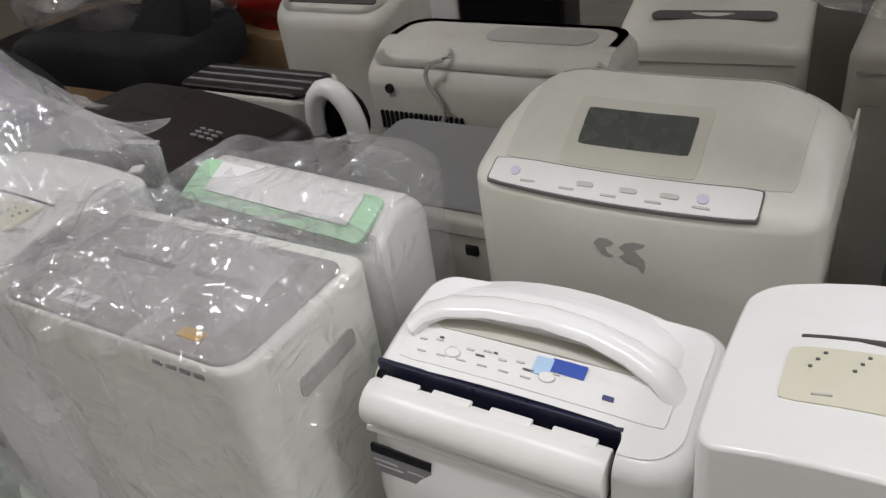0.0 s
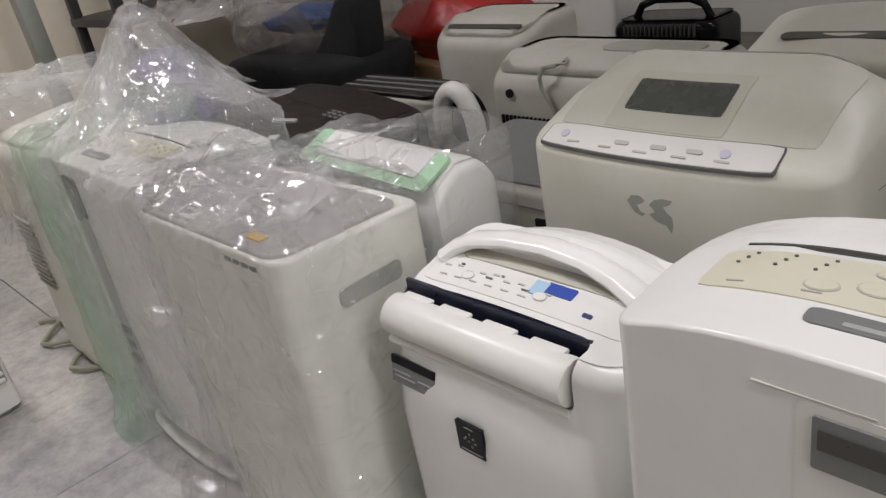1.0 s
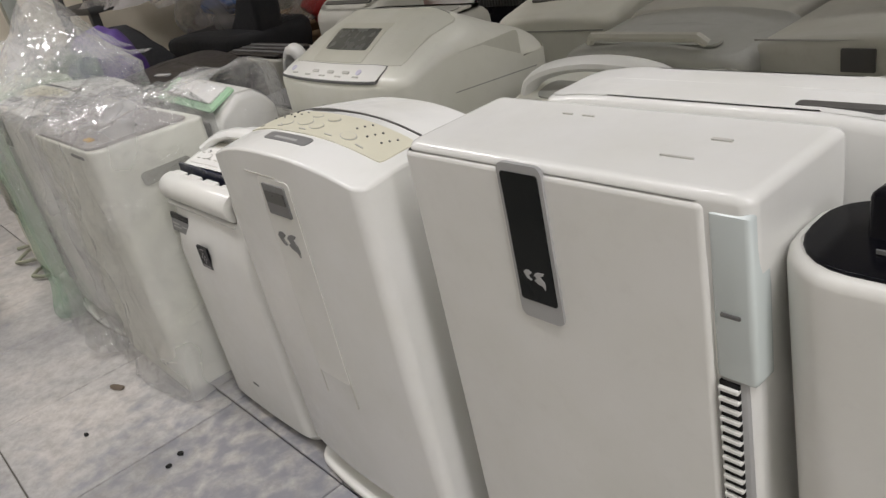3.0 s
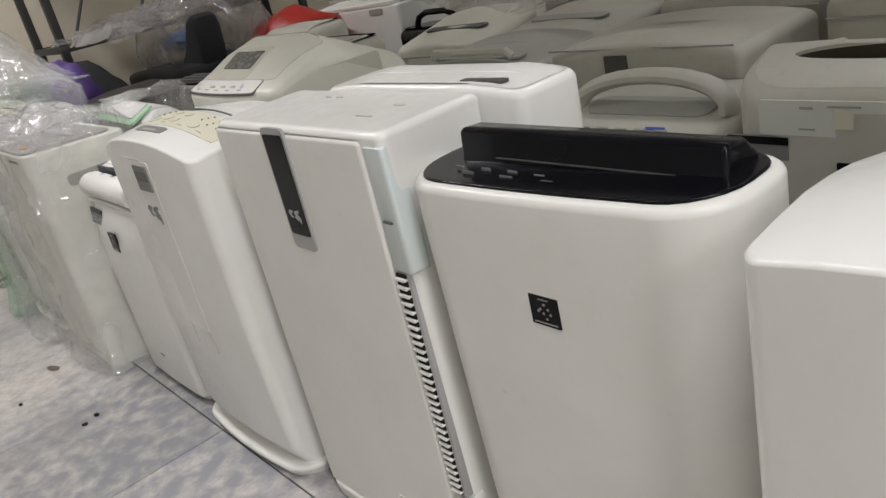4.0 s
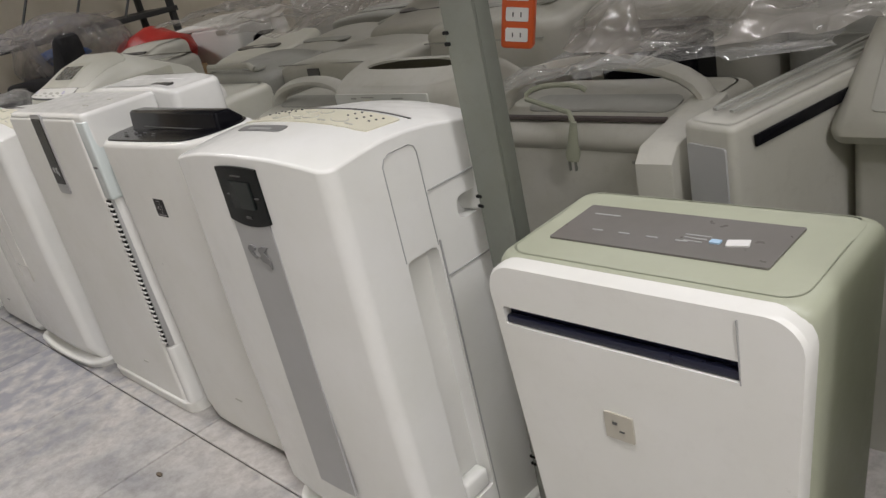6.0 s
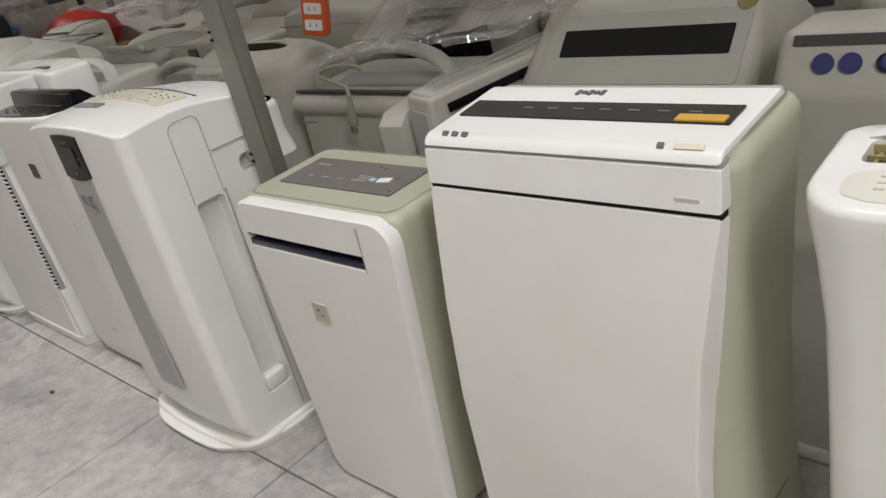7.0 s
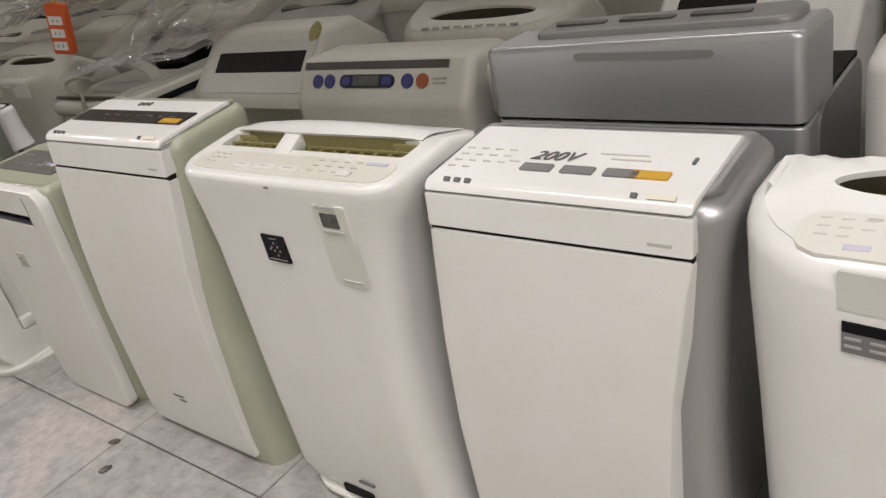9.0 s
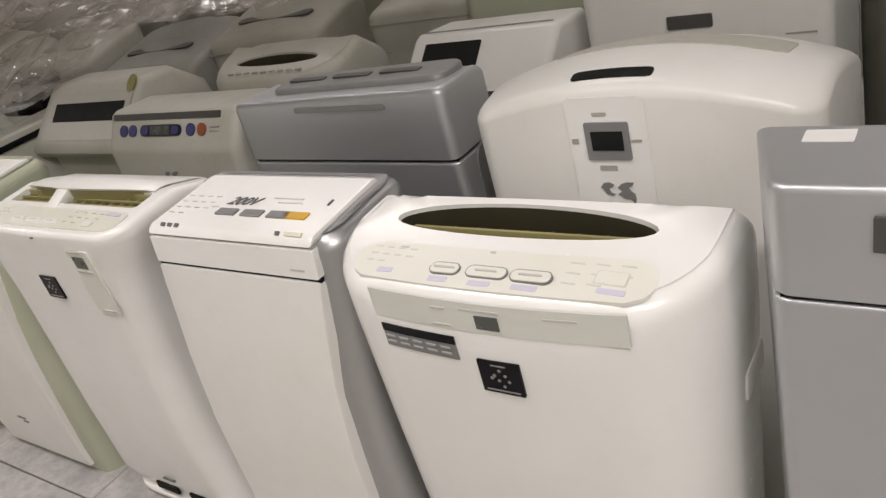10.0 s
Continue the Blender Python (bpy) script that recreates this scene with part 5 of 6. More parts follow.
def louvre_heater(m):
    e = thing("panel_heater", m, "white louvred appliance seen at the end of the row", "heater")
    part("body", hull([(0.012, -0.2, 0.2, 0, 0.16, 0.02, 0.02), (0.5, -0.2, 0.2, 0, 0.16, 0.02, 0.02)], flat(0.52), 0.01), WHITE2, e)
    pieces("foot", [moved(box(0.05, 0.14, 0.014, 0.004), pose(px, 0.08, 0)) for px in (-0.15, 0.15)], GREYW, e)
    sl = None
    for i in range(24):
        m2 = pose(0.13, -0.003, 0.08 + 0.0165 * i, 0, 0, 0) @ pose(0, 0, 0, 18)
        if sl is None:
            sl = part("louvre", box(0.11, 0.012, 0.007, 0.002, 1), WHITE, e, m=m2)
        else:
            o = new("louvre", sl.data)
            o.parent, o.matrix_basis = e, m2
    part("louvre_back", moved(box(0.115, 0.003, 0.41, 0), pose(0.13, -0.0005, 0.075)), GREYW, e, smooth=0)
    return e


louvre_heater(pose(-0.79, -0.41, 0, 0, 0, 96))
vent_purifier(-0.83, -0.05)
wrapped_display_purifier(-0.318, -0.055)
wrapped_flat_purifier(0.035, -0.06)
handle_purifier(0.466, 0.003).scale = (1, 1, 1.014)
key_panel_purifier(0.828, -0.006)
tall_panel_purifier(1.26, 0.018)
black_top_purifier(1.648, 0.024)
band_purifier(2.014, -0.028)
green_body_purifier(2.478, 0.027)
slope_purifier(2.852, 0.036, 0.162, GREEN, 0.014, "air purifier with white front, dark key strip and yellowed green sides", "", zs=1.018)
waisted_purifier(3.266, 0.036)
slope_purifier(3.602, 0.052, 0.144, SILVERM, 0.027, "air purifier with white front and lid, curved silver sides", "200V", strip=False, zs=0.965)
oval_slot_purifier(3.98, 0.034)
silver_purifier(4.412, 0.058).scale = (1, 1, 0.99)

# ---- second row and further back ----
PANELC = mat("dusty_cream_panel", (0.60, 0.595, 0.535), 0.42, vary=0.1, grime=0.15)
SURR = mat("screen_surround_plastic", (0.54, 0.535, 0.46), 0.4, vary=0.08, grime=0.1)


def wide_display_unit(x, y):
    e = thing("air_purifier", pose(x, y, 0), "large aged white air purifier with sloped panel and grey screen, dusty", "air purifier", BACK)
    top = lambda X, Y: 0.567 + 0.58 * min(max(Y, 0), 0.1) + 0.3 * min(max(Y - 0.1, 0), 0.07) - 0.48 * max(0, Y - 0.17) - 0.05 * (max(0, abs(X) - 0.1) / 0.1) ** 2 * min(1, max(Y, 0) / 0.16)
    part("body", hull([(0.0, -0.187, 0.187, 0.01, 0.35, 0.03, 0.04), (0.3, -0.197, 0.197, 0, 0.36, 0.03, 0.06), (0.53, -0.202, 0.202, 0, 0.36, 0.03, 0.06)], top, 0.014, 0.02), CREAM, e)
    S = dict(top=top, hw=0.202, depth=0.36, bow=0.02)
    patch("slope_panel", e, PANELC, -0.165, 0.165, 0.034, 0.17, label="dusty sloped panel", off=0.0012, r=0.01, ny=12, **S)
    patch("panel_line", e, GREYW, -0.14, 0.15, 0.168, 0.1705, off=0.002, r=0.0005, **S)
    patch("screen_surround", e, SURR, -0.092, 0.066, 0.036, 0.122, off=0.002, r=0.004, ny=10, **S)
    patch("screen", e, LCD, -0.077, 0.052, 0.06, 0.104, label="dark grey screen", off=0.003, r=0.003, ny=8, **S)
    patch("key_band", e, INK, -0.175, 0.138, 0.0, 0.034, off=0.001, r=0.004, **S)
    patch("key_band_face", e, WHITE2, -0.173, 0.136, 0.0015, 0.0325, off=0.0018, r=0.004, **S)
    for px in (-0.14, 0.08):
        part("key", disc(0.006, 0.0012, 14), LILAC, e, m=on_top(top, px, 0.018, 0.202, 0.36, 0.02, 0.002))
    for px in (-0.05, 0.0, 0.045):
        part("key", slab(0.02, 0.006, 0.003, 0.0012), INKL, e, m=on_top(top, px, 0.017, 0.202, 0.36, 0.02, 0.002))
    for k in range(5):
        marks(e, INKL, [(0, 0, 0.018, 0.0025)], on_top(top, -0.12 + 0.05 * k, 0.009, 0.202, 0.36, 0.02, 0.002))
    swirl(e, GREYW, 0.062, face(-0.003, -0.019, 0.507))
    part("side_seam", moved(box(0.0025, 0.2, 0.002, 0), pose(0.2005, 0.2, 0.51, -4, 0, 0)), GREYW, e, smooth=0)
    part("side_inset", moved(slab(0.15, 0.05, 0.01, 0.0008, 4), face(0.2010, 0.19, 0.555, 90, 90)), PANELC, e)
    return e


def arch_unit(x, y, hw, z, hand, material=DUSTSHADE, rz=0.0, span=0.86, hy=0.1, label="dusty white air purifier with arched carrying handle", roll=False):
    e = thing("air_purifier", pose(x, y, 0, 0, 0, rz), label, "air purifier", BACK)
    part("body", hull([(0.0, -hw, hw, 0.01, 0.24, 0.04, 0.04), (0.3, -hw, hw, 0, 0.25, 0.045, 0.04), (z - 0.06, -hw, hw, 0.005, 0.25, 0.045, 0.04)],
                      lambda X, Y: z - 0.03 + 0.25 * min(max(Y, 0), 0.12), 0.02, 0.006), material, e)
    n = 14
    pts = [(-hw * span * math.cos(math.pi * i / n), hy + 0.02 * math.sin(math.pi * i / n), z - 0.012 + hand * math.sin(math.pi * i / n) ** 0.75) for i in range(n + 1)]
    part("carry_handle", sweep(pts, 0.012, 10, 1.5), WHITE2 if material is not DUSTSHADE else DUSTSHADE, e)
    # Flat grey slab paints the shade of a hollow below the arch.
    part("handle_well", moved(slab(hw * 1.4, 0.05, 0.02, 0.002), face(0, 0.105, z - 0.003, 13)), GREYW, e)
    if roll:
        rp = [(0.03 - 0.038 * math.sin(radians(a)), z - 0.024 - 0.026 * math.cos(radians(a))) for a in range(0, 181, 15)]
        part("front_roll", prism(rp, -hw * 0.93, hw * 0.9, 0.012, 4), DUSTSHADE, e, "rounded roll across the front")
        part("roll_slit", moved(box(hw * 1.72, 0.01, 0.006, 0.001), pose(0, 0.012, z + 0.001)), SCRAPD, e)
        part("lower_slit", moved(box(hw * 1.7, 0.006, 0.006, 0.001), pose(0, 0.004, z - 0.058)), GREYW, e)
    else:
        part("outlet_slot", moved(box(hw * 1.5, 0.006, 0.012, 0.002), pose(0, 0.004, z - 0.065)), DGREY, e)
    marks(e, GREYW, [(-hw * 0.5 + hw * 0.22 * i, 0, 0.02, 0.003) for i in range(5)], face(0, 0.045, z - 0.017, 13), 0.0012)
    marks(e, BLUE, [(hw * 0.3, 0.004, 0.03, 0.006)], face(0, 0.045, z - 0.017, 13), 0.0014)
    return e


def plain_unit(x, y, hw, d, z, material, label, rz=0.0, slope=0.06, bow=0.006, r=0.03, tilt=0.0, group=BACK):
    e = thing("air_purifier", pose(x, y, 0, 0, 0, rz), label, "air purifier", group)
    part("body", hull([(0.0, -hw * 0.96, hw * 0.96, 0.01, d, r, r), (z * 0.5, -hw, hw, 0, d, r, r), (z - 0.05, -hw, hw, 0.0, d, r, r)], lambda X, Y: z + slope * (Y - d * 0.3) - 0.08 * (X / hw) ** 2 * 0.2, 0.016, bow), material, e)
    part("case_seam", moved(box(2 * (hw - r), 0.003, 0.0025, 0), pose(0, -bow * 0.3, z * 0.8)), GREYW, e, smooth=0)
    return e


# beside the wrapped units
g = thing("air_purifier", pose(0.04, 0.2, 0, 0, 0, -4), "white and mint green air purifier wrapped in clear film", "air purifier", BACK)
part("body", hull([(0.0, -0.175, 0.175, 0, 0.15, 0.02, 0.04), (0.47, -0.178, 0.178, 0, 0.15, 0.02, 0.05)], lambda X, Y: 0.51 + 0.055 * math.sin(min(1, Y / 0.14) * 2.9), 0.02), WHITE2, g)
part("green_lid", moved(slab(0.33, 0.07, 0.01, 0.003, 4), face(-0.005, 0.036, 0.553, 26)), MINT, g, "mint green lid edge")
part("lid_paper", moved(slab(0.26, 0.05, 0.004, 0.003, 4), face(0.0, 0.042, 0.5595, 25)), PAPER, g)
part("front_slot", moved(box(0.3, 0.006, 0.04, 0.002), pose(-0.01, 0.0, 0.475)), GREY, g)
part("film_bag", film_bag(-0.178, 0.178, -0.005, 0.15, 0.2, lambda X, Y: 0.575 + 0.02 * math.sin(X * 14), 0.008, 0.012, 10, 9.0), FILM, g, "clear film with knotted top")
g.scale = (1, 1, 0.965)

b = thing("printer", pose(-0.36, 0.215, 0, 0, 0, -8), "black and brown machine with white sticker on sloped lid", "printer")
part("body", hull([(0.0, -0.25, 0.25, 0, 0.3, 0.03, 0.04), (0.45, -0.25, 0.25, 0, 0.3, 0.03, 0.04)], lambda X, Y: 0.525 + 0.12 * min(Y, 0.16) - 0.25 * X * X, 0.03), PURPBLK, b)
decal("white_sticker", b, PAPER, 0.02, 0.018, face(0.11, 0.045, 0.531, 8, 0, 30), 0.001, 0.002)
decal("pale_strip", b, LGREY, 0.06, 0.012, face(0.05, 0.1, 0.5385, 6, 20), 0.003, 0.002)
marks(b, GREY, [(0.02 * (i % 3), 0.01 * (i // 3), 0.013, 0.004) for i in range(9)], face(0.12, 0.15, 0.5435, 5), 0.001)

q = thing("air_conditioner", pose(0.13, 0.37, 0), "grey dusty machine with dark flat lid and white case", "air conditioner")
part("body", hull([(0.0, -0.16, 0.17, 0, 0.26, 0.02, 0.03), (0.42, -0.16, 0.17, 0, 0.26, 0.02, 0.03)], flat(0.455, 0, 0.02), 0.01), DUSTSHADE, q)
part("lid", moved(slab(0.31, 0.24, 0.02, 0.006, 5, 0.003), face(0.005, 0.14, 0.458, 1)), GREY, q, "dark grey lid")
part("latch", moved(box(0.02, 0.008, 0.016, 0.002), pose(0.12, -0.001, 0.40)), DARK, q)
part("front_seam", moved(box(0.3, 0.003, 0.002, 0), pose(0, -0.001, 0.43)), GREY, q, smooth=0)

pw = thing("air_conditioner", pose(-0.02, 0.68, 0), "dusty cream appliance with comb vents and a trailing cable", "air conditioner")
part("body", hull([(0.0, -0.11, 0.36, 0, 0.2, 0.03, 0.04), (0.42, -0.11, 0.36, 0, 0.2, 0.03, 0.05)], lambda X, Y: 0.525 + 0.5 * min(Y, 0.07), 0.03), DUSTSHADE, pw)
pieces("comb_vent", [moved(box(0.005, 0.006, 0.035, 0.001), pose(-0.075 + 0.0105 * i, -0.002, 0.415)) for i in range(17)], DARK, pw, 0)
part("screw_hole", moved(disc(0.009, 0.003, 12), face(-0.05, -0.001, 0.494)), DARK, pw)
part("cable", sweep([(0.05 + 0.015 * math.sin(i), -0.008 + 0.02 * max(0, i - 6), 0.43 + 0.02 * min(i, 6)) for i in range(12)], 0.0045, 6), GREYW, pw)
part("top_panel", moved(slab(0.2, 0.07, 0.03, 0.003, 6), face(0.2, 0.12, 0.5595, 0)), GREYW, pw)

tub = thing("dehumidifier", pose(-0.34, 0.58, 0), "white machine with dark lid and looped hose", "dehumidifier")
part("body", hull([(0.0, -0.18, 0.14, 0, 0.14, 0.03, 0.03), (0.46, -0.18, 0.14, 0, 0.14, 0.03, 0.03)], flat(0.499), 0.012), DUSTSHADE, tub)
part("lid", moved(slab(0.31, 0.11, 0.02, 0.008, 5, 0.003), face(-0.02, 0.06, 0.5, 0)), PURPBLK, tub, "dark ribbed lid")
pieces("lid_rib", [moved(box(0.29, 0.006, 0.004, 0.001), pose(-0.02, 0.03 + 0.03 * i, 0.507)) for i in range(3)], GREY, tub)
part("hose_loop", sweep([(0.185 + 0.05 * math.cos(a / 10 * math.pi), 0.03, 0.425 + 0.09 * math.sin(a / 10 * math.pi)) for a in range(11)][::-1], 0.02, 10), WHITE2, tub)
part("loop_back", moved(disc(0.06, 0.004, 20), face(0.19, 0.05, 0.455)), BLACK, tub)

wide_display_unit(0.495, 0.312)

# open vented unit and boxes right of the large one
v = arch_unit(0.955, 0.37, 0.17, 0.515, 0.05, CREAM, label="cream air purifier with dark vent openings and grey domed lid")
pieces("vent_opening", [moved(box(0.038, 0.006, 0.03, 0.001), pose(-0.1 + 0.045 * i, -0.001, 0.468)) for i in range(5)], DARK, v)
u = plain_unit(0.93, 0.6, 0.17, 0.22, 0.545, GREYW, "dusty grey air purifier with handle bar on its lid")
part("handle_bar", sweep([(-0.11, 0.02, 0.545), (-0.1, 0.015, 0.556), (0.1, 0.015, 0.556), (0.11, 0.02, 0.545)], 0.008, 8), DUSTSHADE, u)
part("lid_groove", moved(slab(0.24, 0.03, 0.01, 0.002), face(0, 0.04, 0.541, 4)), GREYW, u)
arch_unit(1.395, 0.42, 0.15, 0.492, 0.05, DUSTSHADE)
w4 = plain_unit(1.272, 0.662, 0.19, 0.25, 0.548, DUSTSHADE, "dusty white air purifier with two small dark windows", slope=0.02, r=0.012)
decal("window", w4, DGREY, 0.045, 0.032, face(-0.03, -0.0075, 0.515), 0.002, 0.002, "small dark window")
decal("window", w4, DGREY, 0.05, 0.008, face(-0.02, -0.0075, 0.47), 0.002, 0.002)
part("lid_line", moved(box(0.36, 0.003, 0.003, 0), pose(0, 0.0, 0.538)), GREYW, w4, smooth=0)

o5 = thing("air_purifier", pose(1.745, 0.425, 0), "dusty rounded air purifier with dark oval top outlet", "air purifier", BACK)
b5, t5 = oval_slot_body(o5, 0.185, 0.535, 0.006, 0.24, DUSTSHADE, 0.255, 0.09, 0.26)
s5 = decal("front_strip", o5, PANELW, 0.25, 0.04, face(0.0, -0.0045, 0.515), 0.003, 0.0012)
part("window", slab(0.02, 0.02, 0.001, 0.002), BEIGE, s5, m=pose(-0.03, 0, 0.001))
marks(s5, GREYW, [(-0.07, 0.012, 0.015, 0.003), (-0.07, -0.012, 0.018, 0.002), (-0.03, 0.014, 0.035, 0.002), (0.05, 0.012, 0.03, 0.003)], pose(0, 0, 0.001), 0.001)
l5 = decal("energy_label", o5, GREY, 0.075, 0.028, face(-0.13, -0.003, 0.478), 0.001, 0.0018)
part("label_heading", slab(0.075, 0.009, 0.0004, 0.0026, 1), BLACK, l5, m=pose(0, 0.009, 0))
badge(o5, 0.036, 0.03, face(-0.02, -0.006, 0.452))

# arch handle unit with hanging plug
au = arch_unit(2.135, 0.425, 0.19, 0.487, 0.072, DUSTSHADE, 0, 0.97, 0.09, "cream air purifier with tall arched handle under loose film", roll=True)
plug = thing("power_cord", pose(2.178, 0.392, -0.024), "grey power cord with plug hanging over a unit", "power cord")
part("cord", sweep([(-0.05 + 0.045 * math.cos(i * 0.5), 0.05 - 0.004 * i, 0.555 + 0.012 * math.sin(i * 0.5)) for i in range(8)] + [(-0.01, 0.01, 0.535), (0.003, 0.0, 0.52)], 0.004, 8), GCABLE, plug)
part("plug_body", sweep([(0.003, 0.0, 0.525), (0.0, 0, 0.51), (-0.004, 0, 0.49), (-0.006, 0, 0.478), (-0.008, 0, 0.468)], [0.005, 0.007, 0.009, 0.012, 0.010], 10, 0.7), GCABLE, plug)
pieces("prong", [moved(box(0.0015, 0.005, 0.016, 0), pose(-0.009 + dx, 0, 0.452)) for dx in (-0.005, 0.005)], STEEL, plug, 0)

s6 = thing("air_purifier", pose(2.44, 0.325, 0, 0, 0, 72), "white air purifier turned sideways with long dark slot", "air purifier", BACK)
part("body", hull([(0.0, 0.0, 0.34, 0.0, 0.075, 0.01, 0.012), (0.47, 0.0, 0.34, -0.003, 0.075, 0.01, 0.012)], flat(0.52, 0.06), 0.008), DUSTSHADE, s6)
part("dark_slot", moved(box(0.2, 0.004, 0.014, 0.001), pose(0.13, -0.007, 0.497, 0, -4)), BLACK, s6)
part("end_panel", moved(slab(0.058, 0.3, 0.004, 0.003), face(0.0, 0.036, 0.345, 90, -90)), LGREY, s6, "grey end panel")
pieces("lid_groove", [moved(box(0.28, 0.006, 0.003, 0), pose(0.17, yy, 0.5345, 0, -3.4)) for yy in (0.025, 0.05)], GREYW, s6, 0)
wing = thing("side_cover", pose(2.337, 0.33, 0, 0, 0, 6), "loose white appliance cover with slanted top edge", "cover")
part("cover", prism([(0.0, 0.0), (0.0, 0.47), (0.02, 0.487), (0.2, 0.5), (0.2, 0.0)], -0.026, 0.024, 0.004), DUSTSHADE, wing)

s7 = thing("air_purifier", pose(2.68, 0.455, 0), "grey-white unit with sloped top and black window strip", "air purifier", BACK)
part("body", prism([(0.035, 0.0), (0.035, 0.45), (0.28, 0.45), (0.28, 0.0)], -0.17, 0.165, 0.012, 3), DUSTSHADE, s7)
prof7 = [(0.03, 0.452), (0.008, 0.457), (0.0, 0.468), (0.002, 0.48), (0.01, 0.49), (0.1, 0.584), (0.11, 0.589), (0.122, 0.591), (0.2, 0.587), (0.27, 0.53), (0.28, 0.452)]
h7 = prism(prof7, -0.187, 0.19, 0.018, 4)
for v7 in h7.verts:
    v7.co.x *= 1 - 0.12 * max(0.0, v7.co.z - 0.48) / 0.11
part("hood", h7, DUSTSHADE, s7, "sloped hood with a rounded lower lip")
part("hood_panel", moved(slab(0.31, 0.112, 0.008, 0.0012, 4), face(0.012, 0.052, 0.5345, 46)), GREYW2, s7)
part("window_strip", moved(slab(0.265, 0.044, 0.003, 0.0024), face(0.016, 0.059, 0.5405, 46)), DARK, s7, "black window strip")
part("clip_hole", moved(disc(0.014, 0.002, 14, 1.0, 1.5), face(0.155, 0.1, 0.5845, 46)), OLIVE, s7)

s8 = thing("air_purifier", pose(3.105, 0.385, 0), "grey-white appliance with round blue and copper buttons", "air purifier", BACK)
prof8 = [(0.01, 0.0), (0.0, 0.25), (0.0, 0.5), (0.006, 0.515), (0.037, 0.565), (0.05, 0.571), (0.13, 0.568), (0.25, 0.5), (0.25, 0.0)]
part("body", prism(prof8, -0.187, 0.187, 0.02, 3), DUSTSHADE, s8)
m8 = face(0, 0.0225, 0.542, 58)
part("vent_strip", moved(slab(0.31, 0.012, 0.001, 0.002), m8 @ pose(-0.01, 0.022, 0)), DGREY, s8)
part("display", moved(slab(0.118, 0.021, 0.0105, 0.003, 8), m8 @ pose(-0.018, -0.004, 0)), NAVY, s8)
part("display_glass", moved(slab(0.056, 0.016, 0.001, 0.004), m8 @ pose(-0.018, -0.004, 0)), LCD, s8)
pieces("display_key", [moved(slab(0.02, 0.014, 0.005, 0.004), m8 @ pose(px, -0.004, 0)) for px in (-0.062, 0.026)], VIOLET, s8)
for px, mt in ((-0.13, VIOLET), (-0.102, VIOLET), (0.068, VIOLET), (0.098, COPPER)):
    part("button", moved(disc(0.0115, 0.003, 20), m8 @ pose(px, -0.004, 0)), mt, s8)
marks(s8, GREYW, [(0.13, 0.0, 0.026, 0.002), (0.13, -0.007, 0.024, 0.002)], m8, 0.0016)
part("side_dial", moved(slab(0.055, 0.1, 0.026, 0.006, 8, 0.003), face(0.187, 0.09, 0.505, 90, 90)), DUSTSHADE, s8)
part("dial_hole", moved(disc(0.012, 0.002, 14, 0.5, 1.0), face(0.193, 0.075, 0.505, 90, 90)), DARK, s8)
swirl(s8, GREY, 0.04, face(-0.01, -0.0005, 0.455))

s85 = thing("air_purifier", pose(3.1, 0.66, 0), "cream air purifier with long oval outlet, dusty", "air purifier", BACK)
oval_slot_body(s85, 0.19, 0.535, 0.004, 0.22, DUSTSHADE, 0.24, 0.06, 0.3)
marks(s85, GREYW, [(-0.1 + 0.025 * i, 0, 0.016, 0.004) for i in range(9)], face(0, 0.016, 0.5465, 17), 0.0015)

s9 = thing("air_purifier", pose(3.56, 0.358, 0), "large silver air purifier with hinged lid and dark seam", "air purifier", BACK)
part("body", hull([(0.0, -0.2, 0.2, 0.01, 0.25, 0.012, 0.03), (0.49, -0.2, 0.2, 0.0, 0.26, 0.014, 0.03)], flat(0.5), 0.004), SILVER, s9)
part("seam", moved(box(0.39, 0.24, 0.007, 0), pose(0, 0.126, 0.499)), DARK, s9, smooth=0)
part("lid", hull([(0.505, -0.2, 0.2, -0.002, 0.115, 0.014, 0.012), (0.55, -0.2, 0.2, -0.002, 0.115, 0.014, 0.012)], lambda X, Y: 0.601 + 0.022 * X - 0.05 * Y - 0.55 * max(0, Y - 0.1), 0.009), SILVER, s9)
part("lid_grip", moved(slab(0.17, 0.008, 0.004, 0.002), face(0.02, -0.0025, 0.585)), SILVERD, s9)
part("top_tray", moved(hull([(0.592, -0.145, 0.18, 0.035, 0.105, 0.02, 0.02), (0.594, -0.145, 0.18, 0.035, 0.105, 0.02, 0.02)], lambda X, Y: 0.607 + 0.022 * X, 0.005), pose(0, 0, 0)), SILVERD, s9)
pieces("tray_key", [moved(slab(0.07, 0.014, 0.003, 0.002), face(px, 0.07, 0.6075 + 0.022 * px, 0)) for px in (-0.09, 0.0, 0.09)], DGREY, s9)
part("side_cover", moved(slab(0.2, 0.45, 0.03, 0.003, 5), face(0.1995, 0.14, 0.28, 90, 90)), SILVERD, s9)

e9 = thing("air_purifier", pose(4.015, 0.318, 0), "white air purifier with arched lid and square display, in second row", "air purifier", BACK)
dome9 = domed_top(0.576, 0.04, 0.197, 0.02, 0.15, 2.0)
t9 = lambda X, Y: dome9(X, Y) - 0.25 * max(0, Y - 0.08)
part("body", hull([(0.0, -0.187, 0.187, 0.01, 0.25, 0.03, 0.03), (0.3, -0.194, 0.194, 0, 0.26, 0.03, 0.03), (0.52, -0.197, 0.197, 0, 0.26, 0.03, 0.03)], t9, 0.012, 0.018), WHITE2, e9)
part("display_pocket", moved(slab(0.09, 0.16, 0.008, 0.001, 4), face(-0.012, -0.0178, 0.527)), WHITE, e9)
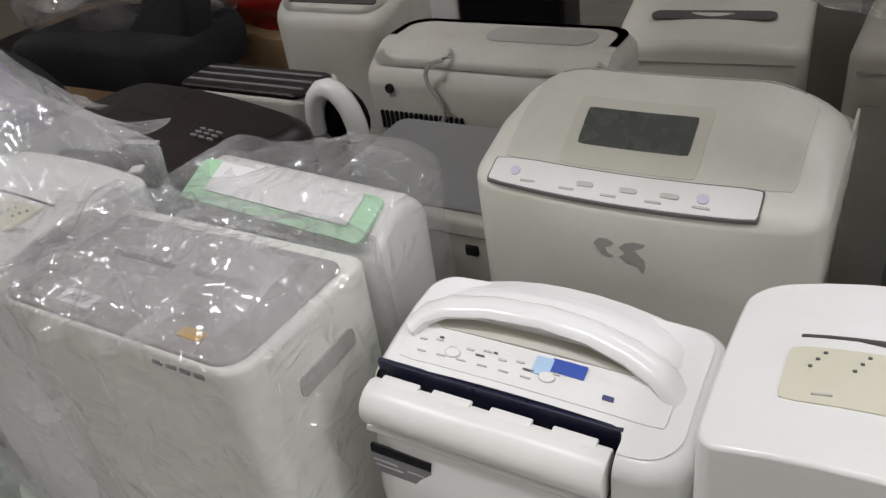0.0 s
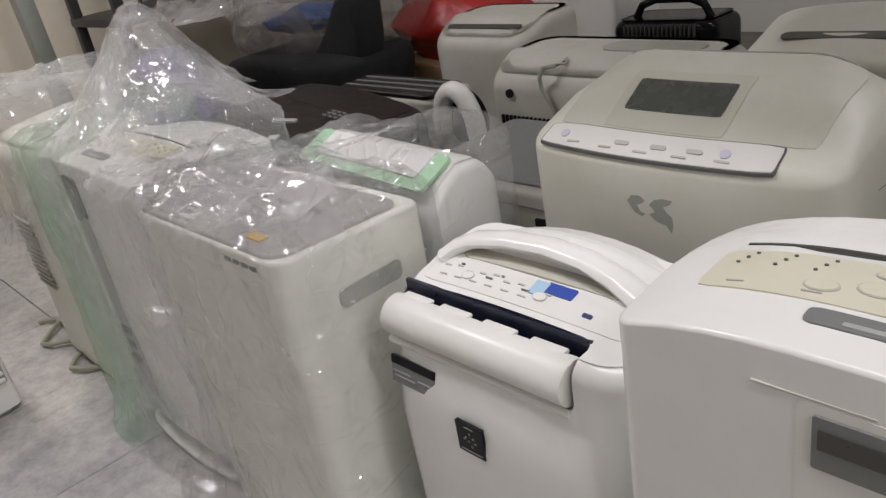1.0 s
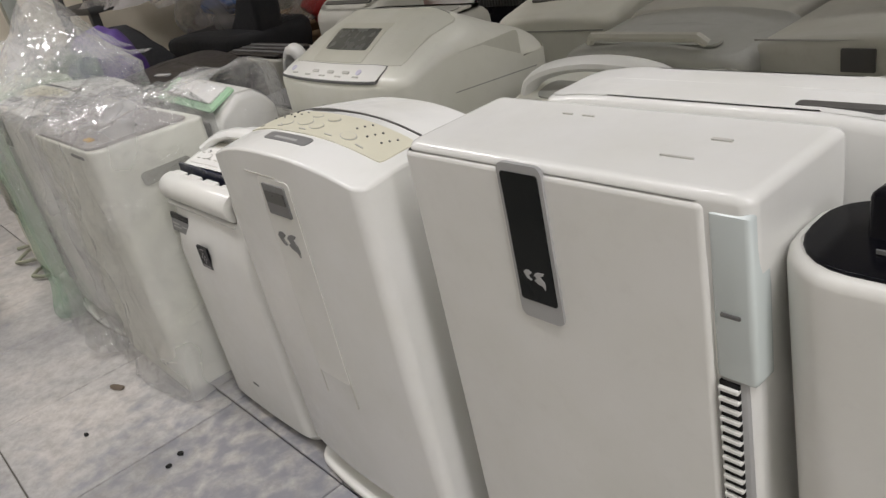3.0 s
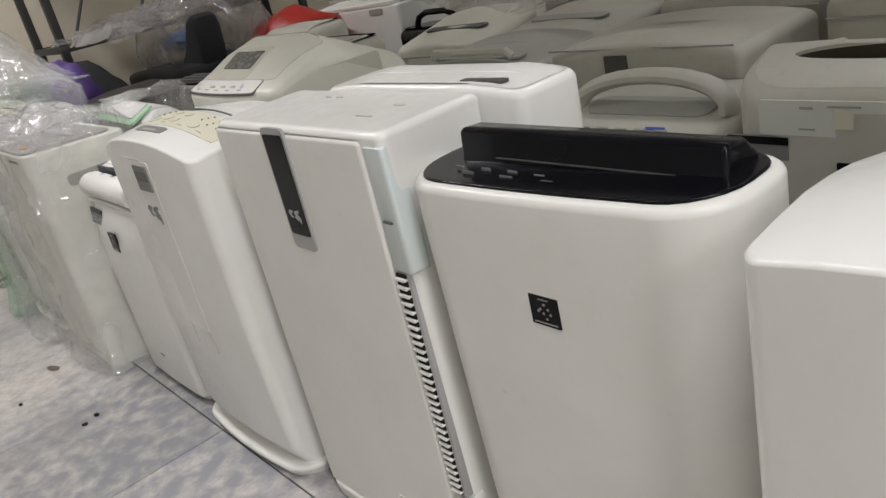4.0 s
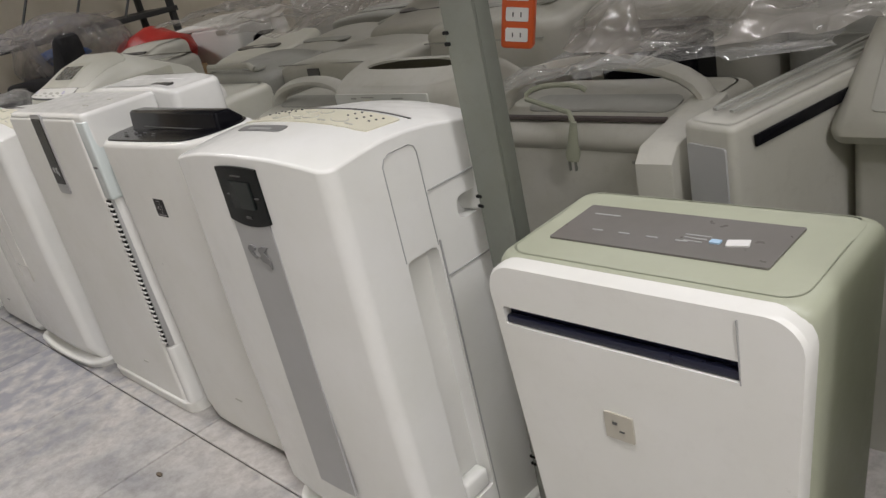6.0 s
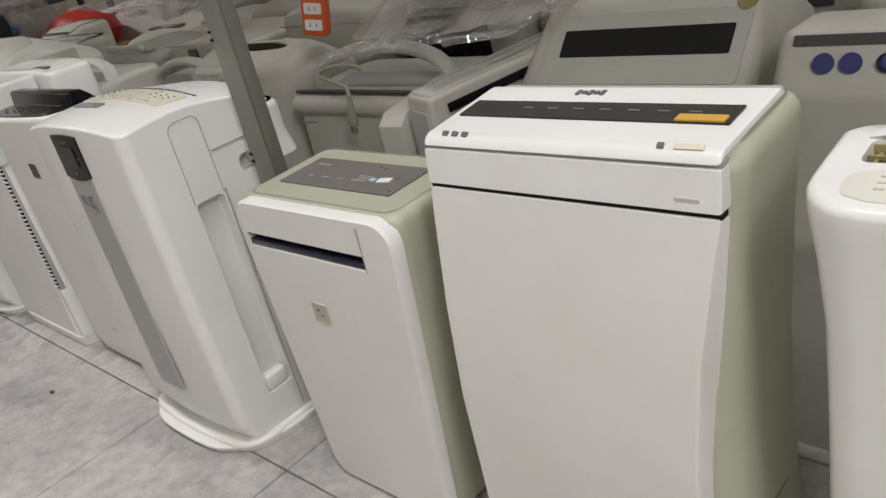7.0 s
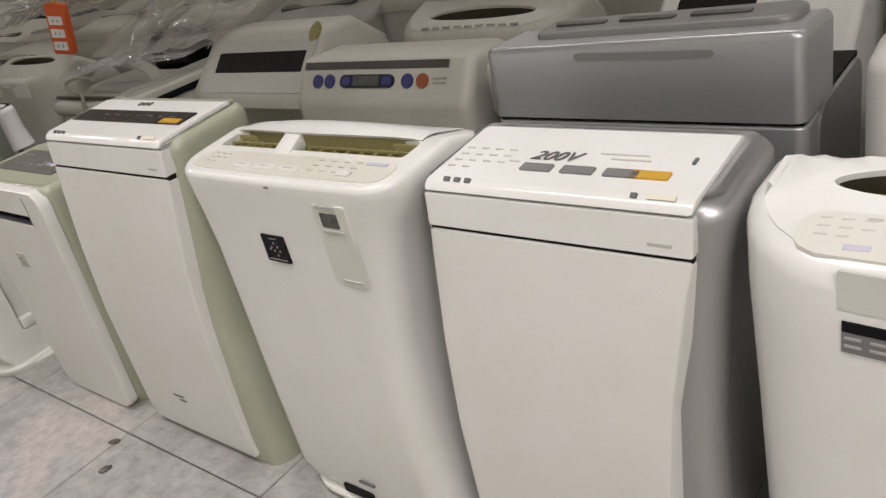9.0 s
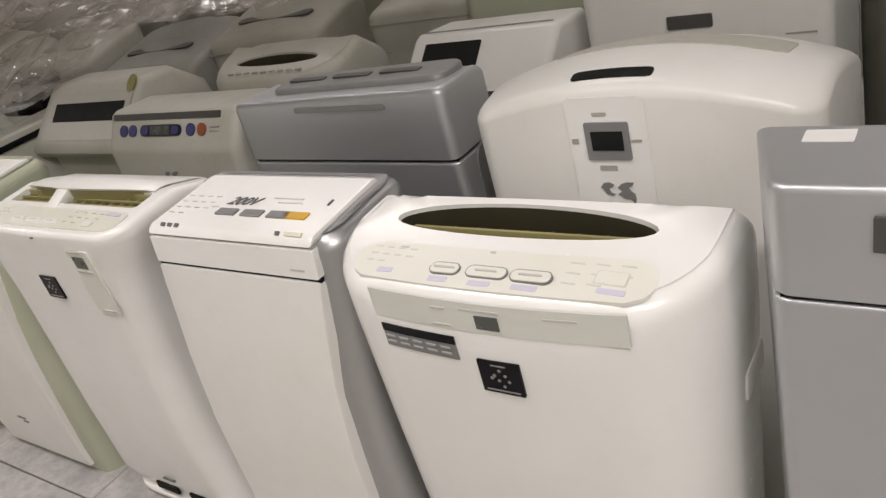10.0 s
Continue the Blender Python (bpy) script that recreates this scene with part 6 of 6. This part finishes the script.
d9 = decal("display", e9, GREY, 0.05, 0.044, face(-0.012, -0.0188, 0.557), 0.002, 0.002, "grey framed display")
part("display_glass", slab(0.036, 0.022, 0.001, 0.003), SMOKE, d9, m=pose(0, 0.001, 0))
swirl(e9, GREY, 0.04, face(-0.008, -0.0188, 0.497))
marks(e9, GREYW, [(-0.006, 0.031, 0.016, 0.004), (-0.004, -0.032, 0.02, 0.006), (-0.038, 0, 0.008, 0.006), (0.032, 0, 0.012, 0.003)], face(-0.012, -0.0185, 0.557), 0.001)
patch("lid_grip", e9, SMOKE, -0.056, 0.036, 0.018, 0.034, t9, 0.195, 0.26, 0.018, r=0.005)
patch("lid_panel", e9, DUSTSHADE, -0.11, 0.15, 0.09, 0.15, t9, 0.195, 0.26, 0.018)

wb2 = thing("air_purifier", pose(3.585, 0.655, 0), "white unit with sloped top and dark window, behind a silver unit", "air purifier", "rear stock")
part("body", prism([(0.01, 0.0), (0.0, 0.46), (0.012, 0.482), (0.1, 0.557), (0.118, 0.562), (0.22, 0.552), (0.23, 0.54), (0.23, 0.0)], -0.15, 0.15, 0.014, 3), WHITE2, wb2)
part("window", moved(slab(0.12, 0.09, 0.003, 0.002), face(-0.055, 0.056, 0.5195, 40.4)), DARK, wb2, "dark window")
part("lid_line", moved(box(0.27, 0.002, 0.002, 0), pose(0, 0.118, 0.562)), GREYW, wb2, smooth=0)

plain_unit(3.6, 0.95, 0.17, 0.25, 0.62, GREEN, "pale green-grey appliance side", slope=0.0, group="rear stock")
e11 = plain_unit(3.965, 0.755, 0.185, 0.25, 0.64, WHITE2, "white air purifier with small dark label, in rear row", slope=0.02, r=0.02, group="rear stock")
decal("dark_label", e11, DGREY, 0.068, 0.02, face(-0.01, -0.007, 0.545), 0.002, 0.002)
part("top_slot", moved(box(0.14, 0.006, 0.008, 0.002), pose(-0.05, -0.004, 0.598)), GREYW, e11)
plain_unit(4.5, 0.45, 0.17, 0.3, 0.66, GREYW, "grey appliance beside the stock", slope=0.0, group="rear stock")
plain_unit(4.42, 0.85, 0.18, 0.3, 0.72, LGREY, "grey tall appliance in rear stock", slope=0.0, group="rear stock")

# rear rows
REAR = "rear stock of used appliances"
rear = [(0.42, 0.95, 0.17, 0.52, CREAM), (0.83, 0.92, 0.18, 0.53, DUSTSHADE), (1.1, 1.15, 0.19, 0.56, GREYW), (1.3, 0.93, 0.17, 0.585, DUSTSHADE), (1.72, 0.74, 0.19, 0.6, DUSTSHADE), (2.1, 0.78, 0.19, 0.6, DUSTSHADE),
        (2.5, 0.8, 0.19, 0.56, GREYW), (1.95, 1.12, 0.2, 0.62, GREYW), (2.4, 1.15, 0.2, 0.62, DUSTSHADE), (2.85, 0.9, 0.19, 0.58, DUSTSHADE), (3.3, 1.0, 0.18, 0.58, DUSTSHADE), (2.9, 1.3, 0.2, 0.62, CREAM),
        (1.5, 1.3, 0.2, 0.6, CREAM), (0.7, 1.3, 0.2, 0.55, GREYW), (3.4, 1.4, 0.2, 0.62, DUSTSHADE), (3.9, 1.2, 0.2, 0.66, GREYW), (4.3, 1.3, 0.2, 0.66, CREAM)]
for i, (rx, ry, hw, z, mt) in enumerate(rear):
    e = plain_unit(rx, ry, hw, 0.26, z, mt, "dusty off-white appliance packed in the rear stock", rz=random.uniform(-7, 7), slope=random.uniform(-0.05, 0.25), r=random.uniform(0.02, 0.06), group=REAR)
    part("top_outlet", moved(slab(hw * 1.3, 0.035, 0.016, 0.002), face(0, 0.1, z + 0.002, 6)), (DGREY, GREYW, GREYW)[i % 3], e)
    part("front_seam", moved(box(hw * 1.8, 0.003, 0.003, 0), pose(0, -0.006, z - 0.05)), GREYW, e, smooth=0)
    if i % 2:
        decal("window", e, DGREY, 0.04, 0.03, face(-0.04, -0.0075, z - 0.08), 0.002, 0.002)

bp = thing("printer", pose(2.115, 0.69, 0), "black machine with raised lid behind an arched handle", "printer", REAR)
part("body", hull([(0.0, -0.09, 0.09, 0, 0.11, 0.02, 0.02), (0.5, -0.09, 0.09, 0, 0.11, 0.02, 0.02)], flat(0.545, -0.1), 0.012), BLACK, bp)
part("lid", moved(slab(0.17, 0.08, 0.01, 0.012, 4, 0.003), face(0, 0.055, 0.547, 0)), PURPBLK, bp)

# white boxes and black carrier far back
wb = thing("printer", pose(-0.57, 1.42, 0.0, 0, 0, 8), "white box-shaped machine with grip slot and dark marks", "printer")
part("body", hull([(0.0, -0.22, 0.22, 0, 0.3, 0.02, 0.02), (0.5, -0.22, 0.22, 0, 0.3, 0.02, 0.02)], flat(0.55), 0.01), WHITE, wb)
part("lid", moved(slab(0.46, 0.3, 0.02, 0.012, 4, 0.003), face(-0.03, 0.15, 0.56, 3)), WHITE2, wb)
part("grip_slot", moved(slab(0.07, 0.022, 0.008, 0.002), face(0.1, -0.001, 0.53)), GREYW, wb)
marks(wb, INK, [(-0.13, 0.0, 0.035, 0.006), (-0.13, -0.045, 0.04, 0.008)], face(0, -0.001, 0.545), 0.0015)
part("cord", sweep([(-0.15 + 0.03 * i, 0.12, 0.605 + 0.018 * abs(math.sin(i * 0.9))) for i in range(9)], 0.006, 6), BLACK, wb)

bk = thing("carry_case", pose(-0.2, 1.42, -0.085, 0, 0, 4), "black ribbed machine with carrying handle", "case")
part("body", hull([(0.38, -0.15, 0.15, 0, 0.2, 0.04, 0.04), (0.5, -0.15, 0.15, 0, 0.2, 0.04, 0.04)], flat(0.545, 0, -0.05), 0.03), BLACK, bk)
part("stand", box(0.26, 0.18, 0.295, 0.01), DGREY, bk, m=pose(0, 0.1, 0.085))
part("carry_handle", sweep([(-0.11, 0.08, 0.535), (-0.09, 0.08, 0.57), (-0.05, 0.08, 0.585), (0.05, 0.08, 0.585), (0.09, 0.08, 0.57), (0.11, 0.08, 0.535)], 0.011, 8), BLACK, bk)
pieces("rib", [moved(box(0.004, 0.02, 0.03, 0.001), pose(-0.1 + 0.0125 * i, 0.0, 0.505)) for i in range(17)], DGREY, bk)
ck = thing("dust_box", pose(-0.4, 0.92, 0.0), "white lidded machine with dark slot under the shelf", "appliance")
part("body", hull([(0.0, -0.16, 0.16, 0, 0.24, 0.05, 0.05), (0.47, -0.16, 0.16, 0, 0.24, 0.06, 0.05)], lambda X, Y: 0.53 + 0.4 * min(Y, 0.1), 0.03), DUSTSHADE, ck)
part("slot", moved(slab(0.24, 0.016, 0.006, 0.002), face(0, 0.05, 0.552, 22)), DGREY, ck)

# bags and bundles
def bundle(name, x, y, z, r, material, label, seed, k=3.0, amp=0.3, rot=0):
    ob = part(name, lump(*r, amp, k, seed), material, None, m=pose(x, y, z, 0, 0, rot))
    return tagged(ob, label, name.replace("_", " "))


seat = thing("office_chair", pose(-0.91, 0.86, 0), "black padded office chair seat with upright curved back", "chair")
pad = hull([(0.40, -0.36, 0.2, -0.15, 0.16, 0.06, 0.06), (0.455, -0.37, 0.21, -0.16, 0.17, 0.07, 0.07)], lambda X, Y: 0.515 - 0.12 * X * X, 0.025)
part("seat", pad, MATB, seat, "flat black padded seat")
fin = [(-0.1, 0.46), (-0.03, 0.5), (0.05, 0.56), (0.1, 0.62), (0.14, 0.665), (0.18, 0.68), (0.21, 0.668), (0.222, 0.63), (0.215, 0.56), (0.19, 0.47), (0.15, 0.43)]
part("backrest", moved(prism(fin, -0.05, 0.05, 0.02, 3), pose(0, 0, 0, 0, 0, -90)), MATB, seat, "upright black padded back")
part("column", sweep([(0, 0, 0.03), (0, 0, 0.41)], 0.03, 12), DGREY, seat)
for i in range(5):
    ang = 2 * math.pi * i / 5 + 0.3
    part("leg", sweep([(0, 0, 0.07), (0.12 * math.cos(ang), 0.12 * math.sin(ang), 0.055), (0.24 * math.cos(ang), 0.24 * math.sin(ang), 0.02)], [0.02, 0.017, 0.013], 8), DGREY, seat)
bundle("black_bag", -1.12, 0.42, 0.0, (0.3, 0.26, 0.31), MATB, "black bag slumped behind the row", 9, 2.5, 0.2)
bundle("purple_bag", -0.86, 0.36, 0.36, (0.13, 0.1, 0.14), PURPLE, "purple cloth bag pushed between boxes", 13, 3.0, 0.3)
bundle("blue_bag", -1.2, 1.0, 0.535, (0.15, 0.1, 0.04), BLUEBAG, "blue plastic bag under loose film", 17, 3.0, 0.3)
bundle("red_bag", -0.72, 1.22, 0.40, (0.23, 0.14, 0.11), RED, "red plastic bag on the stock", 21, 3.0, 0.25)
bundle("folded_sheet", -1.1, 1.0, 0.45, (0.36, 0.22, 0.16), FILMP, "smoky folded plastic sheet", 25, 2.0, 0.25)
st = thing("cardboard_box", pose(-1.26, 1.25, 0), "brown cardboard box under the bags", "box")
part("carton", box(0.6, 0.5, 0.44, 0.006), CARD, st)
part("tape", moved(slab(0.6, 0.05, 0.001, 0.001), pose(0, 0, 0.441)), BEIGE, st)
bx = thing("cardboard_box", pose(-0.72, 1.2, 0), "brown cardboard box holding a red bag", "box")
part("carton", box(0.4, 0.3, 0.42, 0.006), CARD, bx)
part("tape", moved(slab(0.4, 0.05, 0.001, 0.001), pose(0, 0, 0.421)), BEIGE, bx)
tb = thing("side_stool", pose(-0.86, 0.36, 0), "dark plastic crate under a purple bag", "crate")
part("crate", box(0.24, 0.2, 0.36, 0.01), DGREY, tb)
# rack at the far end
rk = thing("storage_rack", pose(-1.95, 1.0, 0), "black steel storage rack with loose goods", "rack")
for dx, dy in ((-0.2, -0.35), (0.2, -0.35), (-0.2, 0.9), (0.2, 0.9)):
    part("post", box(0.035, 0.035, 1.9, 0.003), RACKM, rk, m=pose(dx, dy, 0))
for z in (0.25, 0.62, 1.2):
    part("shelf", box(0.45, 1.3, 0.03, 0.003), RACKM, rk, m=pose(0, 0.28, z))
for k in range(4):
    part("brace", sweep([(0.22, -0.3 + 0.3 * k, 0.65), (0.22, -0.02 + 0.3 * k, 1.15)], 0.007, 6), RACKM, rk)
lp = thing("angle_post", pose(-1.6, 0.32, 0, 0, -5, 0), "grey steel angle post leaning by the wall", "post")
part("angle", join([box(0.05, 0.005, 1.6, 0.001), moved(box(0.005, 0.05, 1.6, 0.001), pose(0.022, 0.025, 0))]), STEEL, lp)
for n, (yy, mt, ph) in enumerate(((-0.02, YCABLE, 0.0), (0.02, YCABLE, 1.3), (0.07, GCABLE, 2.1))):
    cb = part("wall_cable", sweep([(-2.37 + 0.02 * math.sin(i + ph), yy + 0.04 * math.sin(i * 0.7 + ph), 1.7 - 0.1 * i) for i in range(15)], 0.012, 6), mt, None)
    tagged(cb, "loose cable hanging down the cream wall", "cable")

# steel post, orange socket strip
ps = thing("steel_post", pose(2.240, 0.146, 0), "grey steel rack post with punched holes", "post")
part("web", box(0.046, 0.004, 2.86, 0.0005), STEEL, ps)
for dx in (-0.021, 0.021):
    part("flange", box(0.004, 0.022, 2.86, 0.0005), STEEL, ps, m=pose(dx, 0.0135, 0))
for i in range(12):
    part("punched_hole", join([moved(slab(0.009, 0.004, 0.0015, 0.0005), pose(-0.01, 0, 0)), moved(slab(0.009, 0.004, 0.0015, 0.0005), pose(-0.01, 0.012, 0))]), DARK, ps, m=face(-0.012, -0.0022, 0.1 + 0.19 * i))
so = thing("socket_strip", pose(2.035, 0.475, 0.59, 0, 12, 28), "orange extension socket hanging from a yellow cable", "socket strip")
part("case", box(0.05, 0.028, 0.12, 0.006, 3), ORANGE, so)
for i in range(3):
    sk = part("socket", slab(0.034, 0.02, 0.002, 0.002), PAPER, so, m=face(0, -0.0145, 0.022 + 0.03 * i))
    marks(sk, INK, [(-0.006, 0, 0.002, 0.007), (0.006, 0, 0.002, 0.007)], Matrix.Identity(4), 0.0026)
part("cable", sweep([(0, 0, 0.12), (-0.008, 0, 0.16), (-0.03, 0, 0.22), (-0.08, 0.02, 0.34), (-0.16, 0.05, 0.6), (-0.2, 0.06, 1.1), (-0.2, 0.06, 2.25)], 0.005, 8), YCABLE, so)

# unseen deck and beam at the post, added to shade the rear stock
sh = thing("shelf_deck", pose(1.9, 0.0, 1.6), "unseen plain steel deck added above the stock to shade it", "shelf")
part("deck", box(4.5, 1.0, 0.04, 0.004), STEEL, sh, m=pose(1.3, 0.49, 0))
part("deck", box(1.25, 0.86, 0.04, 0.004), STEEL, sh, m=pose(-1.58, 0.56, 0))
part("front_beam", box(4.5, 0.03, 0.1, 0.003), STEEL, sh, m=pose(1.3, 0.0, -0.08))

# loose film over the rear stock
def sheet(x0, x1, y0, y1, zf, amp, k, seed, material, label, step=0.022):
    ob = part("plastic_sheet", film_heap(x0, x1, y0, y1, zf, amp, k, seed, step), material, None)
    return tagged(ob, label, "plastic sheet")


sheet(0.2, 1.35, 0.8, 1.3, lambda x, y: 0.6 + 0.03 * math.sin(5 * x), 0.05, 6, 31, FILMW, "crumpled clear plastic sheet over rear stock")
sheet(1.2, 2.1, 0.85, 1.5, lambda x, y: 0.66 + 0.02 * math.sin(4 * x), 0.06, 5, 35, FILMW, "cloudy plastic sheet bunched over rear stock")
sheet(2.5, 3.05, 0.76, 1.3, lambda x, y: 0.635 + 0.04 * (y - 0.76), 0.05, 6, 61, FILMW, "cloudy plastic sheet heaped behind a hooded unit")
sheet(2.1, 2.56, 0.5, 1.2, lambda x, y: 0.548 + 0.075 * min(1.0, max(0.0, (y - 0.5) / 0.22)) + 0.05 * max(0.0, y - 0.72), 0.05, 5, 39, FILMW, "cloudy plastic sheet draped over units")
sheet(2.75, 3.55, 0.78, 1.4, lambda x, y: 0.63 + 0.05 * (y - 0.8), 0.055, 6, 43, FILMW, "bunched clear plastic sheet behind units")
sheet(1.98, 2.48, 0.44, 0.66, lambda x, y: 0.515 + 0.04 * math.sin(3 * (x - 2)), 0.03, 8, 47, FILM, "thin clear film over an arched handle")
sheet(-1.6, -0.7, 0.55, 1.1, lambda x, y: 0.62 + 0.1 * (y - 0.5), 0.07, 5, 51, FILMP, "smoky film over bags at the end of the row")
sheet(-0.5, 0.6, 1.5, 2.2, lambda x, y: 0.62, 0.08, 5, 55, FILMW, "clear film heaped behind white boxes")

# litter on the floor
for dx, dy, rx, ry, rot, mt in ((2.649, -0.045, 0.012, 0.006, 30, SCRAP), (2.703, -0.098, 0.011, 0.007, 70, DGREY), (0.044, -0.152, 0.022, 0.008, 20, SCRAP), (0.4, -0.16, 0.007, 0.005, 0, DARK), (0.415, -0.19, 0.006, 0.005, 50, DARK),
                                (0.16, -0.26, 0.006, 0.004, 10, DARK), (1.55, -0.12, 0.008, 0.004, 0, SCRAP)):
    db = part("floor_litter", lump(rx, ry, 0.0025, 0.35, 3.0, dx * 7, 2), mt, None, m=pose(dx, dy, 0, 0, 0, rot))
    tagged(db, "small dry scrap of litter lying on the floor tiles", "litter", "litter on the floor")
fc = part("floor_cable", sweep([(-1.2 + 0.035 * i, -0.05 + 0.04 * math.sin(i * 1.1), 0.008 + 0.006 * abs(math.sin(i * 0.8))) for i in range(14)], 0.006, 8), GCABLE, None)
tagged(fc, "dusty grey-green cable lying along the floor", "cable")

# ---- floor tiles ----
TW = 0.385
tile = box(TW - 0.0024, TW - 0.0024, 0.012, 0.0015, 1)
bmesh.ops.translate(tile, vec=(0, 0, -0.012), verts=tile.verts)
tile_mesh = bpy.data.meshes.new("tile")
tile.to_mesh(tile_mesh)
tile.free()
tile_mesh.materials.append(TILE)
for i in range(-13, 10):
    for j in range(-6, 6):
        o = new("tile", tile_mesh)
        o.parent = floor
        o.matrix_basis = pose(2.652 + TW * (i + 0.5), -0.016 + TW * (j - 0.5), 0, 0, 0, 90 * ((i * 7 + j * 3) % 4))
